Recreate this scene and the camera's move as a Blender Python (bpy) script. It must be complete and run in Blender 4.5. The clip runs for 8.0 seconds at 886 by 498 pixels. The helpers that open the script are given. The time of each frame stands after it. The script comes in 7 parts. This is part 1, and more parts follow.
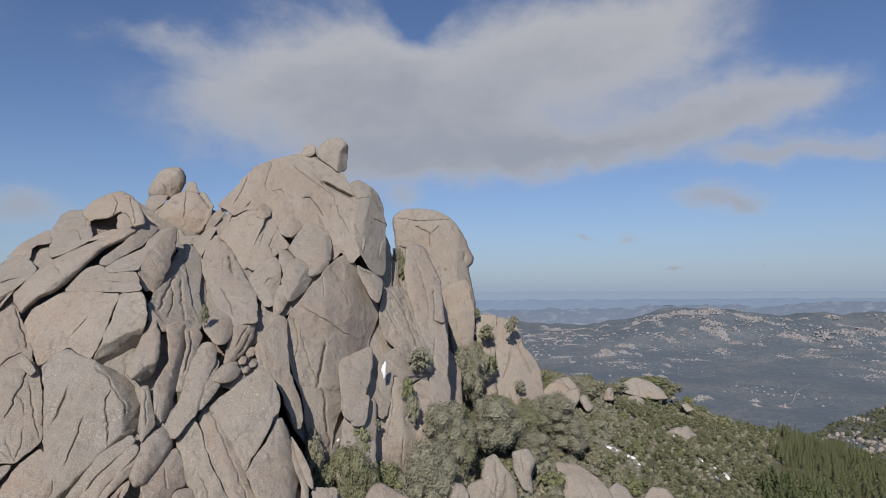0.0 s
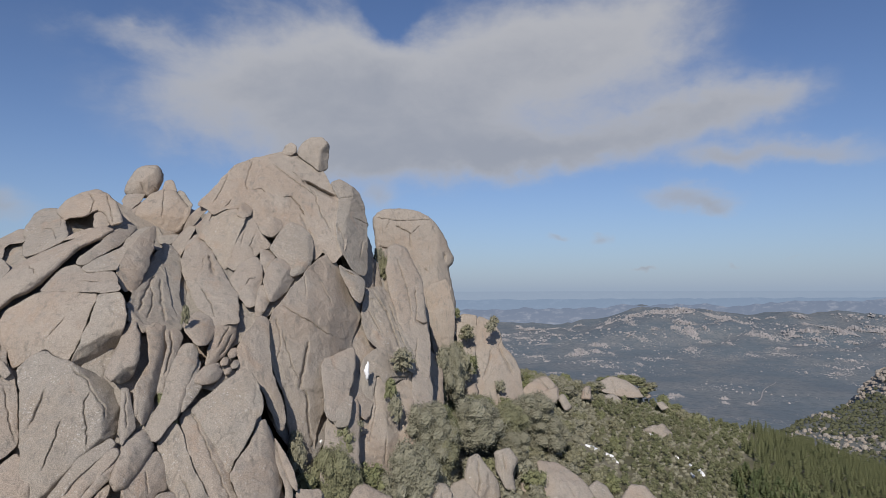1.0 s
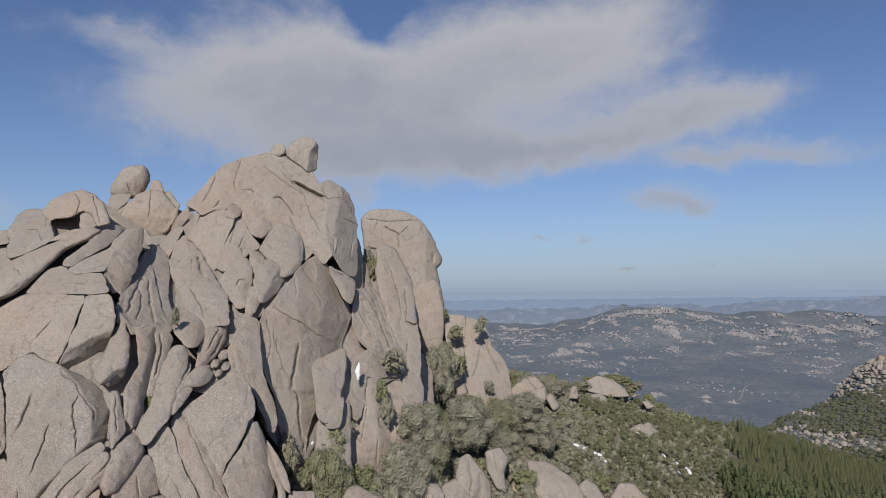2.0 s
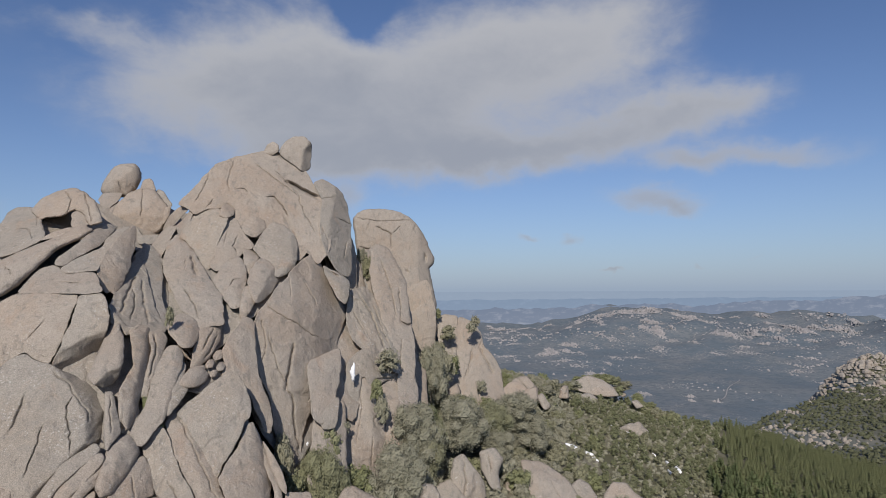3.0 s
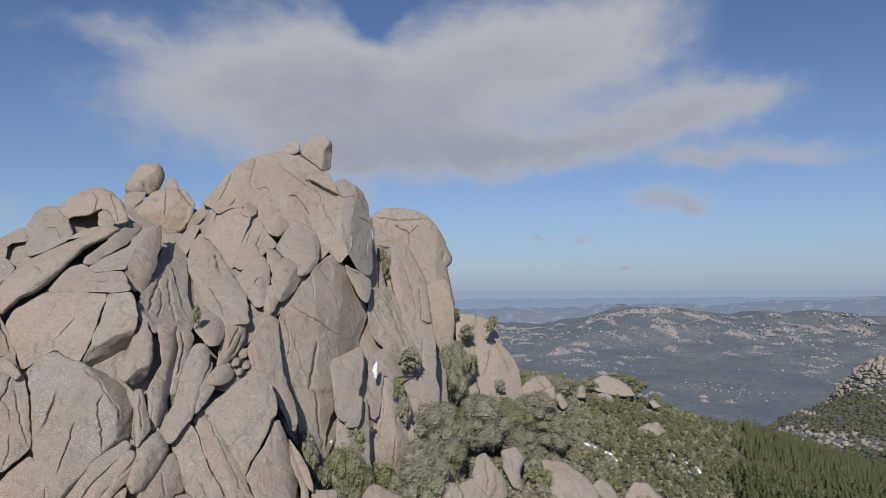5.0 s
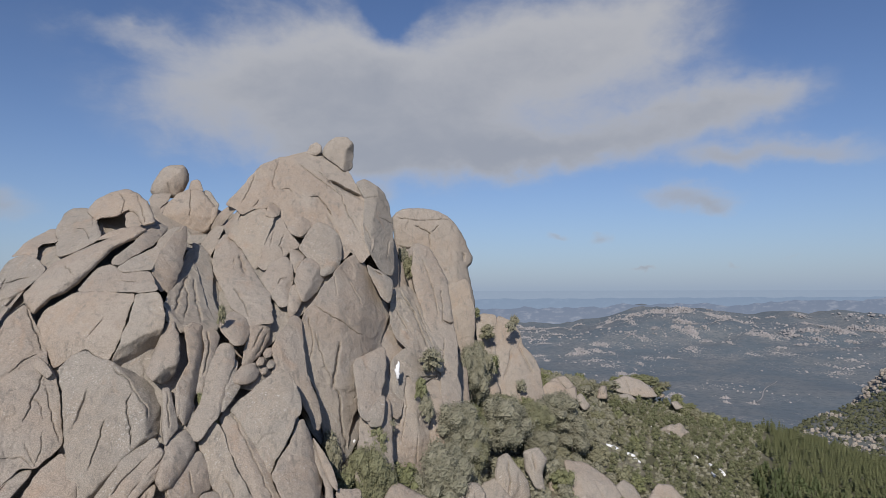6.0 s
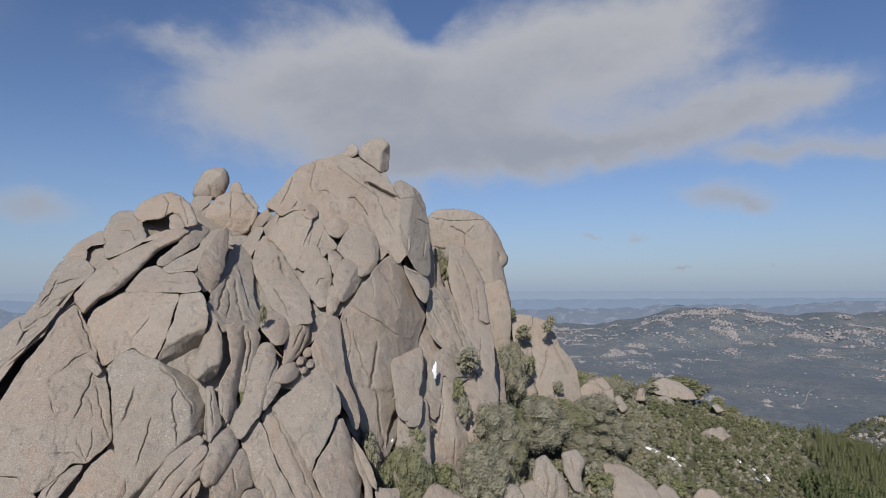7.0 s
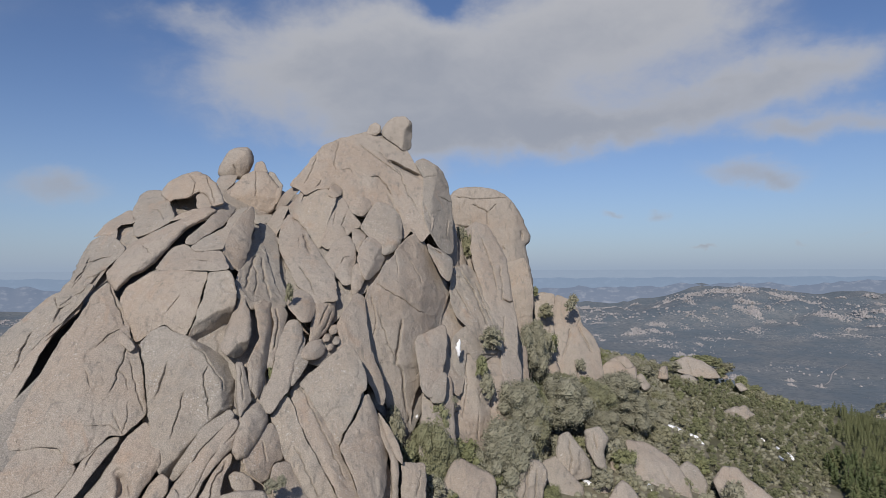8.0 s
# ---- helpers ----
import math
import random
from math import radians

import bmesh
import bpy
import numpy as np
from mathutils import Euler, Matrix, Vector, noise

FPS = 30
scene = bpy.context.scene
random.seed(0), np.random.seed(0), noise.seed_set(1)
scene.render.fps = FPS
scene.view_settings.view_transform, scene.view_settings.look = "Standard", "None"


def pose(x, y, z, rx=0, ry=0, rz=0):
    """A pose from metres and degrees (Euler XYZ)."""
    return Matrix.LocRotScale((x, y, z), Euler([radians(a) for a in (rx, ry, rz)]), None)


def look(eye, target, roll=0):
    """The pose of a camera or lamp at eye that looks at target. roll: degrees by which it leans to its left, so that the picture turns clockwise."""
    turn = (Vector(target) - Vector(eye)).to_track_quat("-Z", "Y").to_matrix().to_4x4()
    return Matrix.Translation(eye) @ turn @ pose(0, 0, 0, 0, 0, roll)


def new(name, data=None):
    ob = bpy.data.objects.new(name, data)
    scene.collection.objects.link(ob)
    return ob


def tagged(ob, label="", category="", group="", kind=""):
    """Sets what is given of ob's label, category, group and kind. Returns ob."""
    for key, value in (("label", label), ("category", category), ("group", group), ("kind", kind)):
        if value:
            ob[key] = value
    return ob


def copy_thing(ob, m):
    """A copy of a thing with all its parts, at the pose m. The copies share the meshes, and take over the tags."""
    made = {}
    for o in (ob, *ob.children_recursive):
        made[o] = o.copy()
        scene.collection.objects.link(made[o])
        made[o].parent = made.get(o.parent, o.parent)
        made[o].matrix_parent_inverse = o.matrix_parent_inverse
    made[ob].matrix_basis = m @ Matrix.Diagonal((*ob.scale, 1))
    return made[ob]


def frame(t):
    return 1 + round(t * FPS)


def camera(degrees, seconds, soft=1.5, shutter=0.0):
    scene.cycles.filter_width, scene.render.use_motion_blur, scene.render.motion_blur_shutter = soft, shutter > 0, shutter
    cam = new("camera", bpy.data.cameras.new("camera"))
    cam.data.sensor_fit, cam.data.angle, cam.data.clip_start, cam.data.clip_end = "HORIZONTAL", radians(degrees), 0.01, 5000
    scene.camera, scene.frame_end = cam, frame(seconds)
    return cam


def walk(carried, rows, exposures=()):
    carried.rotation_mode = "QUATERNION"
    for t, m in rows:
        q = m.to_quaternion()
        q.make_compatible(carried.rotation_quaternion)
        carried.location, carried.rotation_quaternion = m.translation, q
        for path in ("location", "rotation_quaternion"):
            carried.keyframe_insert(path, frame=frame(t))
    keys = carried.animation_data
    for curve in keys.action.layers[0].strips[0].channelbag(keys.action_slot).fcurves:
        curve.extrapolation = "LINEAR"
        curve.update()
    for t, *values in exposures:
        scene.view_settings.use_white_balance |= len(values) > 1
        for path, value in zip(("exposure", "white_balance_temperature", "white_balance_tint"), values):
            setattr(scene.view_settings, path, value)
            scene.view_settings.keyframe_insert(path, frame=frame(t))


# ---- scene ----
from mathutils.geometry import delaunay_2d_cdt

cam = camera(71.0, 8.0, soft=0.7)
PATH = [
    (0, (2.646, 0.698, 101.159), (2.626, 2.694, 101.29), -0.2),
    (0.5, (1.922, 0.625, 101.227), (1.945, 2.621, 101.357), -0.2),
    (1, (1.136, 0.646, 101.229), (1.197, 2.64, 101.359), -0.2),
    (1.5, (0.497, 0.623, 101.197), (0.583, 2.616, 101.329), -0.3),
    (3, (-1.642, 0.734, 101.277), (-1.487, 2.723, 101.408), -0.3),
    (3.5, (-2.381, 0.769, 101.314), (-2.223, 2.759, 101.445), -0.2),
    (4, (-2.903, 0.812, 101.358), (-2.757, 2.802, 101.488), -0.2),
    (4.5, (-3.3, 0.779, 101.28), (-3.166, 2.771, 101.409), -0.2),
    (6, (-4.361, 0.708, 101.332), (-4.298, 2.703, 101.46), -0.2),
    (6.5, (-4.682, 0.781, 101.314), (-4.672, 2.777, 101.443), -0.2),
    (7, (-5.027, 0.768, 101.316), (-5.07, 2.764, 101.446), -0.2),
    (7.5, (-5.337, 0.622, 101.271), (-5.414, 2.617, 101.383), -0.2),
    (8, (-5.689, 0.503, 101.275), (-5.796, 2.499, 101.336), -0.2),
]
walk(cam, [(t, look(eye, target, roll)) for t, eye, target, roll in PATH])

# ---- sky, clouds and sun ----
SUN_AZIMUTH, SUN_HEIGHT = radians(190), radians(34)   # clockwise from the view's y axis


def maths(nt, op, a, b=None, c=None, clamp=False):
    n = nt.nodes.new("ShaderNodeMath")
    n.operation, n.use_clamp = op, clamp
    for socket, v in zip(n.inputs, (a, b, c)):
        if v is None:
            continue
        if isinstance(v, (int, float)):
            socket.default_value = v
        else:
            nt.links.new(v, socket)
    return n.outputs[0]


def mixed(nt, fac, a, b, mode="MIX"):
    n = nt.nodes.new("ShaderNodeMix")
    n.data_type, n.blend_type = "RGBA", mode
    for socket, v in ((n.inputs[0], fac), (n.inputs[6], a), (n.inputs[7], b)):
        if isinstance(v, (int, float)):
            socket.default_value = v
        elif isinstance(v, tuple):
            socket.default_value = (*v, 1)
        else:
            nt.links.new(v, socket)
    return n.outputs[2]


def noise_tex(nt, vector, scale, detail=4, rough=0.55, distortion=0.0):
    n = nt.nodes.new("ShaderNodeTexNoise")
    n.inputs["Scale"].default_value, n.inputs["Detail"].default_value = scale, detail
    n.inputs["Roughness"].default_value, n.inputs["Distortion"].default_value = rough, distortion
    if vector is not None:
        nt.links.new(vector, n.inputs["Vector"])
    return n.outputs["Fac"]


def stretched(nt, vector, x, y, z):
    n = nt.nodes.new("ShaderNodeMapping")
    n.inputs["Scale"].default_value = (x, y, z)
    nt.links.new(vector, n.inputs["Vector"])
    return n.outputs[0]


def span(nt, v, lo, hi, smooth=True):
    n = nt.nodes.new("ShaderNodeMapRange")
    n.interpolation_type = "SMOOTHSTEP" if smooth else "LINEAR"
    nt.links.new(v, n.inputs[0])
    n.inputs[1].default_value, n.inputs[2].default_value = lo, hi
    return n.outputs[0]


world = bpy.data.worlds.new("sky")
scene.world = world
world.use_nodes = True
wt = world.node_tree
wt.nodes.clear()
sky = wt.nodes.new("ShaderNodeTexSky")
sky.sky_type, sky.sun_disc = "NISHITA", False
sky.sun_elevation, sky.sun_rotation = SUN_HEIGHT, SUN_AZIMUTH
sky.altitude, sky.air_density, sky.dust_density, sky.ozone_density = 900, 1.0, 0.35, 3.0
SKY_STRENGTH = 0.078
way = wt.nodes.new("ShaderNodeTexCoord").outputs["Generated"]
axes = wt.nodes.new("ShaderNodeSeparateXYZ")
wt.links.new(way, axes.inputs[0])
azimuth = maths(wt, "MULTIPLY", maths(wt, "ARCTAN2", axes.outputs[0], axes.outputs[1]), 57.2958)
height = maths(wt, "MULTIPLY", maths(wt, "ARCSINE", axes.outputs[2]), 57.2958)
# soft cloud bodies: azimuth, height, half width, half height (degrees), weight
CLOUDS = [(-17.5, 17.2, 8.2, 4.6, 0.95), (-9.5, 20.4, 7.6, 4.1, 0.90), (-5.0, 15.2, 12.5, 3.8, 1.00), (-7.0, 11.6, 9.0, 2.0, 0.80),
          (5.4, 19.3, 11.4, 5.4, 1.00), (14.5, 21.5, 9.0, 4.5, 0.90), (21.5, 23.2, 5.0, 2.9, 0.60), (-2.6, 24.2, 3.4, 1.7, -1.00),
          (-25.5, 20.4, 4.7, 1.0, 0.65), (2.0, 12.6, 6.0, 2.2, 0.55), (8.5, 11.8, 3.8, 1.6, 0.95), (13.5, 12.6, 4.6, 1.5, 0.75), (20.1, 13.6, 4.4, 1.8, 0.95),
          (28.3, 15.4, 4.4, 2.0, 1.05), (32.0, 15.8, 2.2, 1.1, 0.45), (24.0, 14.6, 3.0, 1.7, 0.60), (26.2, 11.0, 3.6, 1.0, 0.95), (32.7, 10.8, 4.6, 1.2, 0.95)]
CLOUDS += [(22.8, 8.2, 3.4, 0.9, 0.9), (25.4, 7.2, 2.4, 0.7, 0.8), (-34.9, 6.4, 3.8, 1.4, 1.0), (-4.6, 8.2, 2.0, 1.2, 0.70),
           (13.2, 4.6, 1.2, 0.4, 0.85), (16.5, 4.7, 0.8, 0.5, 0.85), (20.1, 1.7, 1.1, 0.2, 1.0), (27.3, 1.7, 0.6, 0.2, 0.65), (31.4, 2.0, 0.9, 0.15, 0.6),
           (-55, 22, 14, 6, 0.80), (70, 18, 16, 5, 0.80), (140, 25, 30, 7, 0.80), (-130, 20, 25, 4, 0.60)]
drift = noise_tex(wt, way, 7.0, 4, 0.6)
rise = noise_tex(wt, stretched(wt, way, 1.3, 1.1, 1.7), 9.0, 4, 0.6)
azimuth = maths(wt, "ADD", azimuth, maths(wt, "MULTIPLY", maths(wt, "SUBTRACT", drift, 0.5), 6.5))
warped = maths(wt, "ADD", height, maths(wt, "MULTIPLY", maths(wt, "SUBTRACT", rise, 0.5), 3.6))
cover = None
for az, el, wide, tall, weight in CLOUDS:
    a = maths(wt, "DIVIDE", maths(wt, "SUBTRACT", azimuth, az), wide)
    b = maths(wt, "DIVIDE", maths(wt, "SUBTRACT", warped, el), tall)
    r2 = maths(wt, "ADD", maths(wt, "MULTIPLY", a, a), maths(wt, "MULTIPLY", b, b))
    g = maths(wt, "MULTIPLY", maths(wt, "EXPONENT", maths(wt, "MULTIPLY", r2, -0.8)), weight)
    cover = g if cover is None else maths(wt, "ADD", cover, g)
flat = stretched(wt, way, 1, 1, 1.9)
puff = noise_tex(wt, flat, 5.0, 9, 0.58, 0.3)
fine = noise_tex(wt, flat, 17, 7, 0.62, 0.5)
ragged = maths(wt, "ADD", maths(wt, "MULTIPLY", maths(wt, "SUBTRACT", puff, 0.5), 1.5),
               maths(wt, "MULTIPLY", maths(wt, "SUBTRACT", fine, 0.5), 0.55))
body = maths(wt, "ADD", cover, maths(wt, "MULTIPLY", ragged, span(wt, cover, 0.05, 0.5)))
veil = span(wt, body, 0.12, 1.45)
thick = span(wt, maths(wt, "ADD", body, maths(wt, "MULTIPLY", maths(wt, "SUBTRACT", 17, height), 0.07)), 0.8, 2.3)
sky_light = wt.nodes.new("ShaderNodeVectorMath")
sky_light.operation = "SCALE"
wt.links.new(mixed(wt, 1.0, sky.outputs[0], (0.92, 0.97, 1.15), "MULTIPLY"), sky_light.inputs[0])
sky_light.inputs["Scale"].default_value = SKY_STRENGTH
cloud = mixed(wt, thick, (0.47, 0.475, 0.50), (0.325, 0.345, 0.395))
# pale haze low over the horizon
low_air = maths(wt, "MULTIPLY", maths(wt, "EXPONENT", maths(wt, "MULTIPLY", maths(wt, "MAXIMUM", height, 0.0), -0.16)), 0.9)
clear = mixed(wt, low_air, sky_light.outputs[0], (0.28, 0.36, 0.485))
back = wt.nodes.new("ShaderNodeBackground")
wt.links.new(mixed(wt, maths(wt, "MULTIPLY", veil, 0.92), clear, cloud), back.inputs["Color"])
out = wt.nodes.new("ShaderNodeOutputWorld")
wt.links.new(back.outputs[0], out.inputs["Surface"])

sun_way = Vector((math.sin(SUN_AZIMUTH) * math.cos(SUN_HEIGHT), math.cos(SUN_AZIMUTH) * math.cos(SUN_HEIGHT), math.sin(SUN_HEIGHT)))
sun = new("sun", bpy.data.lights.new("sun", "SUN"))
sun.data.energy, sun.data.angle, sun.data.color = 3.9, radians(0.6), (1.0, 0.93, 0.84)
sun.matrix_world = look(sun_way * 300, (0, 0, 0))

# ---- materials ----


def material(name):
    m = bpy.data.materials.new(name)
    m.use_nodes = True
    nt = m.node_tree
    nt.nodes.clear()
    sh = nt.nodes.new("ShaderNodeBsdfPrincipled")
    end = nt.nodes.new("ShaderNodeOutputMaterial")
    nt.links.new(sh.outputs[0], end.inputs["Surface"])
    sh.inputs["Roughness"].default_value = 0.9
    sh.inputs["Specular IOR Level"].default_value = 0.2
    return m, nt, sh


def position(nt):
    return nt.nodes.new("ShaderNodeNewGeometry").outputs["Position"]


def bumped(nt, sh, height_value, strength, distance):
    b = nt.nodes.new("ShaderNodeBump")
    b.inputs["Strength"].default_value, b.inputs["Distance"].default_value = strength, distance
    nt.links.new(height_value, b.inputs["Height"])
    nt.links.new(b.outputs[0], sh.inputs["Normal"])


def granite(name, pale, warm, grey, lichen=0.5, scale=1.0):
    m, nt, sh = material(name)
    p = position(nt)
    wide = noise_tex(nt, p, 0.10 * scale, 3, 0.55)
    mid = noise_tex(nt, p, 0.6 * scale, 5, 0.62, 0.4)
    grain = noise_tex(nt, p, 7.5 * scale, 3, 0.75)
    streak = noise_tex(nt, stretched(nt, p, 1.2, 1.2, 0.10), 0.8 * scale, 5, 0.62, 0.5)
    col = mixed(nt, span(nt, wide, 0.40, 0.62), pale, warm)
    tone = nt.nodes.new("ShaderNodeObjectInfo").outputs["Random"]
    col = mixed(nt, maths(nt, "MULTIPLY", tone, 0.45), col, grey)
    col = mixed(nt, maths(nt, "MULTIPLY", span(nt, mid, 0.5, 0.68), 0.45), col, grey)
    # dark water streaks and rusty patches
    col = mixed(nt, maths(nt, "MULTIPLY", span(nt, streak, 0.55, 0.68), 0.55), col, tuple(c * 0.66 for c in grey))
    rust = noise_tex(nt, stretched(nt, p, 1, 1, 0.35), 0.23 * scale, 5, 0.6, 0.6)
    col = mixed(nt, maths(nt, "MULTIPLY", span(nt, rust, 0.58, 0.72), 0.5), col, (0.36, 0.262, 0.195))
    # pale crusts in patches, and black pits where water stands
    spots = noise_tex(nt, p, 3.2 * scale, 3, 0.8)
    patch = span(nt, noise_tex(nt, p, 0.2 * scale, 3), 0.46, 0.6)
    col = mixed(nt, maths(nt, "MULTIPLY", maths(nt, "MULTIPLY", span(nt, spots, 0.58, 0.64), patch), lichen), col, (0.56, 0.54, 0.51))
    pits = noise_tex(nt, stretched(nt, p, 1, 1, 0.7), 4.4 * scale, 3, 0.7)
    pitted = span(nt, noise_tex(nt, p, 0.33 * scale, 4, 0.6), 0.44, 0.62)
    pit = maths(nt, "MULTIPLY", span(nt, pits, 0.62, 0.7), pitted)
    col = mixed(nt, maths(nt, "MULTIPLY", pit, 0.7), col, tuple(c * 0.42 for c in grey))
    col = mixed(nt, 0.75, col, mixed(nt, span(nt, grain, 0.3, 0.7), (0.58, 0.57, 0.56), (1.42, 1.41, 1.40)), "MULTIPLY")
    nt.links.new(col, sh.inputs["Base Color"])
    crag = maths(nt, "ADD", maths(nt, "MULTIPLY", mid, 0.55), maths(nt, "MULTIPLY", grain, 0.22))
    crag = maths(nt, "SUBTRACT", crag, maths(nt, "MULTIPLY", pit, 0.25))
    crag = maths(nt, "ADD", crag, maths(nt, "MULTIPLY", noise_tex(nt, p, 2.2 * scale, 4, 0.7), 0.35))
    bumped(nt, sh, crag, 0.95, 0.5)
    sh.inputs["Roughness"].default_value = 0.92
    return m


GRANITE = granite("granite", (0.378, 0.330, 0.281), (0.369, 0.301, 0.242), (0.279, 0.258, 0.233))
GRANITE_GREY = granite("grey granite", (0.355, 0.319, 0.276), (0.350, 0.299, 0.246), (0.256, 0.240, 0.218), 0.8)
# a darker mix for the cores that fill the gaps behind the slabs
GRANITE_CORE = granite("darker core granite", (0.317, 0.294, 0.261), (0.298, 0.260, 0.226), (0.223, 0.215, 0.207), 0.3)


def foliage(name, dark, light, dry):
    m, nt, sh = material(name)
    info = nt.nodes.new("ShaderNodeObjectInfo").outputs["Random"]
    isle = nt.nodes.new("ShaderNodeNewGeometry").outputs["Random Per Island"]
    p = position(nt)
    speck = noise_tex(nt, p, 5.0, 4, 0.75)
    col = mixed(nt, maths(nt, "ADD", maths(nt, "MULTIPLY", isle, 0.45), maths(nt, "MULTIPLY", span(nt, speck, 0.3, 0.7), 0.55)), dark, light)
    col = mixed(nt, maths(nt, "MULTIPLY", span(nt, info, 0.35, 0.95), 0.7), col, mixed(nt, speck, tuple(c * 0.7 for c in dry), tuple(c * 1.25 for c in dry)))
    nt.links.new(col, sh.inputs["Base Color"])
    sh.inputs["Roughness"].default_value = 0.75
    bumped(nt, sh, speck, 0.5, 0.2)
    return m


OAK = foliage("oak leaves", (0.149, 0.160, 0.079), (0.250, 0.259, 0.137), (0.257, 0.239, 0.173))
HEATH = foliage("grey heath twigs", (0.201, 0.199, 0.140), (0.320, 0.305, 0.232), (0.256, 0.244, 0.173))
JUNIPER = foliage("juniper needles", (0.110, 0.119, 0.063), (0.190, 0.196, 0.108), (0.217, 0.207, 0.136))
SCRUB = foliage("hill scrub", (0.070, 0.078, 0.042), (0.125, 0.130, 0.072), (0.12, 0.115, 0.075))
PINE = foliage("pine needles", (0.062, 0.081, 0.034), (0.115, 0.137, 0.063), (0.144, 0.149, 0.074))


def simple(name, a, b, scale, bump=0.0, rough=0.9):
    m, nt, sh = material(name)
    p = position(nt)
    n = noise_tex(nt, p, scale, 6, 0.65)
    nt.links.new(mixed(nt, span(nt, n, 0.3, 0.7), a, b), sh.inputs["Base Color"])
    sh.inputs["Roughness"].default_value = rough
    if bump:
        bumped(nt, sh, n, 0.6, bump)
    return m


BARK = simple("bark", (0.09, 0.075, 0.06), (0.2, 0.18, 0.155), 6, 0.05)
SNOW = simple("old snow", (0.80, 0.81, 0.83), (0.9, 0.91, 0.93), 2, 0.1, 0.6)
# granite dulled and cooled in its base colour, as haze would
OUTCROP = simple("hazed far granite", (0.24, 0.235, 0.24), (0.36, 0.335, 0.325), 0.03)


def ground_material():
    m, nt, sh = material("scrubby ground")
    p = position(nt)
    wide = noise_tex(nt, p, 0.004, 6, 0.6)
    mid = noise_tex(nt, p, 0.05, 6, 0.65)
    grain = noise_tex(nt, p, 1.2, 5, 0.7)
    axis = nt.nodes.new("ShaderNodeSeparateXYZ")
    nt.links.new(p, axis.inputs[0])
    # below this height the base colours carry the blue-grey of distance haze
    unhazed_upland = span(nt, axis.outputs[2], 2, 22)
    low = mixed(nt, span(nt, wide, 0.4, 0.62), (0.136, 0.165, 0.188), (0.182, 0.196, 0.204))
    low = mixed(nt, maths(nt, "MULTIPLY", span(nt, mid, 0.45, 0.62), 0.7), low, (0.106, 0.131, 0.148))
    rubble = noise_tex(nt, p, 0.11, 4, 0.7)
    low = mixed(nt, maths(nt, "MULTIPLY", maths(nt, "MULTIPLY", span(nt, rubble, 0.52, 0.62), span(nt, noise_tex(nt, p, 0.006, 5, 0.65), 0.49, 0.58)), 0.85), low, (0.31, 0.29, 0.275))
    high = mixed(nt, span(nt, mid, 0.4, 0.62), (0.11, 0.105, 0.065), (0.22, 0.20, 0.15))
    col = mixed(nt, unhazed_upland, low, high)
    col = mixed(nt, 0.5, col, mixed(nt, grain, (0.6, 0.6, 0.6), (1.4, 1.4, 1.4)), "MULTIPLY")
    nt.links.new(col, sh.inputs["Base Color"])
    bumped(nt, sh, grain, 0.6, 0.3)
    return m


GROUND = ground_material()


def haze_material(name, tint, haze_glow, bare=1.0):
    """Plain far distance: dull surface in thick air, its haze an added even glow."""
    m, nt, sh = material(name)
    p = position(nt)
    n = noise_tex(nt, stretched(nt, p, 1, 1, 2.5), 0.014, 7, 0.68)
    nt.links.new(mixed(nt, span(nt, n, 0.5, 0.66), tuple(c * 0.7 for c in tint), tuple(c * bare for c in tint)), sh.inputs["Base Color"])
    sh.inputs["Emission Color"].default_value = (*haze_glow, 1)
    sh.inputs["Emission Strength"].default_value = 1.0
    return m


# the blue emission of each layer stands in for the air before it
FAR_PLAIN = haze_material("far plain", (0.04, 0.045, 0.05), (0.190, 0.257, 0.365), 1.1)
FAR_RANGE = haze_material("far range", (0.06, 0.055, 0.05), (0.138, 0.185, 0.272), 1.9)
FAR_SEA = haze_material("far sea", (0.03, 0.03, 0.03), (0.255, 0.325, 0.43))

# ---- ground ----


def step(a, b, v):
    t = min(1.0, max(0.0, (v - a) / (b - a)))
    return t * t * (3 - 2 * t)


def bell(x, y, cx, cy, r):
    return math.exp(-((x - cx) ** 2 + (y - cy) ** 2) / (r * r))


def back_edge(x):
    """The line along which the slope breaks off to the valley behind."""
    return 190 + 0.75 * min(x, 80) - 0.12 * max(0.0, x - 80)


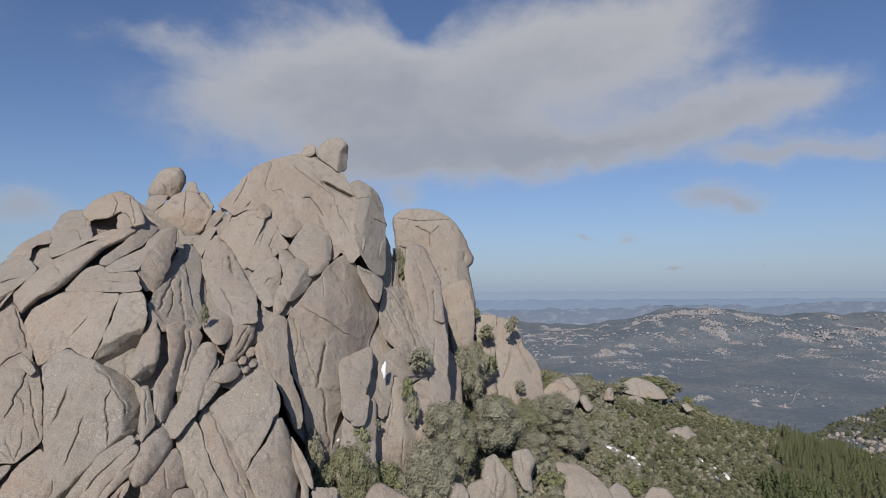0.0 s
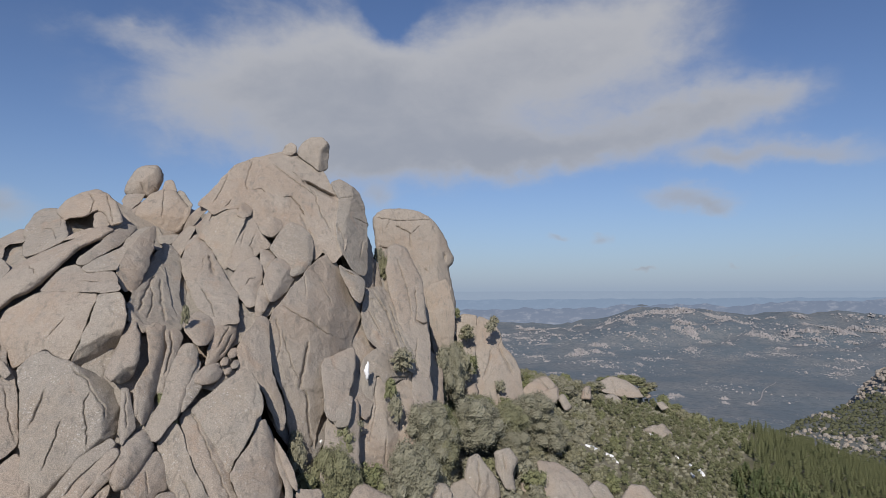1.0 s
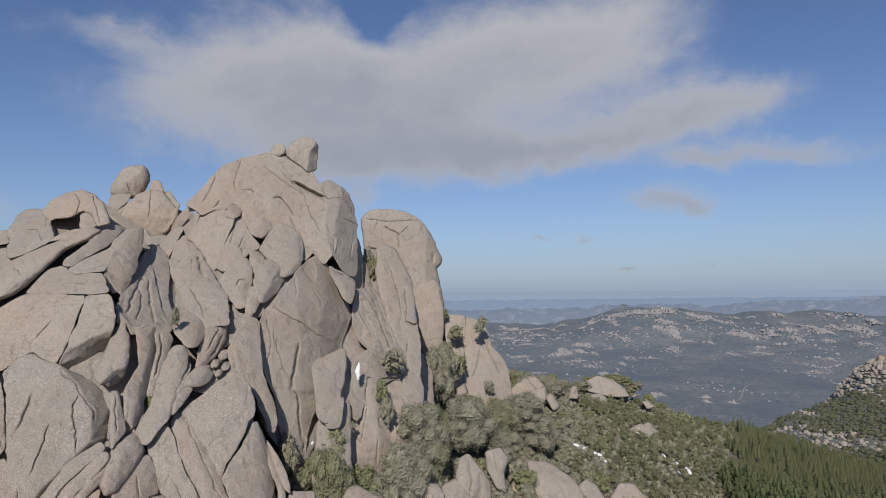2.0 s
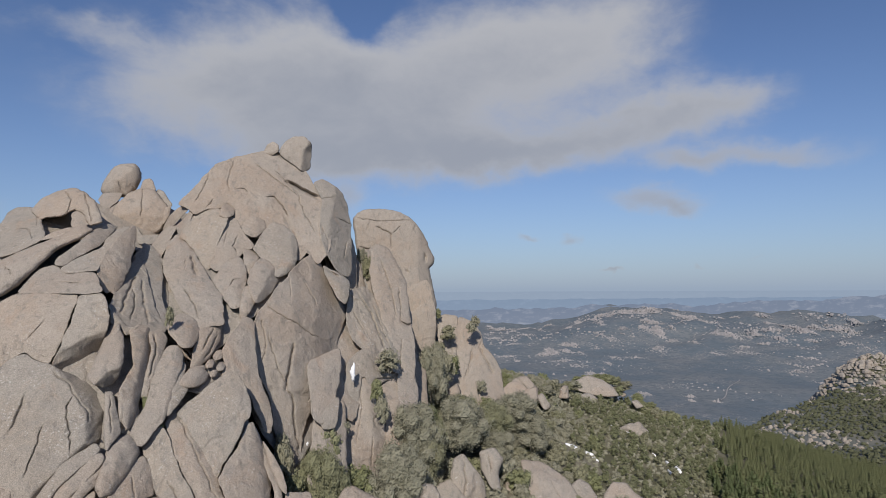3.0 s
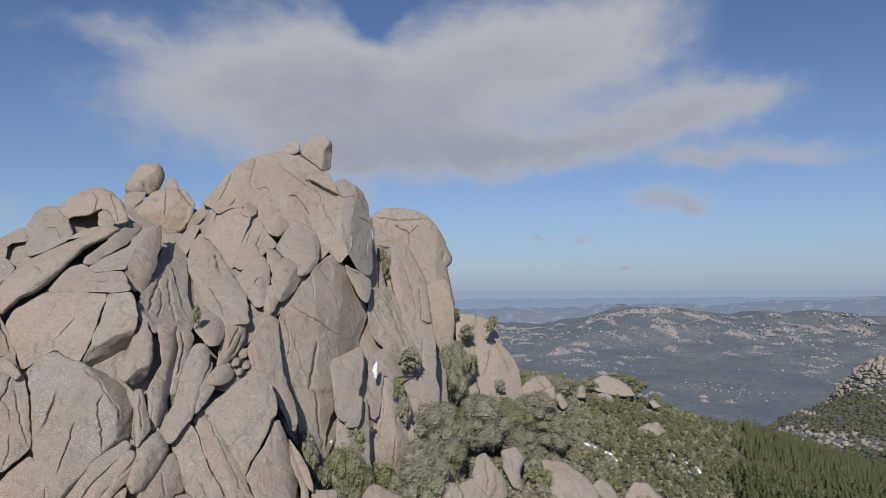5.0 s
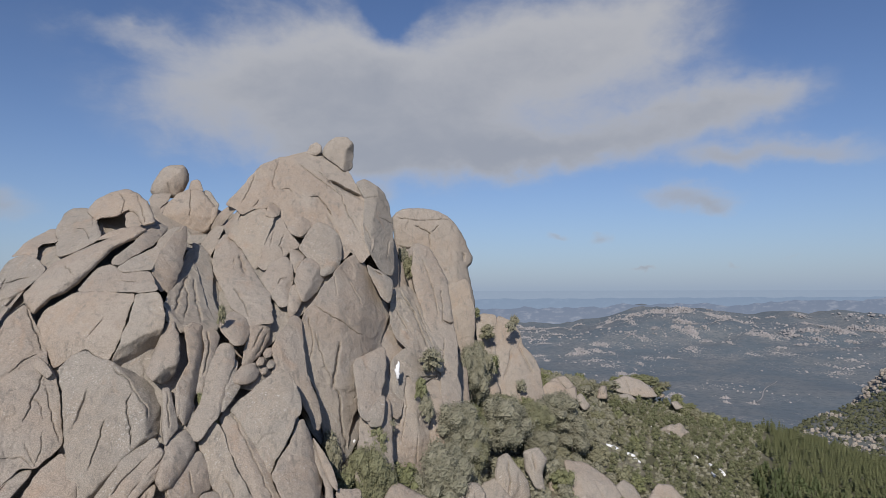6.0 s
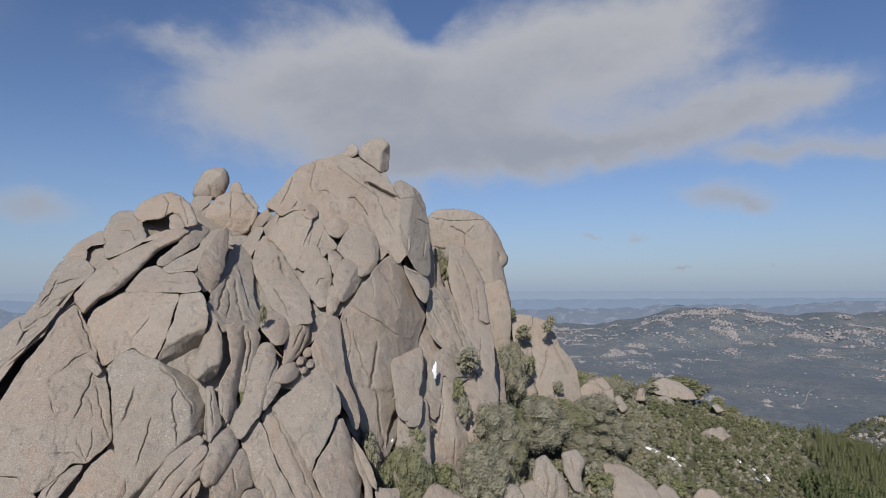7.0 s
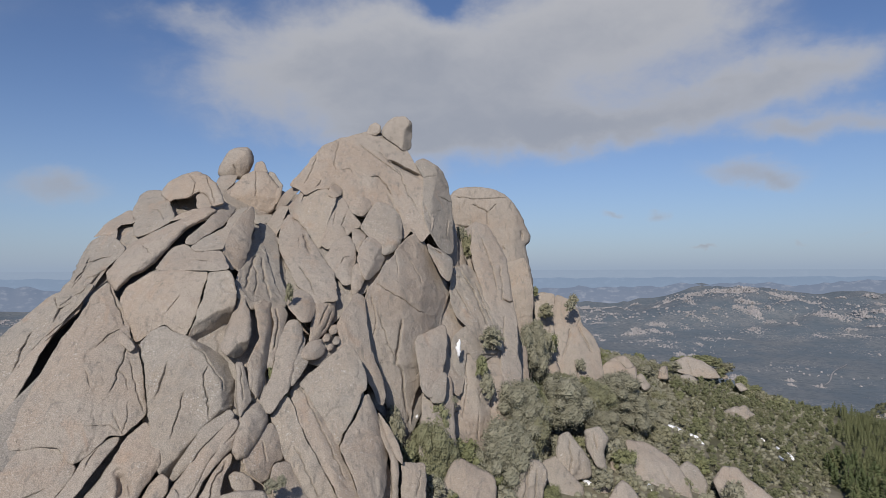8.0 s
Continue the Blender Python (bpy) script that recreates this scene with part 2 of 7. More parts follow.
def ground_height(x, y):
    r = math.hypot(x, y)
    # the sunny slope at the foot of the rocks
    p, q = max(-60.0, min(200.0, x)) / 100, max(60.0, min(300.0, y)) / 100 - 1.7
    side = 79.1 + -41.4 * p + 17.7 * q + 10.7 * p * p + -9.5 * p * q + -1.2 * q * q
    side -= 0.25 * max(0.0, x - 200) + 0.3 * max(0.0, -60 - x) + 0.02 * max(0.0, 60 - y)
    side -= 0.16 * max(0.0, x - 130)
    over = y - back_edge(x)
    side -= 0.55 * (over + math.sqrt(over * over + 60)) * 0.5
    # the neighbouring hill
    bearing = math.degrees(math.atan2(x, max(1.0, y)))
    shelf = -75 + 86 * step(18, 30, bearing) - 0.6 * max(0.0, r - 400 - 28 * max(0.0, bearing - 28)) + 1.2 * max(0.0, min(bearing, 50) - 34) + 12 * bell(x, y, 560, 560, 90)
    shelf += 4 * noise.noise((x / 50, y / 50, 3.1))
    k = step(-8, 8, side - shelf)
    top = side * k + shelf * (1 - k)
    top += 1.2 * noise.noise((x / 14, y / 14, 0.7)) * step(20, 60, r)
    top -= 4 * bell(x, y, 4, 98, 15)
    top -= 34 * step(92, 45, y + 0.35 * x) * step(40, -5, x)
    low = -222 + 16 * noise.noise((x / 420, y / 420, 8.0))
    hills = step(2600, 4000, r) * (0.52 + 0.48 * step(9, 19, bearing))
    low += hills * (100 + 62 * noise.fractal((x / 620, y / 620, 1.7), 1.0, 2.0, 5) + 30 * noise.ridged_multi_fractal((x / 260, y / 260, 4.2), 1.0, 2.0, 4, 1.0, 2.0))
    low += 60 * step(4150, 4900, r)
    fall = step(300 + 330 * step(0.3, 0.62, x / max(1.0, r)), 1150, r)
    z = top * (1 - fall) + low * fall
    if x > 250 and y > 350:
        z = max(z, -300 + 333 * bell(x, y, 480, 590, 150))
    return z


def mesh_object(name, verts, faces, mat, parent=None, smooth=True):
    me = bpy.data.meshes.new(name)
    me.from_pydata(verts, [], faces)
    if smooth:
        me.shade_smooth()
    me.materials.append(mat)
    ob = new(name, me)
    ob.parent = parent
    return ob


def ground_sheet():
    rings = [0.0] + [6 * (4950 / 6) ** (i / 260) for i in range(261)]
    turns = 280
    # finer spokes in front of the camera than behind it
    spokes = [2 * math.pi * (i / turns) for i in range(turns)]
    spokes = [s + 0.55 * math.sin(s) for s in spokes]
    verts, faces = [], []
    for r in rings[1:]:
        for s in spokes:
            x, y = r * math.sin(s + math.pi + 0.35), r * math.cos(s + math.pi + 0.35)
            verts.append((x, y, ground_height(x, y)))
    n = len(spokes)
    for j in range(len(rings) - 2):
        for i in range(n):
            k = (i + 1) % n
            faces.append((j * n + i, (j + 1) * n + i, (j + 1) * n + k, j * n + k))
    verts.append((0, 0, ground_height(0, 0)))
    faces += [(len(verts) - 1, i, (i + 1) % n) for i in range(n)]
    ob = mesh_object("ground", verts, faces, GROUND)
    return tagged(ob, "scrub-covered mountain slope falling to a wide hazy grey-green valley", "ground", kind="structure")


ground_sheet()


def far_ridge(name, label, r, lo, mat, seed, rough, tops):
    """A long far range: a solid bank whose top follows tops(azimuth in degrees)."""
    verts, faces = [], []
    n = 1500
    for i in range(n):
        az = -180 + 360 * i / n
        s = radians(az)
        top = tops(az) + rough * noise.fractal((az / 1.7, seed, 0.3), 0.75, 2.1, 7)
        for rr, z in ((r - 140, lo), (r - 60, lo + (top - lo) * 0.55), (r, top), (r + 60, top - 20), (r + 60, lo)):
            verts.append((rr * math.sin(s), rr * math.cos(s), z + (4 * noise.noise((az * 2, rr, seed)) if lo < z < top else 0)))
    for i in range(n):
        k = (i + 1) % n
        for j in range(4):
            faces.append((i * 5 + j, k * 5 + j, k * 5 + j + 1, i * 5 + j + 1))
    return tagged(mesh_object(name, verts, faces, mat), label, "mountains", kind="structure")


def lift(az, c, w, h):
    return h * math.exp(-((az - c) / w) ** 2)


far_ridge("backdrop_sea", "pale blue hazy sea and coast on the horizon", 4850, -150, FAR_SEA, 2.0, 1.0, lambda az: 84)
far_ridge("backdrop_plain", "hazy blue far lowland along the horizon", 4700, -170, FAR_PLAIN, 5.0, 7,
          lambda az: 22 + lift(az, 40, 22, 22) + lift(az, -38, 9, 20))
far_ridge("backdrop_range", "hazy blue-grey far mountain range with bare crests", 4520, -180, FAR_RANGE, 9.0, 17,
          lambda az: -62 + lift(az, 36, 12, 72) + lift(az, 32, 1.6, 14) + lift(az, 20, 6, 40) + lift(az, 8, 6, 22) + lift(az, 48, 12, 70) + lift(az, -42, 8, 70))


def scatter_mesh(name, label, category, mat, places, seed, sides=6):
    """Many low-poly outcrop stones joined as one: places are x, y, z, radius, height."""
    rnd = random.Random(seed)
    verts, faces = [], []
    for x, y, z, r, h in places:
        o = len(verts)
        turn = rnd.random() * 6
        for lvl, (k, t) in enumerate(((1.0, -0.3), (0.95, 0.45), (0.55, 0.85))):
            for i in range(sides):
                s = turn + 2 * math.pi * i / sides
                q = k * r * rnd.uniform(0.75, 1.2)
                verts.append((x + q * math.cos(s), y + q * math.sin(s), z + h * t * rnd.uniform(0.8, 1.2)))
        verts.append((x + r * rnd.uniform(-.3, .3), y + r * rnd.uniform(-.3, .3), z + h))
        for l in range(2):
            for i in range(sides):
                k = (i + 1) % sides
                faces.append((o + l * sides + i, o + l * sides + k, o + (l + 1) * sides + k, o + (l + 1) * sides + i))
        for i in range(sides):
            faces.append((o + 2 * sides + i, o + 2 * sides + (i + 1) % sides, o + 3 * sides))
    return tagged(mesh_object(name, verts, faces, mat, smooth=False), label, category, kind="stuff")


def far_outcrops():
    rnd = random.Random(41)
    places, mounds = [], []
    while len(places) < 5500:
        az, r = radians(rnd.uniform(-42, 48)), 1100 + 3250 * rnd.random() ** 0.75
        x, y = r * math.sin(az), r * math.cos(az)
        v = noise.fractal((x / 300, y / 430, 6.5), 0.75, 2.1, 6) + 0.42 * step(2700, 3500, r)
        if v < 0.36 + 0.16 * rnd.random() and rnd.random() > 0.02:
            continue
        z = ground_height(x, y)
        big = rnd.random() ** 2.5
        q = (1.0 + 4.2 * big) * (0.5 + r / 4200) * (1.0 + 0.35 * step(0.6, 0.9, v))
        places.append((x, y, z, q, q * rnd.uniform(0.5, 1.1)))
    # bare granite hillocks: crowded stones, tallest in the middle
    knolls = [(23, 3600, 60), (14.5, 3000, 50), (15.5, 3150, 40), (29, 3500, 55), (31.7, 3600, 60), (20, 4150, 90), (22, 4200, 90), (18, 2450, 22),
              (21.7, 2050, 20), (27, 1950, 16), (24.3, 3500, 45), (34, 3700, 70), (17, 4100, 60), (26, 4100, 80), (10, 3950, 40), (37, 3800, 70)]
    for az, r, wide in knolls:
        for j in range(3):
            k = radians(az + rnd.gauss(0, 0.7))
            q = r + rnd.gauss(0, 60)
            mounds.append((q * math.sin(k), q * math.cos(k), wide * rnd.uniform(0.4, 0.8), wide * rnd.uniform(0.6, 1.2), 1.5))
    for i in range(230):
        az, r = radians(rnd.uniform(-42, 46)), 1900 + 2350 * rnd.random() ** 0.45
        mounds.append((r * math.sin(az), r * math.cos(az), rnd.uniform(10, 45), rnd.uniform(16, 60), 1.0))
    for cx, cy, wide, deep, big in mounds:
        r = math.hypot(cx, cy)
        for j in range(int(30 + 1.9 * wide * big)):
            g, k = rnd.gauss(0, 1), rnd.gauss(0, 1)
            x, y = cx + wide * g, cy + deep * k
            near = math.exp(-(g * g + k * k) / 1.6)
            q = (rnd.uniform(0.9, 2.2) + 4.5 * near * rnd.random() * big) * r / 3300
            places.append((x, y, ground_height(x, y), q, q * (0.5 + 1.4 * near * rnd.random() * big)))
    scatter_mesh("distant_outcrops", "pale granite outcrops scattered over the valley hills", "rocks", OUTCROP, places, 5, 5)


far_outcrops()

# ---- rocks ----


def rounded(points, cuts=2):
    p = np.array(points, float)
    for _ in range(cuts):
        q = np.roll(p, -1, 0)
        p = np.stack((0.9 * p + 0.1 * q, 0.1 * p + 0.9 * q), 1).reshape(-1, 2)
    return p


def resampled(p, n):
    q = np.vstack((p, p[:1]))
    d = np.r_[0, np.cumsum(np.hypot(*np.diff(q, axis=0).T))]
    t = np.linspace(0, d[-1], n, endpoint=False)
    return np.c_[np.interp(t, d, q[:, 0]), np.interp(t, d, q[:, 1])]


def lattice(x, y, seed):
    """Smooth random values from -1 to 1 over the plane."""
    xi, yi = np.floor(x), np.floor(y)
    fx, fy = x - xi, y - yi
    fx, fy = fx * fx * fx * (fx * (6 * fx - 15) + 10), fy * fy * fy * (fy * (6 * fy - 15) + 10)

    def at(a, b):
        h = np.sin(a * 127.1 + b * 311.7 + seed * 74.7) * 43758.5453
        return 2 * (h - np.floor(h)) - 1

    low = at(xi, yi) * (1 - fx) + at(xi + 1, yi) * fx
    top = at(xi, yi + 1) * (1 - fx) + at(xi + 1, yi + 1) * fx
    return low * (1 - fy) + top * fy


def lumps(x, y, seed, octaves=4, gain=0.5):
    total, amp = 0.0, 1.0
    for i in range(octaves):
        total = total + amp * lattice(x + 17.3 * i, y - 9.1 * i, seed + 1.7 * i)
        x, y = 0.8 * 2.03 * x - 0.6 * 2.03 * y, 0.6 * 2.03 * x + 0.8 * 2.03 * y
        amp *= gain
    return total


def line_distance(p, line):
    """Distance of the points p from a bent line, and on which hand they lie (left: positive)."""
    near, side = np.full(len(p), 1e9), np.zeros(len(p))
    last = len(line) - 2
    for k, (a, b) in enumerate(zip(line, line[1:])):
        a, b = np.array(a, float), np.array(b, float)
        l = math.hypot(*(b - a)) + 1e-6
        c, q = (b - a) / l
        along = (p[:, 0] - a[0]) * c + (p[:, 1] - a[1]) * q
        off = (p[:, 1] - a[1]) * c - (p[:, 0] - a[0]) * q
        t = np.clip(along, -1e6 if k == 0 else 0, 1e6 if k == last else l)
        d = np.hypot(along - t, off)
        take = d < near
        near, side = np.where(take, d, near), np.where(take, off, side)
    return near, side


def crack_distance(p, line):
    near = np.full(len(p), 1e9)
    for a, b in zip(line, line[1:]):
        a, b = np.array(a, float), np.array(b, float)
        l = math.hypot(*(b - a)) + 1e-6
        c, q = (b - a) / l
        t = np.clip((p[:, 0] - a[0]) * c + (p[:, 1] - a[1]) * q, 0, l)
        near = np.minimum(near, np.hypot(p[:, 0] - a[0] - t * c, p[:, 1] - a[1] - t * q))
    return near


def bent_line(line, seed, pace):
    """A line's points, closer together and wandering as a crack does."""
    pts = [np.array(line[0], float)]
    for a, b in zip(line, line[1:]):
        a, b = np.array(a, float), np.array(b, float)
        n = max(1, int(math.hypot(*(b - a)) / pace))
        pts += [a + (b - a) * i / n for i in range(1, n + 1)]
    p = np.array(pts)
    return p + 0.16 * np.c_[lumps(p[:, 0] * 0.8, p[:, 1] * 0.8, seed, 3), lumps(p[:, 0] * 0.8, p[:, 1] * 0.8, seed + 40, 3)]


def within(p, edge):
    """Which of the points p lie inside the closed outline."""
    got = np.zeros(len(p), bool)
    for (a, b), (c, d) in zip(edge, np.roll(edge, -1, 0)):
        if b != d:
            got ^= ((b > p[:, 1]) != (d > p[:, 1])) & (p[:, 0] < (c - a) * (p[:, 1] - b) / (d - b) + a)
    return got


def rim_distance(p, edge):
    out = np.empty(len(p))
    a = edge
    v = np.roll(edge, -1, 0) - a
    l2 = (v * v).sum(1) + 1e-9
    for i in range(0, len(p), 2000):
        w = p[i:i + 2000, None, :] - a[None]
        t = np.clip((w * v[None]).sum(2) / l2[None], 0, 1)
        out[i:i + 2000] = np.hypot(*(np.moveaxis(w - t[..., None] * v[None], 2, 0))).min(1)
    return out


def rock_mesh(name, outline, seed, bulge, wear, back, cracks, rough, core, joints, ridges, fine, ahead, grow):
    """A weathered granite slab: an outline (across, up) with a worn rim, broken planes, joints and thin shells on its face.
    Its relief stands out along ahead, the way out into the open air before the massif."""
    rnd = random.Random(seed)
    fine = 0.9 if core else fine
    edge = rounded(outline)
    around = np.hypot(*np.diff(np.vstack((edge, edge[:1])), axis=0).T).sum()
    n = int(min(700, max(26, around / (fine * 0.9))))
    edge = resampled(edge, n)
    x, y = edge.T
    turn = (x * np.roll(y, -1) - np.roll(x, -1) * y).sum()
    if turn < 0:
        edge = edge[::-1].copy()
    size = math.sqrt(abs(turn) / 2)
    tang = np.roll(edge, -1, 0) - np.roll(edge, 1, 0)
    inward = np.c_[-tang[:, 1], tang[:, 0]] / (np.hypot(*tang.T)[:, None] + 1e-9)
    wave = 0.13 * lumps(edge[:, 0] * 0.5, edge[:, 1] * 0.5, seed, 4, 0.6) + (0.0 if core else min(grow, 0.09 * size))
    edge = edge - inward * (wave * min(1.0, size / 5))[:, None]
    wear = min(wear, 0.3 * size)
    # points: rim, worn band, cracks and the face between them
    extra = [edge + inward * (wear * k) for k in (0.18, 0.5, 1.0)]
    lines = [(w, d, bent_line(line, seed, fine)) for w, d, *line in joints]
    dev = edge - edge.mean(0)
    grain = 0.5 * math.atan2(2 * (dev[:, 0] * dev[:, 1]).sum(), (dev[:, 0] ** 2 - dev[:, 1] ** 2).sum())
    for _ in range(int(cracks)):
        ang = grain + radians(rnd.choice((0, 0, 12, -15, 70)) + rnd.uniform(-9, 9))
        c, q = math.cos(ang), math.sin(ang)
        ox, oy = edge.mean(0) + np.array((rnd.uniform(-.4, .4), rnd.uniform(-.4, .4))) * size
        half = size * rnd.uniform(0.15, 0.35)
        lines.append((rnd.uniform(0.05, 0.08), rnd.uniform(0.3, 0.6), bent_line([(ox - half * c, oy - half * q), (ox, oy), (ox + half * c, oy + half * q)], seed + 3, fine)))
    for w, d, line in lines:
        t = np.gradient(line, axis=0)
        side = np.c_[-t[:, 1], t[:, 0]] / (np.hypot(*t.T)[:, None] + 1e-9)
        extra += [line + side * (w * k) for k in (-1.6, -0.7, 0, 0.7, 1.6)]
    lo, hi = edge.min(0), edge.max(0)
    gx, gy = np.meshgrid(np.arange(lo[0], hi[0], fine), np.arange(lo[1], hi[1], fine * 0.87))
    gx[1::2] += fine * 0.5
    grid = np.c_[gx.ravel(), gy.ravel()]
    grid = grid + fine * 0.22 * np.c_[lattice(grid[:, 0] * 7.7, grid[:, 1] * 7.1, seed), lattice(grid[:, 0] * 6.9, grid[:, 1] * 7.9, seed + 9)]
    band = np.vstack(extra)
    pts = np.vstack((band, grid))
    pts = pts[within(pts, edge)]
    d = rim_distance(pts, edge)
    keep = d > 0.16 * wear + 0.012
    # thin out what crowds
    pts, d = pts[keep], d[keep]
    cell = np.round(pts / (fine * 0.24)).astype(int)
    _, first = np.unique(cell, axis=0, return_index=True)
    first.sort()
    pts, d = pts[first], d[first]
    both = np.vstack((edge, pts))
    got = delaunay_2d_cdt([Vector(p) for p in both], [(i, (i + 1) % n) for i in range(n)], [], 1, 1e-5)
    flat = np.array([tuple(p) for p in got[0]])
    tris = got[2]
    d = rim_distance(flat, edge)
    d[:n] = 0
    # the face
    deep = max(0.6, np.percentile(d, 98))
    h = bulge * (1 - (1 - np.clip(d / deep, 0, 1)) ** 2)
    q = np.clip(1 - d / wear, 0, 1)
    h = h - 0.85 * wear * (1 - np.sqrt(1 - 0.985 * q * q))
    mid = edge.mean(0)
    if not core:
        for _ in range(3):
            ang = rnd.uniform(0, 2 * math.pi)
            c, s = math.cos(ang), math.sin(ang)
            reach = np.percentile((edge - mid) @ np.array((c, s)), 85)
            w = (flat - mid) @ np.array((c, s)) - rnd.uniform(0.05, 0.55) * reach
            w = w + 0.05 * size * lattice((flat[:, 0] * -s + flat[:, 1] * c) / size * 2.2, flat[:, 0] * 0, seed)
            h = h - rnd.uniform(0.04, 0.16) * (min(1.0, 9 / size) if size > 5 else 2.6 if size > 2 else 4.5) * 0.5 * (w + np.sqrt(w * w + 0.03))
    for slope, *line in ridges:
        _, side = line_distance(flat, line)
        w = side + 0.18 * lumps(flat[:, 0] * 0.4, flat[:, 1] * 0.4, seed + 5, 3)
        h = h - slope * 0.5 * (w + np.sqrt(w * w + 0.02))
    h = np.maximum(h, -0.6 * size - wear)
    for w, dep, line in lines:
        near = crack_distance(flat, line)
        ends = np.minimum(np.hypot(*(flat - line[0]).T), np.hypot(*(flat - line[-1]).T))
        h = h - dep * np.exp(-(near / w) ** 2) * np.clip(0.25 + ends / 1.2, 0, 1)
    if not core:
        u, v = flat.T
        calm = np.clip(d / 0.5, 0, 1)
        h = h + calm * 0.014 * size * lumps(u / size * 1.7, v / size * 1.4, seed, 3)
        h = h + 0.075 * rough * lumps(u * 0.55, v * 0.42, seed + 11, 5, 0.55)
        # shells that have come off: low crisp steps
        shell = lumps(u * 0.16, v * 0.12, seed + 21, 4, 0.5)
        h = h + 0.16 * rough * (1 / (1 + np.exp(-np.clip((shell - 0.25) * 48, -30, 30)))) - 0.12 * rough / (1 + np.exp(np.clip((shell + 0.35) * 48, -30, 30)))
        if rough > 1.2:
            ridge = 1 - np.abs(lumps(u * 0.5, v * 0.28, seed + 31, 4, 0.55))
            h = h + 0.09 * (rough - 1.0) * (ridge - 0.6) * calm
    ahead = np.array(ahead)
    verts = np.c_[flat[:, 0], 0 * h, flat[:, 1]] + h[:, None] * ahead
    faces = [tuple(t) for t in tris]
    # flanks run straight back, uneven, and close behind
    rows = 6
    base = len(verts)
    rim_h = h[:n]
    layers = [verts]
    for j in range(1, rows + 1):
        t = (j / rows) ** 1.8
        out = edge - (edge - mid) * (0.28 * t * t)
        f = min(0.5, 0.05 * size) * min(1.0, 2.5 * t) * lumps(edge[:, 0] * 0.35 + 3 * t, edge[:, 1] * 0.35 - 2 * t, seed + 51, 3)
        out = out + inward * (0.06 + f)[:, None] * (0 if core else 1)
        layers.append(np.c_[out[:, 0], 0 * rim_h, out[:, 1]] + (rim_h * (1 - t) - back * t)[:, None] * ahead)
    verts = np.vstack(layers + [np.array([[mid[0], 0, mid[1]]]) - back * 1.05 * ahead])
    ring = [np.arange(n)] + [base + n * j + np.arange(n) for j in range(rows)]
    for a, b in zip(ring, ring[1:]):
        for i in range(n):
            k = (i + 1) % n
            faces.append((int(a[k]), int(a[i]), int(b[i]), int(b[k])))
    faces += [(int(ring[-1][(i + 1) % n]), int(ring[-1][i]), len(verts) - 1) for i in range(n)]
    me = bpy.data.meshes.new(name)
    me.from_pydata(verts.tolist(), [], faces)
    me.shade_smooth()
    return me


def formation(name, label):
    return tagged(new(name), label, "rock formation", group="granite massif")


def rock(parent, name, place, outline, seed, bulge=0.3, wear=0.3, back=5, cracks=0, rough=1.0, core=False, joints=(), ridges=(), fine=0.2, grow=0.22):
    spot = place.translation
    ahead = place.to_3x3().inverted() @ Vector((-spot.x, -spot.y, 100 - spot.z)).normalized()
    me = rock_mesh(name, outline, seed, bulge, wear, back, cracks, rough, core, joints, ridges, fine, ahead, grow)
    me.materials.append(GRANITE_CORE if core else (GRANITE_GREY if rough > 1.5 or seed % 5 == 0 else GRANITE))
    ob = new(name, me)
    ob.parent = parent
    ob.matrix_basis = place
    return ob


CLEARINGS = []


def loose_boulder(name, place, outline, seed, **shape):
    ob = rock(None, name, place, outline, seed, **shape)
    CLEARINGS.append((place.translation.x, place.translation.y, max(abs(p[0]) for p in outline)))
    return tagged(ob, "pale weathered granite boulder lying among the scrub", "boulder", group="boulders on the slope")


shoulder = formation("granite_shoulder", "weathered grey-beige granite shoulder of stacked sloping slabs")
rock(shoulder, "slab", pose(-68.5, 84.3, 90.9, -42, 0, -10), [(-7.7, -6.8), (-6.1, -1.7), (-3.7, 4.3), (-1.4, 8.8), (0.4, 9.9), (2.5, 11.3), (4.4, 10.7), (4.3, 7.0), (3.5, 4.9), (3.4, 2.4), (2.0, -1.0), (1.5, -5.5), (1.1, -9.7), (0.2, -12.9), (-3.4, -13.9)], 11, bulge=0.16, wear=0.14, back=12, fine=0.22, cracks=1, rough=1.6, joints=[(0.26, 0.9, (-0.9, 8.5), (1.5, 6.4), (2.0, 3.9)), (0.21, 0.6, (-0.4, 2.3), (0.1, -1.0), (1.4, -4.6))])
rock(shoulder, "slab", pose(-65.5, 80.7, 87.8, -40, 0, 1), [(-2.9, -4.8), (-1.8, -1.0), (-0.8, 3.4), (1.0, 7.4), (2.1, 9.8), (2.9, 11.8), (2.9, 9.8), (2.1, 8.6), (0.9, 5.8), (0.4, 2.3), (0.5, -1.0), (0.1, -4.6), (-0.2, -8.7), (-1.2, -14.7), (-4.3, -15.4)], 12, bulge=0.16, wear=0.14, back=8, fine=0.21, cracks=0, joints=[(0.09, 0.5, (0.2, 7.4), (-0.9, 3.6), (-1.6, 0.1))])
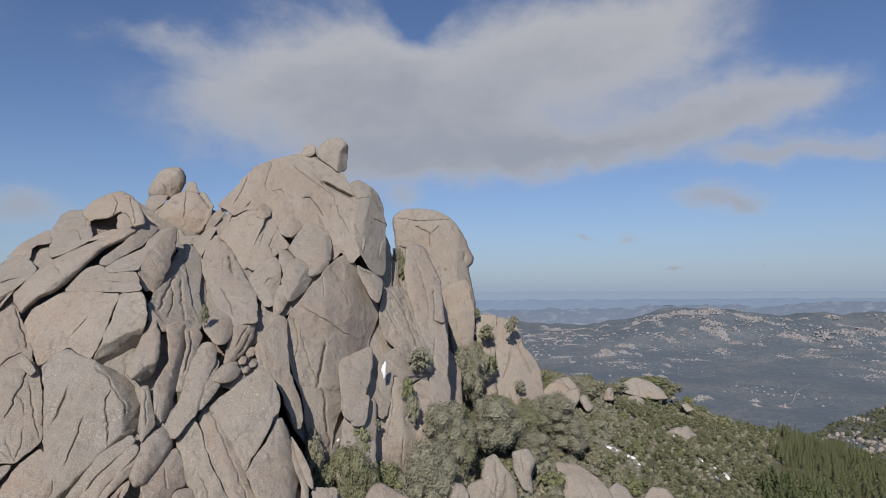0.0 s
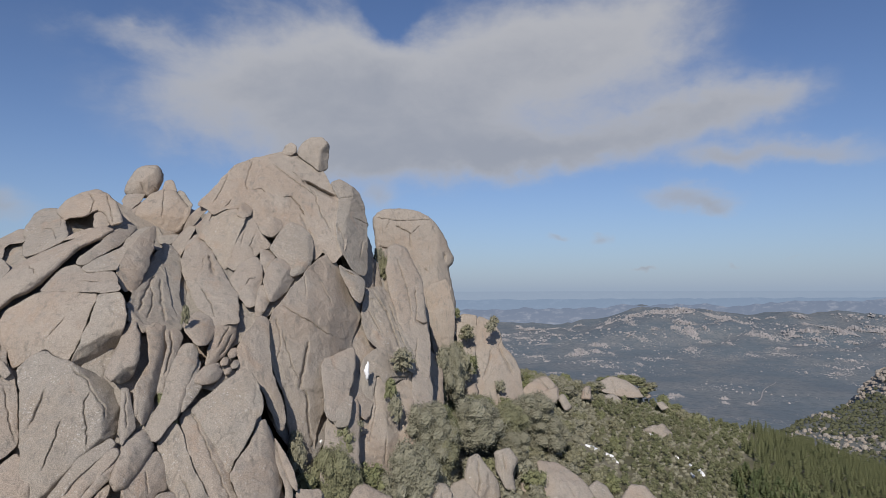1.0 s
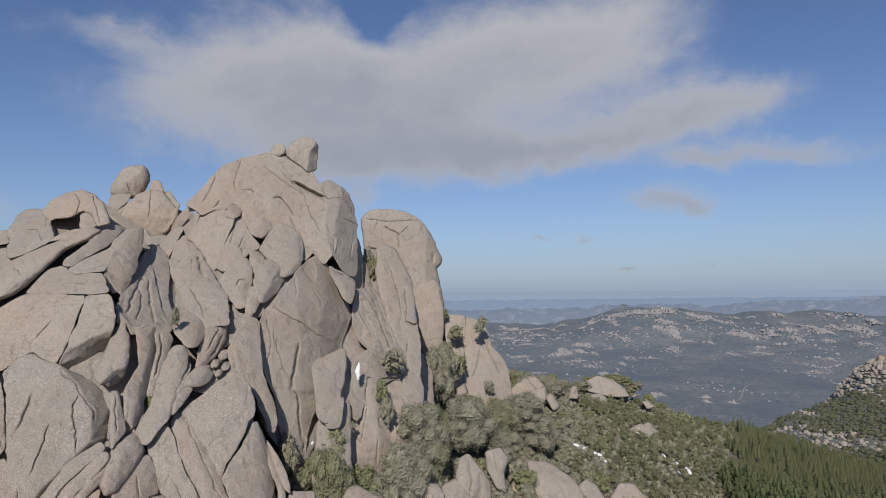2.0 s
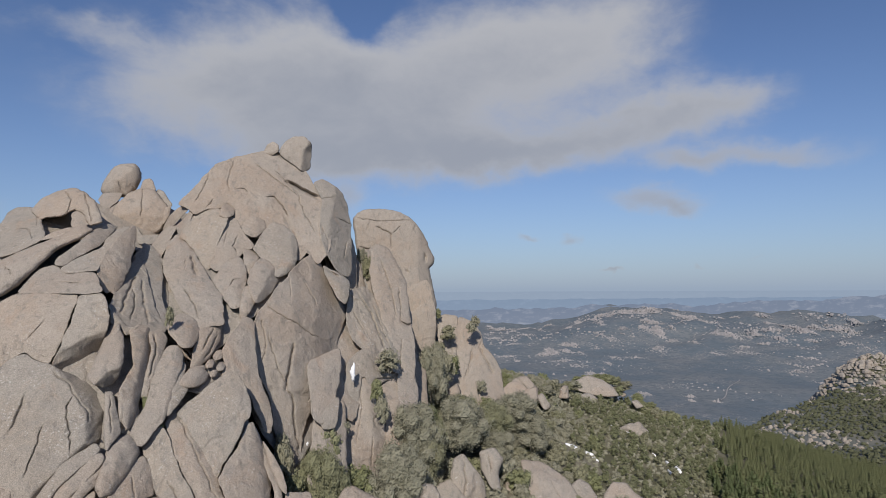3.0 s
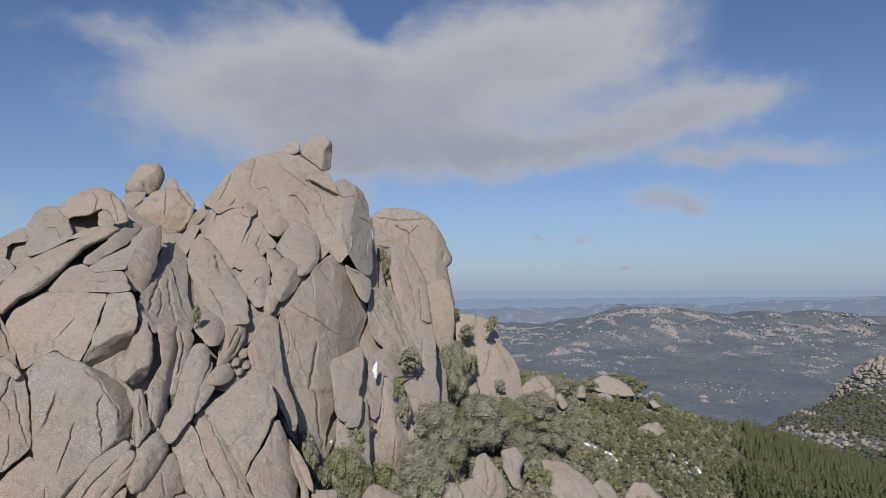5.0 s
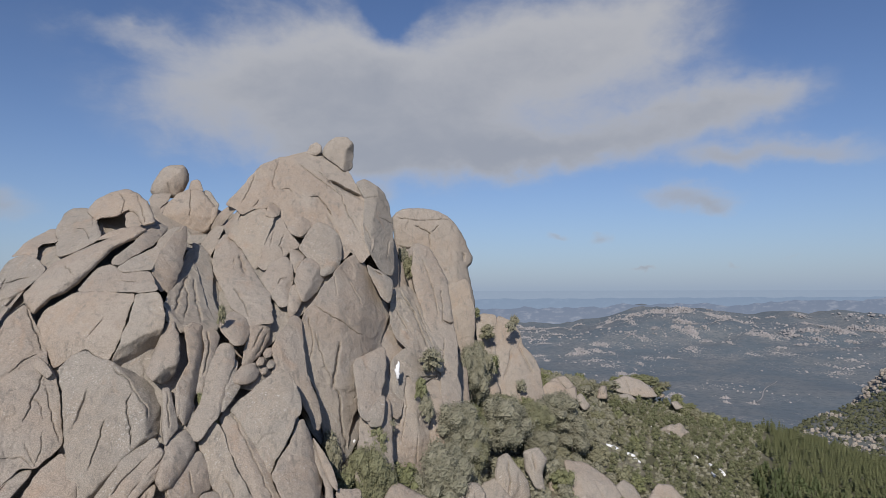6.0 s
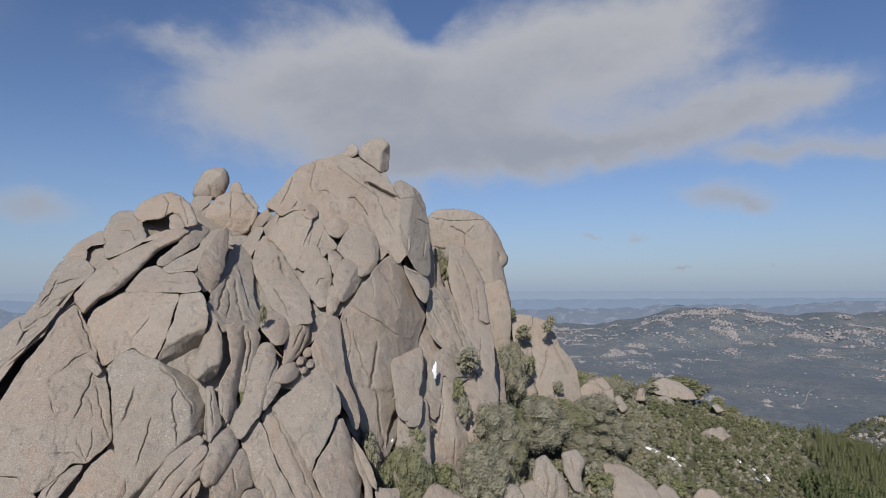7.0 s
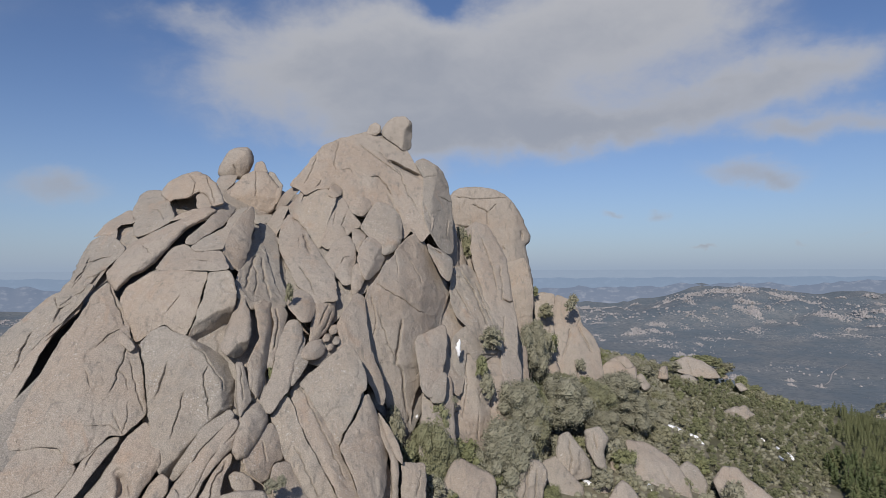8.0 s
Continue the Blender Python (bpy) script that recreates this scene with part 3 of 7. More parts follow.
rock(shoulder, "slab", pose(-57.4, 79.7, 85.5, -38, 0, 8), [(-2.9, 15.2), (-1.5, 17.7), (0.5, 14.6), (1.8, 12.9), (3.5, 9.5), (5.0, 6.6), (6.4, 4.1), (8.0, -0.1), (9.1, -3.7), (8.2, -4.7), (7.1, -6.3), (5.0, -6.4), (4.1, -7.7), (2.8, -9.4), (1.9, -9.9), (-0.7, -7.5), (-3.3, -7.6), (-7.1, -8.0), (-12.4, -10.6), (-7.7, -6.5), (-6.9, -2.8), (-6.0, 0.8), (-5.6, 4.3), (-4.6, 8.5), (-3.4, 11.9)], 13, bulge=0.40, wear=0.14, back=14, fine=0.20, cracks=1, rough=1.1, joints=[(0.07, 0.6, (-1.0, 16.9), (0.7, 13.9), (3.0, 10.0)), (0.06, 0.4, (5.2, 4.1), (7.2, -0.1), (8.7, -3.3)), (0.06, 0.35, (-0.4, 2.9), (1.0, 0.4)), (0.06, 0.3, (6.4, -1.7), (6.9, -4.4), (6.7, -6.3)), (0.06, 0.25, (1.8, -4.8), (5.0, -5.1), (6.6, -6.4)), (0.06, 0.3, (4.8, -3.2), (6.7, -6.1)), (0.07, 0.5, (0.0, 6.4), (1.3, 8.6), (2.6, 9.4)), (0.06, 0.3, (3.4, 3.3), (5.3, 1.6), (6.1, -0.1))])
rock(shoulder, "slab", pose(-58.4, 71.2, 75.5, -42, 0, 7), [(-4.8, 4.6), (-1.1, 5.1), (1.4, 5.1), (4.0, 3.0), (4.7, 2.4), (4.7, 1.2), (3.5, -0.9), (2.8, -3.5), (2.6, -7.7), (-6.8, -7.3), (-10.5, 0.1)], 14, bulge=0.32, wear=0.14, back=11, fine=0.19, cracks=1)
rock(shoulder, "flake", pose(-56.4, 83.4, 89.5, -30, 0, -5), [(-3.3, 0.4), (-2.0, 1.4), (0.9, 2.2), (2.3, 0.8), (3.2, -0.6), (2.2, -1.6), (-1.3, -1.5), (-2.1, -0.9)], 15, bulge=0.16, wear=0.16, back=2.5, fine=0.21, ridges=[(1.2, (1.5, 2.1), (2.4, -1.6))])
rock(shoulder, "flake", pose(-55.3, 84.8, 91.3, -34, 0, -6), [(-3.3, -0.6), (-2.1, 1.3), (-1.0, 1.8), (1.1, 0.5), (2.8, -1.0), (2.3, -1.6), (0.8, -0.7), (-0.8, 0.3)], 16, bulge=0.16, wear=0.14, back=2.5, fine=0.21)
rock(shoulder, "slab", pose(-56.2, 95.6, 104.4, -51, 0, -6), [(-0.8, 6.7), (1.1, 8.9), (3.4, 12.0), (5.9, 10.7), (4.9, 7.8), (2.9, 5.6), (2.3, 0.7), (2.0, -3.5), (1.2, -5.7), (-0.2, -7.0), (-0.6, -9.1), (-0.5, -10.5), (-3.2, -8.0), (-4.7, -5.7), (-4.9, -1.5), (-4.6, 1.4), (-3.2, 3.9)], 17, bulge=0.48, wear=1.28, back=10, fine=0.23, cracks=1, ridges=[(0.5, (4.0, 9.5), (0.9, 3.2), (-0.3, -5.4))])
rock(shoulder, "slab", pose(-65.2, 93.3, 100.9, -51, 0, -8), [(-2.5, 0.8), (-4.2, 4.4), (-5.0, 8.2), (-3.9, 9.8), (-0.3, 8.1), (2.6, 5.8), (2.6, 3.4), (2.3, 1.2), (2.7, -1.3), (3.2, -4.6), (2.3, -5.4), (1.5, -7.6), (0.7, -8.6), (-1.3, -6.4), (-1.7, -3.3)], 18, bulge=0.16, wear=0.14, back=9, fine=0.23, cracks=1, rough=2.4, joints=[(0.26, 0.8, (2.4, -0.6), (2.3, -2.6), (2.6, -5.1)), (0.17, 0.6, (-2.5, 2.2), (-0.4, 2.9), (1.4, 4.0)), (0.17, 0.6, (-1.1, -2.6), (-1.0, 0.1), (-2.4, 3.6)), (0.17, 0.5, (2.9, 2.6), (2.9, -0.6))])
rock(shoulder, "slab", pose(-67.1, 103.3, 108.4, -54, 0, 0), [(-2.2, -3.1), (-2.1, 2.0), (-0.1, 5.8), (2.6, 1.4), (0.5, 0.8), (0.4, -0.5), (1.8, -3.8), (-0.9, -2.1)], 19, bulge=0.16, wear=0.14, back=6, fine=0.25, rough=1.3)
rock(shoulder, "block", pose(-62.4, 106.2, 111.0, -50, 0, -14), [(-1.1, -3.7), (-5.0, 1.6), (-6.8, 6.2), (-6.4, 7.7), (-3.8, 7.7), (-0.8, 6.3), (3.6, 0.8), (5.9, -1.7), (5.6, -3.3), (3.7, -5.8), (2.2, -6.7), (1.0, -6.3)], 20, bulge=0.16, wear=0.80, back=10, fine=0.25, cracks=1, joints=[(0.07, 0.4, (-1.6, 1.1), (0.7, 1.0), (4.2, -2.3))])
rock(shoulder, "block", pose(-56.1, 109.2, 115.3, -42, 0, -12), [(-7.0, -0.3), (-6.9, 2.8), (-5.2, 4.7), (-2.7, 5.4), (0.2, 4.3), (3.3, 1.8), (5.7, -1.0), (7.8, -3.8), (6.1, -4.6), (3.4, -1.3), (0.9, -0.1), (-0.1, -1.9), (-3.0, -2.1), (-3.8, -2.8)], 21, bulge=0.72, wear=0.88, back=9, fine=0.25, cracks=0, joints=[(0.07, 0.5, (-3.7, 4.9), (-1.0, 2.0), (0.3, -1.2)), (0.07, 0.5, (0.3, 4.0), (3.8, -0.6), (6.2, -4.0))])
rock(shoulder, "block", pose(-53.5, 106.9, 113.0, -50, 0, 0), [(-1.9, 2.3), (-0.9, 3.2), (1.9, -1.1), (1.2, -2.5), (-0.4, -1.8)], 22, bulge=0.16, wear=0.16, back=5, fine=0.25)
rock(shoulder, "slab", pose(-54.5, 103.7, 110.6, -44, 0, 4), [(-2.7, -1.8), (-1.7, -0.1), (0.5, 1.4), (3.1, 1.5), (1.5, 0.2), (-0.7, -1.2)], 23, bulge=0.16, wear=0.14, back=5, fine=0.24)
rock(shoulder, "slab", pose(-50.0, 101.6, 108.4, -43, 0, 36), [(1.5, 3.5), (4.2, 5.5), (5.3, 5.0), (3.9, 3.1), (2.1, 0.2), (0.1, -1.2), (-2.2, -3.3), (-3.5, -4.5), (-4.2, -4.3), (-3.7, -2.7), (-2.0, -1.1), (-0.1, 1.2)], 24, bulge=0.16, wear=0.14, back=6, fine=0.23)
rock(shoulder, "slab", pose(-47.8, 101.2, 107.4, -57, 0, 9), [(1.4, 8.0), (2.7, 8.7), (2.0, 6.1), (1.3, 2.0), (1.2, -2.7), (1.2, -5.4), (-0.1, -5.6), (-2.4, -6.1), (-3.5, -5.1), (-2.7, -2.9), (-1.2, -0.5), (0.2, 1.2), (0.7, 5.4)], 25, bulge=0.16, wear=0.14, back=7, fine=0.23)
rock(shoulder, "slab", pose(-44.3, 99.8, 105.5, -43, 0, 50), [(4.8, 8.1), (6.1, 9.4), (5.1, 6.4), (3.3, 2.6), (1.3, -1.2), (-0.7, -4.4), (-2.3, -6.5), (-2.7, -5.5), (-3.5, -6.2), (-3.6, -5.0), (-3.5, -3.2), (-3.3, -1.6), (-2.0, 0.6), (0.3, 3.6), (3.0, 6.8)], 26, bulge=0.16, wear=0.11, back=8, fine=0.22, cracks=0, ridges=[(0.7, (5.4, 8.9), (2.1, 1.4), (-2.2, -6.2))])
rock(shoulder, "slab", pose(-49.1, 94.3, 102.9, -52, 0, 3), [(-4.9, -2.7), (-4.7, -0.3), (-4.4, 2.7), (-3.0, 3.7), (-1.5, 2.6), (0.1, 1.6), (3.4, 1.9), (4.7, -0.4), (5.8, -2.6), (3.9, -3.1), (0.4, -2.8)], 27, bulge=0.16, wear=0.14, back=8, fine=0.22, cracks=0, joints=[(0.06, 0.3, (-0.4, -0.3), (2.8, -0.6))])
rock(shoulder, "slab", pose(-47.8, 73.8, 76.5, -39, 0, 10), [(-1.0, 4.8), (0.7, 6.8), (1.7, 5.6), (2.9, 3.2), (3.6, 1.2), (2.6, -0.9), (1.7, -2.8), (1.5, -6.1), (-3.1, -5.9), (-4.8, -3.9), (-3.3, -1.4), (-2.1, 1.2)], 66, bulge=0.24, wear=0.16, back=8, fine=0.18, cracks=0, joints=[(0.42, 1.6, (-1.0, 0.3), (-0.2, -1.2), (-0.1, -2.9)), (0.17, 0.8, (0.2, -0.6), (0.9, -2.3))], ridges=[(0.5, (3.1, 1.7), (1.3, -1.1), (0.2, -5.7))])
rock(shoulder, "slab", pose(-52.8, 73.1, 76.6, -45, 0, -4), [(0.0, 3.5), (0.4, 4.7), (2.2, 5.2), (2.1, 3.9), (1.4, 1.6), (0.6, -0.9), (-0.0, -3.1), (-0.5, -5.3), (-2.1, -6.3), (-1.9, -2.9), (-1.0, -0.4), (-1.0, 1.7)], 67, bulge=0.16, wear=0.16, back=6, fine=0.19, joints=[(0.09, 0.5, (0.3, 3.8), (-0.2, 2.1), (-0.2, 0.8))])
rock(shoulder, "slab", pose(-44.0, 72.8, 74.0, -38, 0, 8), [(0.3, 3.0), (1.3, 2.3), (1.4, 0.7), (0.5, -0.9), (0.1, -3.1), (-1.4, -3.1), (-1.4, -0.2), (-0.7, 1.7)], 68, bulge=0.16, wear=0.18, back=5, fine=0.18)
rock(shoulder, "slab", pose(-41.6, 72.4, 73.0, -38, 0, 7), [(-0.3, 2.5), (0.9, 1.1), (2.1, -2.1), (-1.6, -2.0), (-1.1, 0.5)], 69, bulge=0.16, wear=0.18, back=5, fine=0.18)
rock(shoulder, "slab", pose(-64.0, 101.2, 105.7, -52, 0, -9), [(-3.7, -6.2), (-5.8, 0.1), (-5.3, 4.9), (-2.9, 7.3), (-3.6, 12.6), (-0.2, 14.4), (4.3, 8.5), (7.2, 1.5), (4.2, -4.0), (3.4, -9.1), (2.2, -12.5), (-0.9, -10.5)], 112, bulge=0.16, wear=0.14, back=10, fine=0.24, rough=1.6)
rock(shoulder, "core", pose(-64.2, 100.0, 96.2, -52, 0, -9), [(-5.9, -29.2), (-12.5, -12.7), (-10.9, -2.0), (-11.3, 7.7), (-11.2, 18.0), (-9.8, 25.7), (-4.9, 32.9), (6.5, 25.1), (16.9, 17.3), (19.6, 1.8), (10.7, -3.6), (-0.6, -8.8), (-1.5, -25.4)], 141, bulge=0.16, back=30, core=True, fine=0.27)

apron = formation("granite_apron", "pale granite foot of long leaning slabs and spires")
rock(apron, "spire", pose(-25.6, 88.7, 83.8, -41, 0, 12), [(-5.2, 1.2), (-4.2, 2.5), (-2.6, 3.9), (-1.0, 5.7), (1.0, 7.5), (2.4, 6.7), (3.4, 4.8), (4.0, 2.6), (4.1, 0.2), (3.4, -0.4), (2.9, -2.2), (2.0, -4.4), (0.6, -6.8), (0.2, -8.3), (-0.8, -5.9), (-2.0, -3.8), (-3.4, -1.1), (-4.5, 0.8)], 70, bulge=0.20, wear=0.11, back=9, fine=0.19, cracks=0)
rock(apron, "spire", pose(-20.6, 84.9, 76.0, -33, 0, 42), [(3.2, 8.4), (3.2, 6.4), (3.2, 3.4), (3.2, 0.5), (2.9, -1.0), (1.5, -3.9), (-0.0, -6.5), (-1.4, -9.4), (-3.4, -8.9), (-2.8, -5.8), (-2.8, -3.3), (-3.2, -0.6), (-3.5, 1.6), (-2.2, 3.1), (-0.1, 4.9), (1.4, 6.8), (2.5, 8.3)], 71, bulge=0.20, wear=0.11, back=9, fine=0.19, cracks=0, ridges=[(0.8, (3.3, 9.0), (2.6, 0.6), (-1.5, -9.0))])
rock(apron, "fin", pose(-18.0, 86.9, 74.7, -26, 0, 12), [(-2.3, 8.8), (-1.3, 6.3), (-0.2, 3.4), (0.7, 1.1), (1.3, -0.4), (1.2, -3.4), (0.9, -8.7), (0.3, -8.6), (0.6, -4.1), (0.4, -0.0), (-0.5, 2.3), (-1.4, 5.1)], 72, bulge=0.16, wear=0.07, back=5, fine=0.19)
rock(apron, "fin", pose(-17.4, 88.0, 76.6, -26, 0, 13), [(-2.1, 4.8), (-0.5, 2.2), (0.7, -0.2), (1.1, -2.1), (1.1, -2.8), (0.4, -2.0), (-0.7, 0.3)], 73, bulge=0.16, wear=0.07, back=5, fine=0.19)
rock(apron, "block", pose(-14.3, 85.8, 70.6, -29, 0, 10), [(-1.5, 4.1), (1.5, 3.7), (1.6, 1.7), (1.4, -4.4), (-1.4, -4.3), (-1.6, -0.4)], 74, bulge=0.16, wear=0.08, back=7, fine=0.19, joints=[(0.06, 0.3, (1.0, 2.8), (0.5, -0.5))], ridges=[(0.3, (2.2, 3.0), (-1.7, 3.3))])
rock(apron, "spire", pose(-28.8, 81.7, 76.7, -32, 0, 11), [(-2.5, 8.3), (-1.9, 7.8), (-0.8, 4.7), (0.4, 2.0), (2.0, -0.7), (3.4, -3.3), (4.9, -6.1), (6.0, -9.2), (2.3, -9.0), (1.7, -6.0), (0.5, -3.8), (-1.1, -0.9), (-2.0, 0.1), (-2.6, 2.1), (-3.9, 4.8), (-4.2, 5.4), (-3.5, 7.1)], 75, bulge=0.16, wear=0.14, back=8, fine=0.18, cracks=0, joints=[(0.06, 0.35, (-1.0, 1.3), (1.0, -2.5), (3.3, -6.7))])
rock(apron, "spire", pose(-26.0, 83.3, 77.6, -38, 0, 25), [(-3.9, 8.2), (-3.2, 9.4), (-2.1, 9.9), (-1.2, 8.4), (-0.2, 5.7), (0.7, 3.1), (1.6, 0.0), (2.3, -2.7), (3.0, -5.0), (3.6, -8.0), (3.5, -11.1), (2.3, -10.9), (1.3, -7.7), (0.3, -4.7), (-0.8, -1.9), (-2.0, 1.1), (-2.9, 4.3), (-3.6, 6.9)], 76, bulge=0.16, wear=0.14, back=8, fine=0.19, cracks=0, joints=[(0.06, 0.4, (-2.1, 8.5), (-0.7, 4.1), (0.7, -0.1), (2.1, -4.9))], ridges=[(0.35, (-2.4, 9.7), (-0.8, 3.3), (1.8, -8.5))])
rock(apron, "spire", pose(-32.9, 79.6, 77.2, -40, 0, 45), [(1.3, 3.9), (2.4, 4.3), (2.6, 2.5), (2.5, -0.1), (2.1, -0.9), (1.0, -1.0), (0.2, -2.0), (-0.5, -3.0), (-1.5, -3.2), (-2.0, -2.2), (-2.7, -1.4), (-2.8, 0.1), (-1.7, 1.3), (-0.2, 2.4)], 77, bulge=0.16, wear=0.16, back=6, fine=0.18, joints=[(0.07, 0.4, (0.4, 2.2), (0.1, -0.6))], ridges=[(0.5, (2.7, 4.6), (2.0, 1.0), (2.3, -0.7))])
rock(apron, "spire", pose(-29.7, 78.6, 73.5, -38, 0, 38), [(-0.9, 3.2), (0.2, 3.5), (1.2, 3.1), (1.8, 1.1), (2.2, -1.6), (2.2, -5.5), (-1.6, -4.6), (-1.6, -1.5), (-1.8, 0.7), (-1.6, 2.0)], 78, bulge=0.16, wear=0.18, back=7, fine=0.18)
rock(apron, "block", pose(-35.1, 80.0, 80.4, -32, 0, 50), [(-0.4, 2.5), (1.2, 3.3), (2.5, 3.4), (3.1, 2.3), (2.9, 0.7), (1.4, -0.8), (0.0, -2.1), (-1.3, -3.3), (-2.6, -3.3), (-2.9, -2.3), (-2.2, -0.6), (-1.1, 0.9)], 79, bulge=0.40, wear=0.72, back=6, fine=0.18)
rock(apron, "block", pose(-34.4, 75.9, 75.1, -38, 0, 30), [(-1.5, 1.1), (-0.8, 1.5), (0.1, 1.2), (1.1, 0.4), (1.5, -0.8), (1.1, -1.5), (-0.1, -1.5), (-1.3, -0.4)], 80, bulge=0.16, wear=0.20, back=5, fine=0.18)
rock(apron, "block", pose(-33.4, 74.4, 72.9, -38, 0, 26), [(-2.9, 1.6), (-0.9, 1.6), (1.4, 1.5), (2.2, 0.6), (2.6, -3.0), (-2.4, -2.2)], 81, bulge=0.16, wear=0.16, back=6, fine=0.18)
rock(apron, "slab", pose(-30.0, 85.0, 77.8, -37, 0, 29), [(-9.3, 4.3), (-3.9, 5.8), (0.2, 7.5), (7.6, 11.5), (10.4, 7.5), (9.8, 0.3), (11.9, -5.8), (10.9, -13.2), (-16.4, -8.7), (-14.4, -4.7)], 116, bulge=0.16, wear=0.14, back=14, fine=0.19, rough=1.4)
rock(apron, "block", pose(-32.5, 71.8, 74.3, -23, 0, 12), [(-2.9, 0.7), (-0.3, 1.2), (2.2, 0.9), (3.0, -1.1), (-2.7, -0.8)], 87, bulge=0.32, wear=0.3, back=5, fine=0.17)
rock(apron, "core", pose(-46.0, 81.4, 77.0, -39, 0, 30), [(-23.5, 2.7), (-10.8, 19.8), (0.2, 22.2), (12.6, 21.6), (21.1, 12.6), (22.4, 0.9), (29.7, -12.0), (27.9, -18.4), (-22.0, -8.2)], 142, bulge=0.16, back=30, core=True, fine=0.22)

block = formation("granite_block_face", "smooth beige granite blocks split by straight dark joints")
rock(block, "slab", pose(-50.8, 87.6, 95.3, -35, 0, 3), [(-6.5, 1.9), (-6.1, 3.9), (-4.5, 5.4), (-2.8, 6.8), (4.8, 6.9), (5.1, 5.8), (5.0, 3.3), (4.9, 0.5), (4.8, -2.3), (4.5, -4.0), (2.8, -3.2), (0.9, -2.2), (-0.1, -2.9), (-0.9, -3.8), (-1.6, -4.7), (-2.2, -5.1), (-3.3, -3.2), (-4.9, -0.9)], 59, bulge=0.28, wear=0.14, back=10, fine=0.21, cracks=1, ridges=[(0.35, (5.3, -0.6), (-0.3, -0.6), (-5.5, -0.9))])
rock(block, "slab", pose(-43.1, 88.2, 95.4, -35, 0, 10), [(-1.9, 6.5), (0.9, 6.8), (1.6, 5.2), (2.4, 2.7), (2.3, 0.2), (1.9, -2.6), (1.5, -5.1), (1.0, -5.8), (-0.6, -5.4), (-2.8, -4.4), (-2.5, -2.1), (-2.0, 1.5), (-1.8, 4.2)], 60, bulge=0.16, wear=0.16, back=8, fine=0.20, cracks=0, ridges=[(1.15, (2.9, 0.7), (0.2, -0.2), (-2.5, -2.5))])
rock(block, "slab", pose(-39.1, 86.3, 92.5, -40, 0, 5), [(-1.1, 5.1), (-0.4, 5.7), (0.7, 4.0), (1.4, 2.0), (1.8, -1.3), (1.8, -3.0), (1.4, -4.0), (0.5, -4.4), (-0.6, -3.8), (-1.6, -2.9), (-1.5, -1.3), (-1.3, 1.6), (-1.2, 3.6)], 61, bulge=0.32, wear=0.23, back=6, fine=0.19, ridges=[(1.3, (2.4, -1.3), (0.6, -1.9), (-0.6, -3.6)), (0.7, (-0.2, 6.1), (2.0, -3.1))])
rock(block, "slab", pose(-36.3, 88.0, 90.2, -30, 0, 50), [(0.8, 6.4), (2.3, 7.3), (3.5, 6.9), (4.0, 5.9), (3.0, 3.6), (1.7, 1.0), (0.3, -2.4), (-1.0, -4.4), (-2.0, -6.3), (-2.9, -7.4), (-3.0, -6.2), (-2.6, -3.8), (-2.5, -2.1), (-1.2, -0.5), (0.1, 1.1), (0.7, 3.8)], 62, bulge=0.16, wear=0.18, back=7, fine=0.20, ridges=[(1.1, (3.6, 7.4), (0.8, 1.1), (-2.8, -7.0))])
rock(block, "slab", pose(-37.0, 82.6, 85.1, -30, 0, 50), [(0.1, 3.9), (1.0, 3.8), (1.0, 1.8), (0.9, -0.2), (0.8, -1.7), (-0.6, -2.7), (-1.4, -3.6), (-1.2, -1.8), (-0.5, 0.8)], 63, bulge=0.16, wear=0.14, back=5, fine=0.19, joints=[(0.07, 0.4, (0.7, 3.1), (-0.4, -1.6))])
rock(block, "slab", pose(-36.3, 84.2, 85.6, -30, 0, 41), [(-0.2, 3.1), (0.4, 1.9), (0.4, -0.1), (0.2, -2.1), (-0.4, -2.5), (-0.4, -0.2)], 64, bulge=0.16, wear=0.11, back=4, fine=0.19)
rock(block, "slab", pose(-43.8, 80.3, 84.5, -36, 0, 5), [(-5.3, 10.6), (-3.5, 9.6), (-1.4, 8.7), (1.2, 7.6), (3.2, 7.0), (4.8, 5.8), (5.6, 4.3), (6.3, 1.8), (6.8, -0.2), (6.4, -1.7), (5.1, -2.7), (3.9, -3.8), (2.8, -5.3), (2.2, -7.1), (1.4, -8.9), (0.7, -10.5), (0.6, -11.6), (-0.4, -10.3), (-2.1, -7.2), (-3.3, -4.4), (-3.9, -2.4), (-5.0, 1.1), (-6.2, 4.4), (-7.1, 6.6), (-7.9, 8.2), (-6.8, 9.7)], 65, bulge=0.24, wear=0.16, back=12, fine=0.19, cracks=1, rough=0.8, joints=[(0.07, 0.6, (2.1, 4.5), (1.8, 3.1), (2.0, 1.9), (3.0, -0.5), (3.8, -3.0)), (0.17, 0.6, (-3.4, 4.8), (-3.6, 2.3), (-3.8, -0.1)), (0.08, 0.4, (-1.2, 8.2), (1.1, 6.2), (4.3, 2.5), (5.0, 1.0))], ridges=[(1.25, (-1.4, 9.1), (2.2, 5.2), (4.3, 1.8), (5.1, -1.7), (3.3, -4.3)), (0.14, (-3.2, 10.1), (-0.9, 1.9), (0.0, -5.8)), (0.5, (7.4, -1.0), (3.2, -3.6), (-0.0, -10.6))])
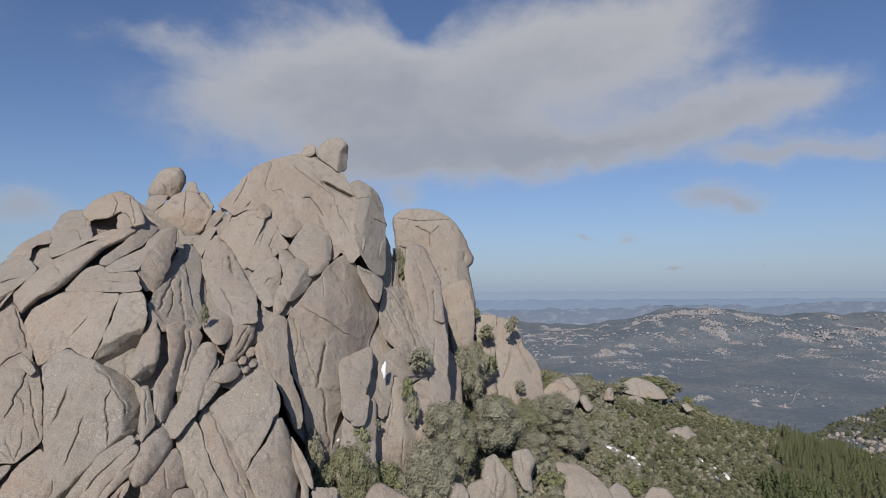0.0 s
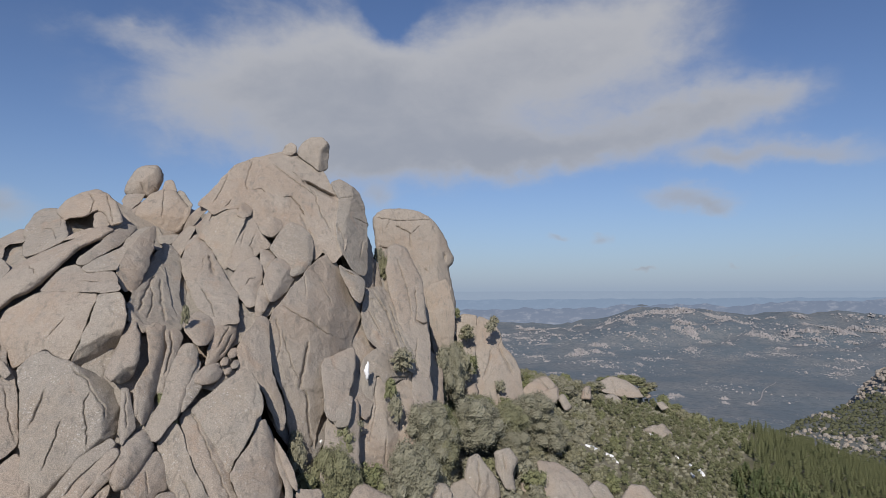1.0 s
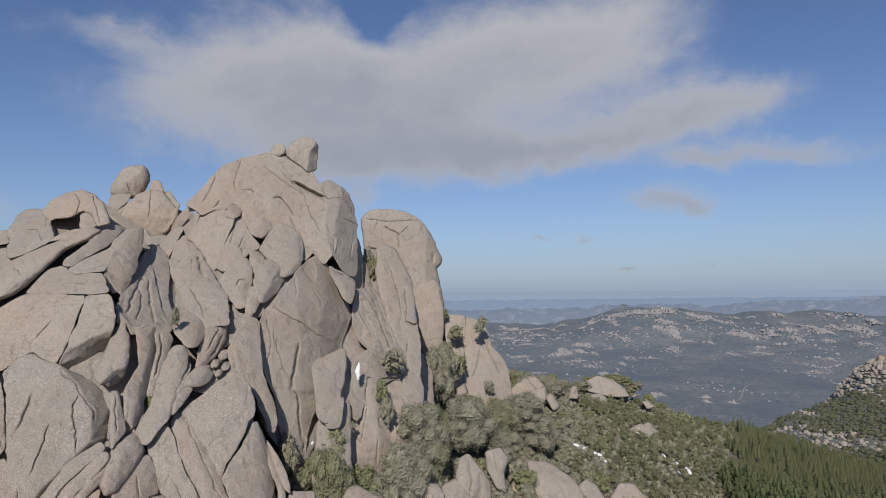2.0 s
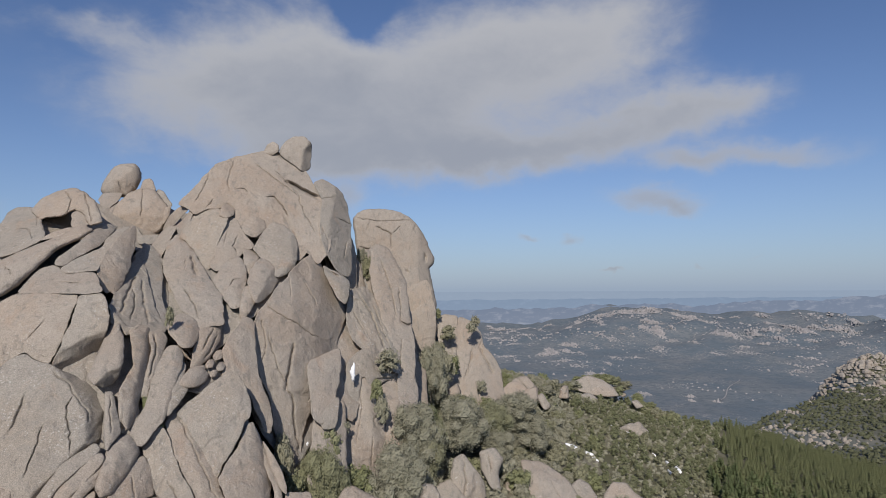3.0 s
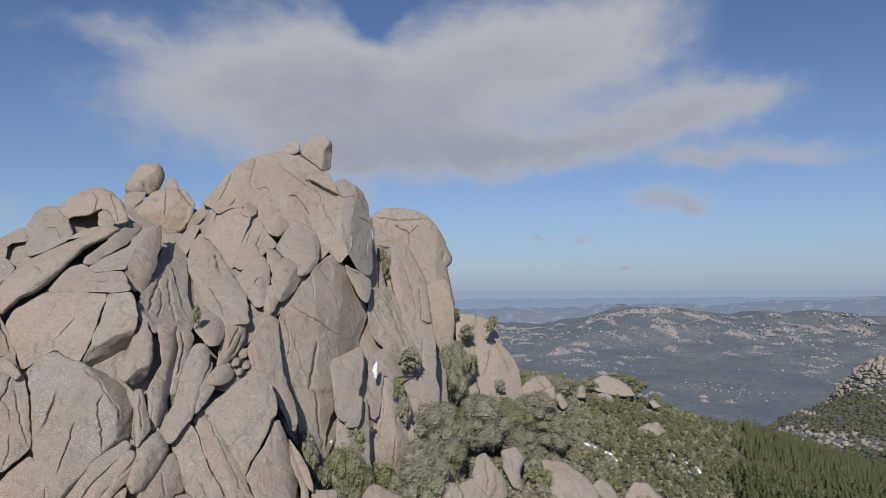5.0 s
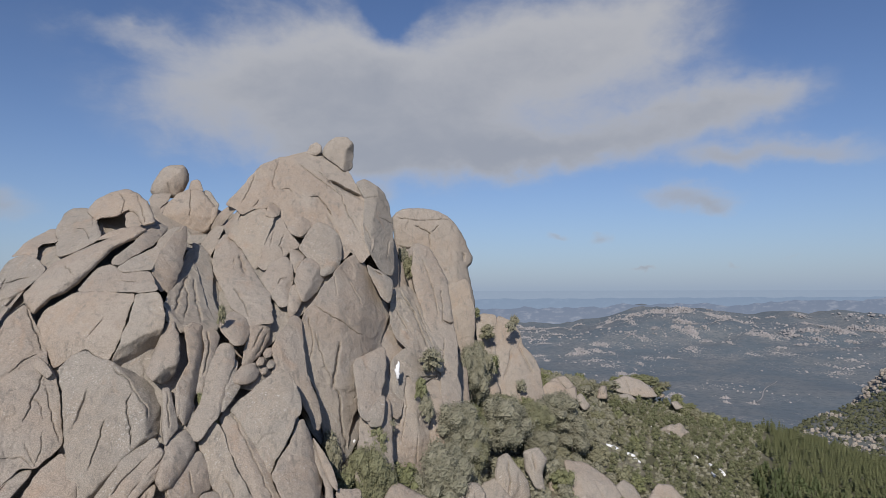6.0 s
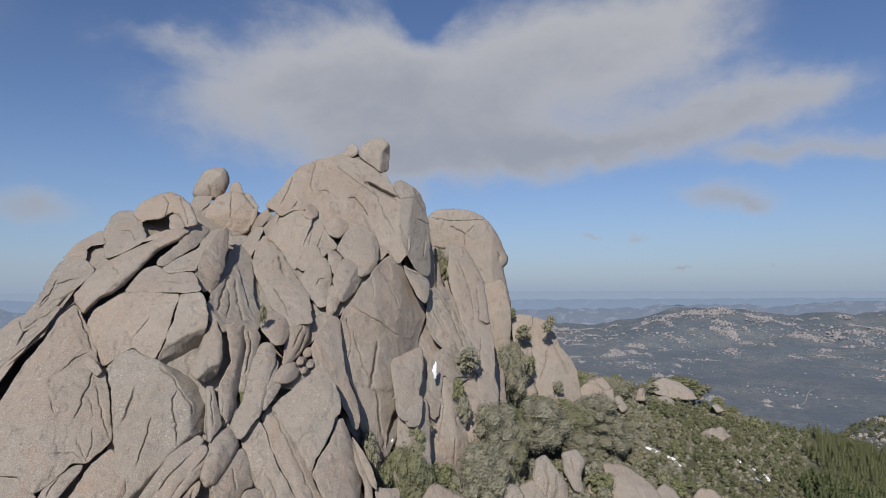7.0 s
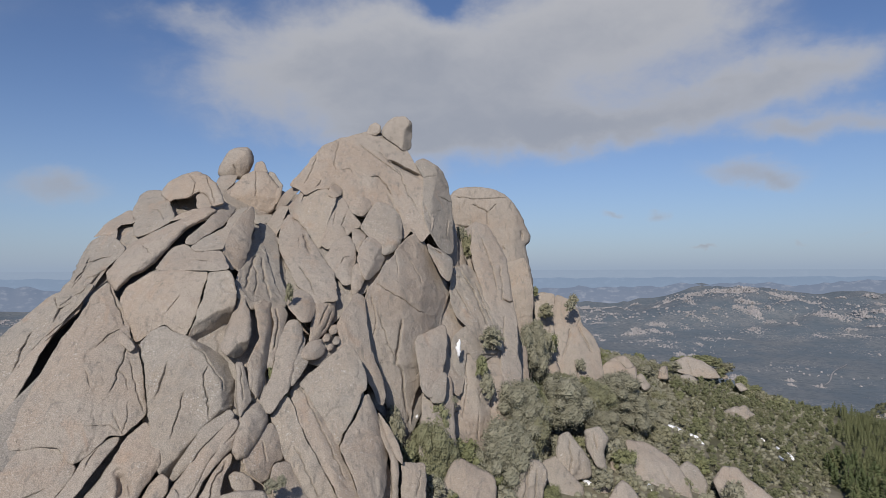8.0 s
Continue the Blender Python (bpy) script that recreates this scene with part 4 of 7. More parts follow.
rock(block, "slab", pose(-44.9, 85.0, 86.3, -36, 0, 9), [(-13.0, 13.9), (-9.4, 18.1), (1.6, 18.1), (5.8, 12.7), (8.6, 9.7), (10.1, -3.0), (7.7, -7.8), (4.6, -10.7), (1.8, -14.9), (0.1, -16.2), (-3.9, -10.4), (-6.4, -2.6), (-9.1, 6.1)], 115, bulge=0.16, wear=0.14, back=14, fine=0.20, rough=1.4)

gully = formation("granite_gully", "broken granite flakes wedged along a steep shaded gully")
rock(gully, "slab", pose(-40.5, 98.3, 100.0, -51, 0, 50), [(0.4, 5.1), (3.0, 9.0), (4.5, 10.7), (4.2, 8.4), (3.2, 4.4), (1.9, -0.7), (1.3, -4.2), (1.1, -7.1), (-0.9, -6.7), (-2.5, -6.0), (-3.6, -5.3), (-4.4, -3.9), (-4.2, -1.3), (-2.3, 1.5)], 39, bulge=0.16, wear=0.14, back=9, fine=0.22, cracks=0, grow=0.50, rough=1.6, joints=[(0.17, 0.8, (2.3, 5.9), (-1.1, 1.4), (-3.7, -3.3)), (0.17, 0.7, (2.7, 5.1), (1.0, -0.0), (-0.5, -5.4)), (0.09, 0.6, (0.5, 2.9), (-0.9, -1.4), (-2.8, -4.6))])
rock(gully, "slab", pose(-40.2, 104.6, 102.5, -52, 0, 50), [(3.1, 11.5), (3.7, 11.0), (3.3, 8.2), (3.0, 5.2), (0.9, 0.5), (-1.2, -4.2), (-2.1, -7.9), (-2.8, -10.9), (-3.5, -10.5), (-2.9, -6.8), (-1.4, -1.7), (0.2, 4.1), (1.3, 7.2)], 40, bulge=0.16, wear=0.11, back=7, fine=0.23, grow=0.50)
rock(gully, "slab", pose(-43.5, 116.6, 110.2, -48, 0, -25), [(-1.6, -0.9), (-2.4, 3.0), (-2.3, 5.4), (-0.6, 4.7), (0.7, 1.0), (2.2, -3.2), (3.2, -5.8), (0.4, -3.4)], 41, bulge=0.16, wear=0.14, back=6, fine=0.26, grow=0.50)
rock(gully, "slab", pose(-39.7, 91.7, 96.6, -40, 0, 36), [(-1.2, 3.0), (-0.6, 1.7), (0.4, -0.2), (1.5, -0.6), (2.0, -0.4), (0.8, -1.7), (0.1, -1.8), (-0.3, -0.4), (-1.1, 0.1), (-1.5, 0.3)], 42, bulge=0.16, wear=0.14, back=5, fine=0.20, grow=0.50, rough=1.8)
rock(gully, "slab", pose(-35.3, 91.3, 91.4, -31, 0, 46), [(0.6, 4.6), (2.3, 4.8), (2.7, 3.4), (1.6, 1.6), (0.3, -0.6), (-1.1, -3.1), (-2.4, -5.3), (-2.6, -4.7), (-1.1, -1.4), (0.2, 1.7)], 43, bulge=0.16, wear=0.11, back=5, fine=0.20, grow=0.50, joints=[(0.09, 0.7, (1.2, 4.2), (0.6, 1.2), (-1.1, -2.3))])
rock(gully, "slab", pose(-33.3, 88.0, 87.3, -40, 0, 10), [(-0.1, 6.5), (0.6, 7.8), (1.7, 7.7), (2.1, 5.6), (1.8, 3.7), (1.5, 0.8), (1.3, -1.5), (0.9, -3.7), (-0.3, -5.2), (-1.2, -7.0), (-1.7, -6.0), (-2.4, -5.4), (-1.6, -3.6), (-1.0, -1.4), (-0.8, 0.9), (-0.4, 3.7)], 44, bulge=0.16, wear=0.16, back=7, fine=0.19, grow=0.50, ridges=[(0.9, (1.2, 7.8), (1.6, 4.7), (1.0, -2.8))])
rock(gully, "slab", pose(-31.4, 90.0, 88.2, -36, 0, 37), [(1.1, 4.2), (1.6, 3.2), (0.7, 0.9), (1.1, -0.6), (-0.6, -2.7), (-2.2, -4.3), (-1.4, -1.7), (-0.1, 1.4)], 45, bulge=0.16, wear=0.11, back=5, fine=0.20, grow=0.50)
rock(gully, "block", pose(-29.9, 91.9, 89.0, -47, 0, 46), [(-2.4, -0.8), (-1.3, 0.6), (0.1, 1.6), (1.6, 1.9), (2.4, 0.5), (1.4, -0.8), (-0.1, -1.4), (-1.5, -1.5)], 46, bulge=0.40, wear=0.24, back=5, fine=0.20, grow=0.50)
rock(gully, "block", pose(-28.2, 97.8, 91.6, -35, 0, 40), [(-0.9, -0.1), (-0.1, 0.8), (0.8, 0.9), (0.9, 0.0), (0.2, -0.7), (-0.8, -0.9)], 47, bulge=0.16, wear=0.14, back=4, fine=0.21, grow=0.50)
rock(gully, "block", pose(-27.4, 99.1, 92.3, -36, 0, 28), [(-0.7, -0.2), (-0.2, 0.7), (0.6, 0.7), (0.6, 0.1), (0.2, -0.6), (-0.5, -0.7)], 48, bulge=0.16, wear=0.14, back=4, fine=0.21, grow=0.50)
rock(gully, "block", pose(-28.9, 96.1, 90.5, -42, 0, 36), [(-0.8, -0.1), (-0.1, 0.8), (0.7, 0.8), (0.7, 0.1), (0.2, -0.7), (-0.7, -0.8)], 49, bulge=0.16, wear=0.14, back=4, fine=0.21, grow=0.50)
rock(gully, "block", pose(-27.5, 96.8, 90.0, -42, 0, 46), [(-0.9, -0.1), (-0.0, 0.8), (0.9, 0.8), (0.8, 0.0), (0.1, -0.7), (-0.9, -0.8)], 50, bulge=0.16, wear=0.14, back=4, fine=0.21, grow=0.50)
rock(gully, "block", pose(-28.0, 94.9, 89.2, -52, 0, 26), [(-0.7, -0.2), (-0.1, 0.8), (0.6, 0.8), (0.6, 0.1), (0.2, -0.7), (-0.5, -0.8)], 51, bulge=0.16, wear=0.14, back=4, fine=0.21, grow=0.50)
rock(gully, "block", pose(-27.0, 100.4, 93.5, -36, 0, 27), [(-0.7, -0.2), (-0.2, 0.7), (0.6, 0.7), (0.6, 0.1), (0.2, -0.6), (-0.5, -0.7)], 52, bulge=0.16, wear=0.14, back=4, fine=0.22, grow=0.50)
rock(gully, "block", pose(-29.7, 94.9, 89.9, -37, 0, 40), [(-0.6, -0.1), (-0.1, 0.6), (0.5, 0.6), (0.6, 0.1), (0.1, -0.5), (-0.5, -0.5)], 53, bulge=0.16, wear=0.14, back=4, fine=0.21, grow=0.50)
rock(gully, "slab", pose(-29.1, 95.8, 88.8, -52, 0, 37), [(-4.0, -2.3), (-1.8, -0.1), (0.7, 2.2), (2.7, 3.3), (3.0, 1.9), (2.4, 0.2), (-0.2, -1.7), (-2.2, -3.0)], 54, bulge=0.16, wear=0.14, back=6, fine=0.21, grow=0.50, rough=2)
rock(gully, "slab", pose(-40.1, 77.2, 79.4, -34, 0, 10), [(2.9, 4.3), (3.6, 3.7), (3.2, 2.8), (2.0, 1.9), (0.8, 0.5), (-0.4, -0.9), (-1.4, -2.9), (-2.5, -4.4), (-3.0, -4.4), (-2.7, -3.0), (-1.9, -1.7), (-1.2, 0.0), (-0.1, 1.8), (1.4, 3.2)], 55, bulge=0.16, wear=0.23, back=5, fine=0.18, grow=0.50)
rock(gully, "slab", pose(-39.6, 75.4, 76.9, -37, 0, 8), [(3.3, 6.2), (3.8, 5.6), (3.2, 4.5), (2.1, 2.7), (0.9, 1.3), (-0.0, -0.8), (-0.6, -2.8), (-1.4, -4.0), (-2.0, -6.8), (-3.5, -6.8), (-3.1, -4.0), (-2.4, -2.4), (-1.5, -0.4), (-0.4, 1.7), (0.8, 3.5), (2.1, 4.9)], 56, bulge=0.16, wear=0.23, back=6, fine=0.18, grow=0.50)
rock(gully, "slab", pose(-38.5, 75.1, 76.0, -38, 0, 8), [(2.9, 5.8), (2.6, 3.8), (1.8, 2.9), (0.7, 1.4), (-0.5, -0.5), (-1.1, -2.5), (-1.1, -5.8), (-2.5, -5.8), (-2.0, -3.0), (-1.2, -0.5), (-0.0, 1.8), (1.2, 3.7)], 57, bulge=0.16, wear=0.14, back=5, fine=0.18, grow=0.50)
rock(gully, "slab", pose(-37.1, 74.5, 75.0, -37, 0, 11), [(1.4, 4.1), (1.3, 2.9), (0.7, 1.5), (0.4, -0.5), (0.5, -4.7), (-1.9, -4.5), (-1.7, -1.7), (-0.8, 0.9), (0.2, 2.8)], 58, bulge=0.16, wear=0.14, back=6, fine=0.18, grow=0.50, joints=[(0.09, 0.6, (1.0, 3.2), (-0.3, 0.9), (-0.8, -2.4))])
rock(gully, "slab", pose(-36.8, 98.0, 93.4, -43, 0, 44), [(-3.7, 10.2), (1.6, 19.8), (4.5, 22.2), (5.5, 18.5), (4.2, 11.5), (3.1, 3.8), (3.4, -1.0), (4.6, -4.6), (9.8, -2.2), (7.7, -7.2), (2.6, -9.9), (-2.4, -13.3), (-7.0, -16.7), (-8.3, -14.2), (-7.6, -7.6), (-6.0, 0.8), (-6.0, 5.4)], 114, bulge=0.16, wear=0.14, back=12, fine=0.22, grow=0.30, rough=1.8)
rock(gully, "core", pose(-41.3, 110.3, 95.8, -40, 0, 31), [(-14.2, 13.3), (-0.8, 17.9), (6.3, 21.4), (16.9, 15.5), (14.5, -4.2), (4.0, -15.2), (-6.6, -20.1), (-9.9, -11.8)], 143, bulge=0.16, back=25, core=True, fine=0.30)

tower = formation("granite_tower", "tall beige granite peak with smooth slabs and small horn")
rock(tower, "slab", pose(-34.9, 106.6, 102.2, -51, 0, 19), [(-4.3, 7.5), (-3.5, 12.0), (-2.4, 14.7), (-1.4, 13.2), (-0.5, 11.2), (0.9, 5.9), (2.0, 2.5), (3.1, -0.7), (4.1, -3.0), (4.0, -6.8), (4.0, -9.6), (2.8, -9.6), (0.9, -10.6), (0.8, -8.7), (-0.2, -7.1), (-1.4, -6.1), (-2.5, -2.2), (-3.6, 1.7), (-4.3, 4.1)], 82, bulge=0.32, wear=0.16, back=10, fine=0.23, cracks=1, grow=0.50, joints=[(0.26, 1.2, (0.0, 8.5), (0.2, 5.9), (0.5, 2.8)), (0.07, 0.5, (-1.4, -0.7), (0.1, -5.2), (0.9, -8.1)), (0.06, 0.3, (-1.1, 7.6), (-1.3, 4.2))], ridges=[(0.35, (-0.9, 12.1), (1.7, 2.5), (4.3, -3.8))])
rock(tower, "slab", pose(-32.9, 96.9, 95.4, -51, 0, 43), [(-1.5, 1.3), (0.3, 3.4), (1.9, 3.8), (2.8, 2.5), (2.1, 0.0), (0.7, -2.2), (-0.4, -3.3), (-1.5, -3.5), (-2.0, -1.7), (-2.1, 0.2)], 83, bulge=0.32, wear=0.27, back=6, fine=0.21, grow=0.50, ridges=[(0.7, (3.0, 3.5), (-0.6, -3.7))])
rock(tower, "slab", pose(-30.1, 97.4, 93.2, -36, 0, 37), [(-0.2, 2.5), (1.9, 3.4), (3.2, 3.4), (2.4, 1.0), (0.1, -2.0), (-1.5, -3.4), (-2.6, -3.8), (-1.9, -1.3), (-0.9, 0.7)], 84, bulge=0.16, wear=0.14, back=6, fine=0.21, grow=0.50, joints=[(0.09, 0.6, (1.9, 2.7), (-0.6, -0.9)), (0.09, 0.5, (2.2, 1.6), (-0.5, -2.5))], ridges=[(0.8, (3.1, 3.4), (-1.4, -2.4))])
rock(tower, "slab", pose(-35.8, 115.7, 111.3, -35, 0, -5), [(-4.1, 1.3), (-3.1, 4.5), (-1.7, 6.1), (0.5, 6.4), (2.0, 5.5), (2.8, 4.0), (2.5, 0.1), (2.3, -2.6), (2.4, -5.6), (2.4, -7.6), (0.8, -5.8), (-0.8, -3.1), (-2.5, -1.3), (-3.9, -0.3)], 85, bulge=0.32, wear=0.16, back=8, fine=0.25, cracks=0, grow=0.50)
rock(tower, "slab", pose(-30.9, 115.1, 109.4, -36, 0, 23), [(-0.6, 5.1), (0.3, 6.6), (1.1, 6.1), (1.6, 3.8), (2.7, 1.8), (3.5, 0.2), (3.0, -0.4), (2.0, 0.1), (0.9, -2.1), (-0.2, -2.8), (-1.8, -4.3), (-3.0, -5.6), (-3.7, -4.8), (-3.1, -3.0), (-2.1, 0.4)], 86, bulge=0.16, wear=0.14, back=7, fine=0.25, cracks=0, grow=0.50, rough=1.2, joints=[(0.07, 0.4, (1.3, 2.6), (0.3, -0.2), (0.7, -2.2)), (0.06, 0.3, (-0.5, 3.3), (-1.4, -0.2))])
rock(tower, "block", pose(-32.8, 119.0, 116.2, -43, 0, 44), [(-2.3, -1.5), (-0.3, 1.6), (1.5, 2.5), (1.8, 0.8), (0.5, -1.2), (-1.2, -2.2)], 87, bulge=0.16, wear=0.20, back=5, fine=0.26, grow=0.50)
rock(tower, "slab", pose(-29.1, 109.0, 102.9, -48, 0, 10), [(-1.7, 3.7), (-0.5, 5.8), (0.5, 6.1), (1.3, 4.4), (1.8, 1.4), (1.7, -1.6), (1.4, -5.9), (0.5, -6.6), (-0.7, -4.2), (-1.7, -2.2), (-2.7, 0.5)], 88, bulge=0.28, wear=0.18, back=7, fine=0.23, cracks=0, grow=0.50, joints=[(0.07, 0.5, (-0.6, -1.3), (-0.0, 0.5), (1.0, 0.6))], ridges=[(0.35, (1.1, 5.3), (0.4, -1.6), (0.8, -6.6))])
rock(tower, "slab", pose(-24.5, 110.3, 103.2, -43, 0, 31), [(-1.4, 1.4), (-0.2, 3.5), (1.2, 5.0), (2.2, 4.3), (2.9, 2.3), (2.7, 0.1), (0.8, -2.7), (-1.3, -4.6), (-2.1, -5.2), (-2.2, -2.6), (-2.2, -0.6)], 89, bulge=0.24, wear=0.14, back=7, fine=0.23, grow=0.50, ridges=[(1.1, (3.4, 3.4), (0.5, -0.6), (-2.5, -5.3))])
rock(tower, "slab", pose(-23.3, 117.1, 108.8, -41, 0, 21), [(-2.5, 2.7), (-1.2, 5.1), (0.4, 7.1), (1.8, 6.5), (3.1, 4.6), (3.6, 2.3), (3.2, -1.5), (2.2, -4.3), (0.5, -6.2), (-0.7, -6.6), (-0.9, -4.1), (-2.0, -2.5), (-3.1, -1.4), (-3.8, -0.0)], 90, bulge=0.32, wear=0.23, back=8, fine=0.25, cracks=0, grow=0.50, ridges=[(0.8, (3.5, 3.8), (2.4, -3.0), (-0.7, -6.9))])
rock(tower, "slab", pose(-27.3, 113.5, 106.6, -47, 0, 19), [(-0.7, 3.9), (0.7, 2.6), (1.6, 1.0), (0.5, -0.9), (-0.4, -3.7), (-0.8, -2.5), (-0.9, -0.0)], 91, bulge=0.16, wear=0.11, back=5, fine=0.24, grow=0.50, rough=1.3)
rock(tower, "slab", pose(-26.1, 106.2, 99.4, -38, 0, 30), [(0.1, 3.0), (0.8, 3.5), (1.2, 1.8), (1.3, -0.1), (-0.6, -2.8), (-1.5, -3.9), (-1.2, -1.3)], 92, bulge=0.16, wear=0.11, back=5, fine=0.23, grow=0.50, rough=1.5)
rock(tower, "slab", pose(-26.3, 122.8, 116.9, -35, 0, 18), [(-15.9, 0.5), (-12.3, 6.3), (-9.4, 11.3), (-7.0, 13.0), (-5.2, 14.3), (-0.9, 16.0), (1.9, 17.3), (4.2, 16.2), (6.9, 14.6), (8.6, 11.4), (9.7, 7.5), (11.4, 4.1), (12.5, 0.7), (11.6, -3.2), (11.5, -8.3), (10.7, -10.8), (8.6, -13.3), (7.9, -11.6), (6.8, -10.0), (4.8, -12.6), (4.8, -10.3), (4.6, -7.2), (3.5, -4.9), (1.6, -2.8), (-0.7, -5.0), (-2.2, -7.1), (-4.1, -6.7), (-5.3, -4.4), (-6.2, -2.0), (-5.7, -0.0), (-7.1, 1.6), (-8.7, 0.0), (-11.4, -0.2), (-13.0, -1.8), (-14.1, -0.5)], 93, bulge=0.32, wear=0.18, back=18, fine=0.26, cracks=2, grow=0.30, rough=0.9, joints=[(0.08, 0.8, (-0.1, 3.6), (1.4, 3.7), (3.0, 1.4), (4.1, -1.5)), (0.42, 2.4, (4.6, 8.0), (6.1, 7.1), (8.3, 5.6), (10.5, 3.8)), (0.09, 0.4, (-10.6, 9.1), (-11.6, 5.1), (-13.0, 1.2)), (0.09, 0.35, (-5.8, 13.2), (-7.1, 6.9), (-6.7, 4.5)), (0.08, 0.4, (6.0, 6.0), (7.2, -0.3), (8.9, -5.5)), (0.07, 0.5, (-5.7, 5.1), (-4.0, 5.3), (-3.4, 4.2)), (0.07, 0.5, (-10.9, 0.2), (-9.7, 2.4)), (0.21, 0.5, (3.2, -1.2), (4.2, -4.9), (5.2, -7.7))], ridges=[(0.1, (1.5, 15.8), (-1.4, 9.7), (-5.1, 5.4))])
rock(tower, "slab", pose(-28.6, 119.6, 113.6, -36, 0, 21), [(-2.3, 1.5), (-1.0, 1.7), (1.0, 1.9), (2.3, 1.2), (2.4, -0.7), (0.5, -2.8), (-1.1, -2.2), (-1.7, -0.5)], 94, bulge=0.16, wear=0.09, back=6, fine=0.26, grow=0.50, joints=[(0.17, 0.7, (-2.4, 1.2), (-1.0, 2.1), (-0.2, 1.6))])
rock(tower, "slab", pose(-13.5, 126.1, 113.7, -32, 0, 30), [(-1.8, 11.6), (0.2, 12.7), (2.4, 10.9), (3.6, 9.4), (3.8, 6.3), (3.6, 3.3), (3.0, -0.4), (2.0, -4.7), (1.1, -8.9), (-0.0, -11.8), (-0.9, -11.3), (-2.0, -10.0), (-2.6, -7.6), (-3.2, -5.2), (-3.3, -2.8), (-2.9, 0.7), (-1.4, 5.2), (-0.8, 7.8)], 95, bulge=0.16, wear=0.14, back=16, fine=0.27, cracks=1, grow=0.50, joints=[(0.06, 0.3, (-1.4, 7.6), (1.9, 8.2)), (0.07, 0.4, (-2.8, -0.0), (-2.3, -2.8), (-2.1, -4.9)), (0.07, 0.4, (1.8, -3.3), (0.2, -7.5))], ridges=[(0.8, (2.8, 10.4), (-0.4, 2.3), (-3.1, -4.9))])
rock(tower, "horn", pose(-22.4, 133.5, 130.7, -15, 0, 5), [(-3.2, -0.2), (-2.7, 1.3), (-1.7, 2.7), (-0.4, 3.4), (1.5, 3.4), (2.6, 2.0), (2.7, -0.7), (2.4, -3.7), (1.5, -4.1), (-0.6, -2.4), (-2.1, -1.5)], 96, bulge=0.32, wear=0.20, back=9, fine=0.29, grow=0.50, ridges=[(1.2, (2.3, 3.1), (1.3, -0.7), (0.9, -3.7))])
rock(tower, "horn", pose(-27.5, 133.2, 131.4, -18, 0, 2), [(-1.8, -1.2), (-1.0, 0.9), (0.1, 1.6), (1.1, 0.9), (1.5, -0.5), (0.2, -1.6)], 97, bulge=0.16, wear=0.20, back=5, fine=0.29, grow=0.50)
rock(tower, "slab", pose(-24.1, 99.1, 88.8, -30, 0, 38), [(-3.0, 3.7), (-1.1, 6.4), (1.6, 9.1), (2.4, 8.7), (2.0, 5.2), (1.3, 1.2), (1.3, -2.2), (1.9, -4.7), (1.7, -8.4), (1.0, -9.7), (0.1, -5.6), (-0.4, -2.2), (-1.8, -0.3), (-3.9, -0.9), (-2.8, 1.5)], 98, bulge=0.24, wear=0.11, back=8, fine=0.21, cracks=0, grow=0.50)
rock(tower, "slab", pose(-16.8, 104.7, 88.2, -31, 0, 38), [(-4.3, 11.5), (-0.4, 15.4), (3.7, 19.3), (6.5, 21.9), (8.9, 23.6), (10.0, 21.8), (10.7, 18.5), (11.2, 15.1), (12.3, 12.7), (13.1, 11.1), (11.5, 9.1), (9.0, 5.7), (6.8, 0.8), (4.8, -4.3), (2.9, -6.3), (0.9, -8.0), (-0.2, -7.2), (-1.5, -8.5), (-3.3, -11.5), (-4.5, -14.5), (-4.7, -17.1), (-5.3, -20.0), (-8.0, -21.1), (-7.2, -16.7), (-7.3, -12.5), (-7.4, -9.6), (-6.8, -6.9), (-6.6, -3.6), (-7.1, -1.1), (-7.2, 2.4), (-6.6, 5.9), (-6.1, 9.1)], 99, bulge=0.40, wear=0.16, back=17, fine=0.22, cracks=2, grow=0.30, rough=0.9, joints=[(0.17, 1, (0.0, 5.0), (-1.3, 2.5), (-3.7, -3.2)), (0.15, 0.9, (-3.6, -3.6), (-2.8, -4.5), (-3.4, -7.3), (-4.1, -10.2), (-4.1, -12.8), (-4.3, -14.7)), (0.06, 0.4, (-4.2, 7.4), (-4.2, 3.7), (-3.8, 0.4), (-3.5, -2.0)), (0.06, 0.3, (2.7, 18.2), (2.0, 14.0)), (0.06, 0.3, (5.5, 17.6), (6.8, 12.1)), (0.07, 0.5, (-0.5, -7.7), (-0.7, -10.5), (-0.4, -12.4)), (0.06, 0.4, (-4.8, 10.1), (-4.9, 5.8), (-6.6, 1.8))], ridges=[(0.3, (10.9, 9.4), (4.5, 8.9), (-1.0, 10.0)), (0.35, (9.3, 19.5), (4.3, 5.4), (-0.5, -7.7)), (0.3, (-0.2, 4.5), (-2.3, -3.6), (-4.8, -13.6))])
rock(tower, "block", pose(-11.9, 103.2, 81.4, -36, 0, 21), [(-1.9, -0.4), (-0.3, 1.2), (1.2, 2.7), (1.7, 2.6), (0.8, -1.2), (0.2, -2.4), (-1.5, -2.3)], 100, bulge=0.16, wear=0.10, back=5, fine=0.22, grow=0.50)
rock(tower, "slab", pose(-12.3, 119.7, 102.5, -33, 0, 38), [(-1.9, 4.2), (-0.5, 2.9), (1.2, 2.2), (2.4, 0.8), (1.4, -2.1), (-0.1, -4.4), (-0.9, -3.1), (-1.6, -0.1)], 101, bulge=0.16, wear=0.11, back=6, fine=0.25, grow=0.50, rough=1.6, joints=[(0.26, 1, (-1.0, 3.1), (1.0, 1.5))])
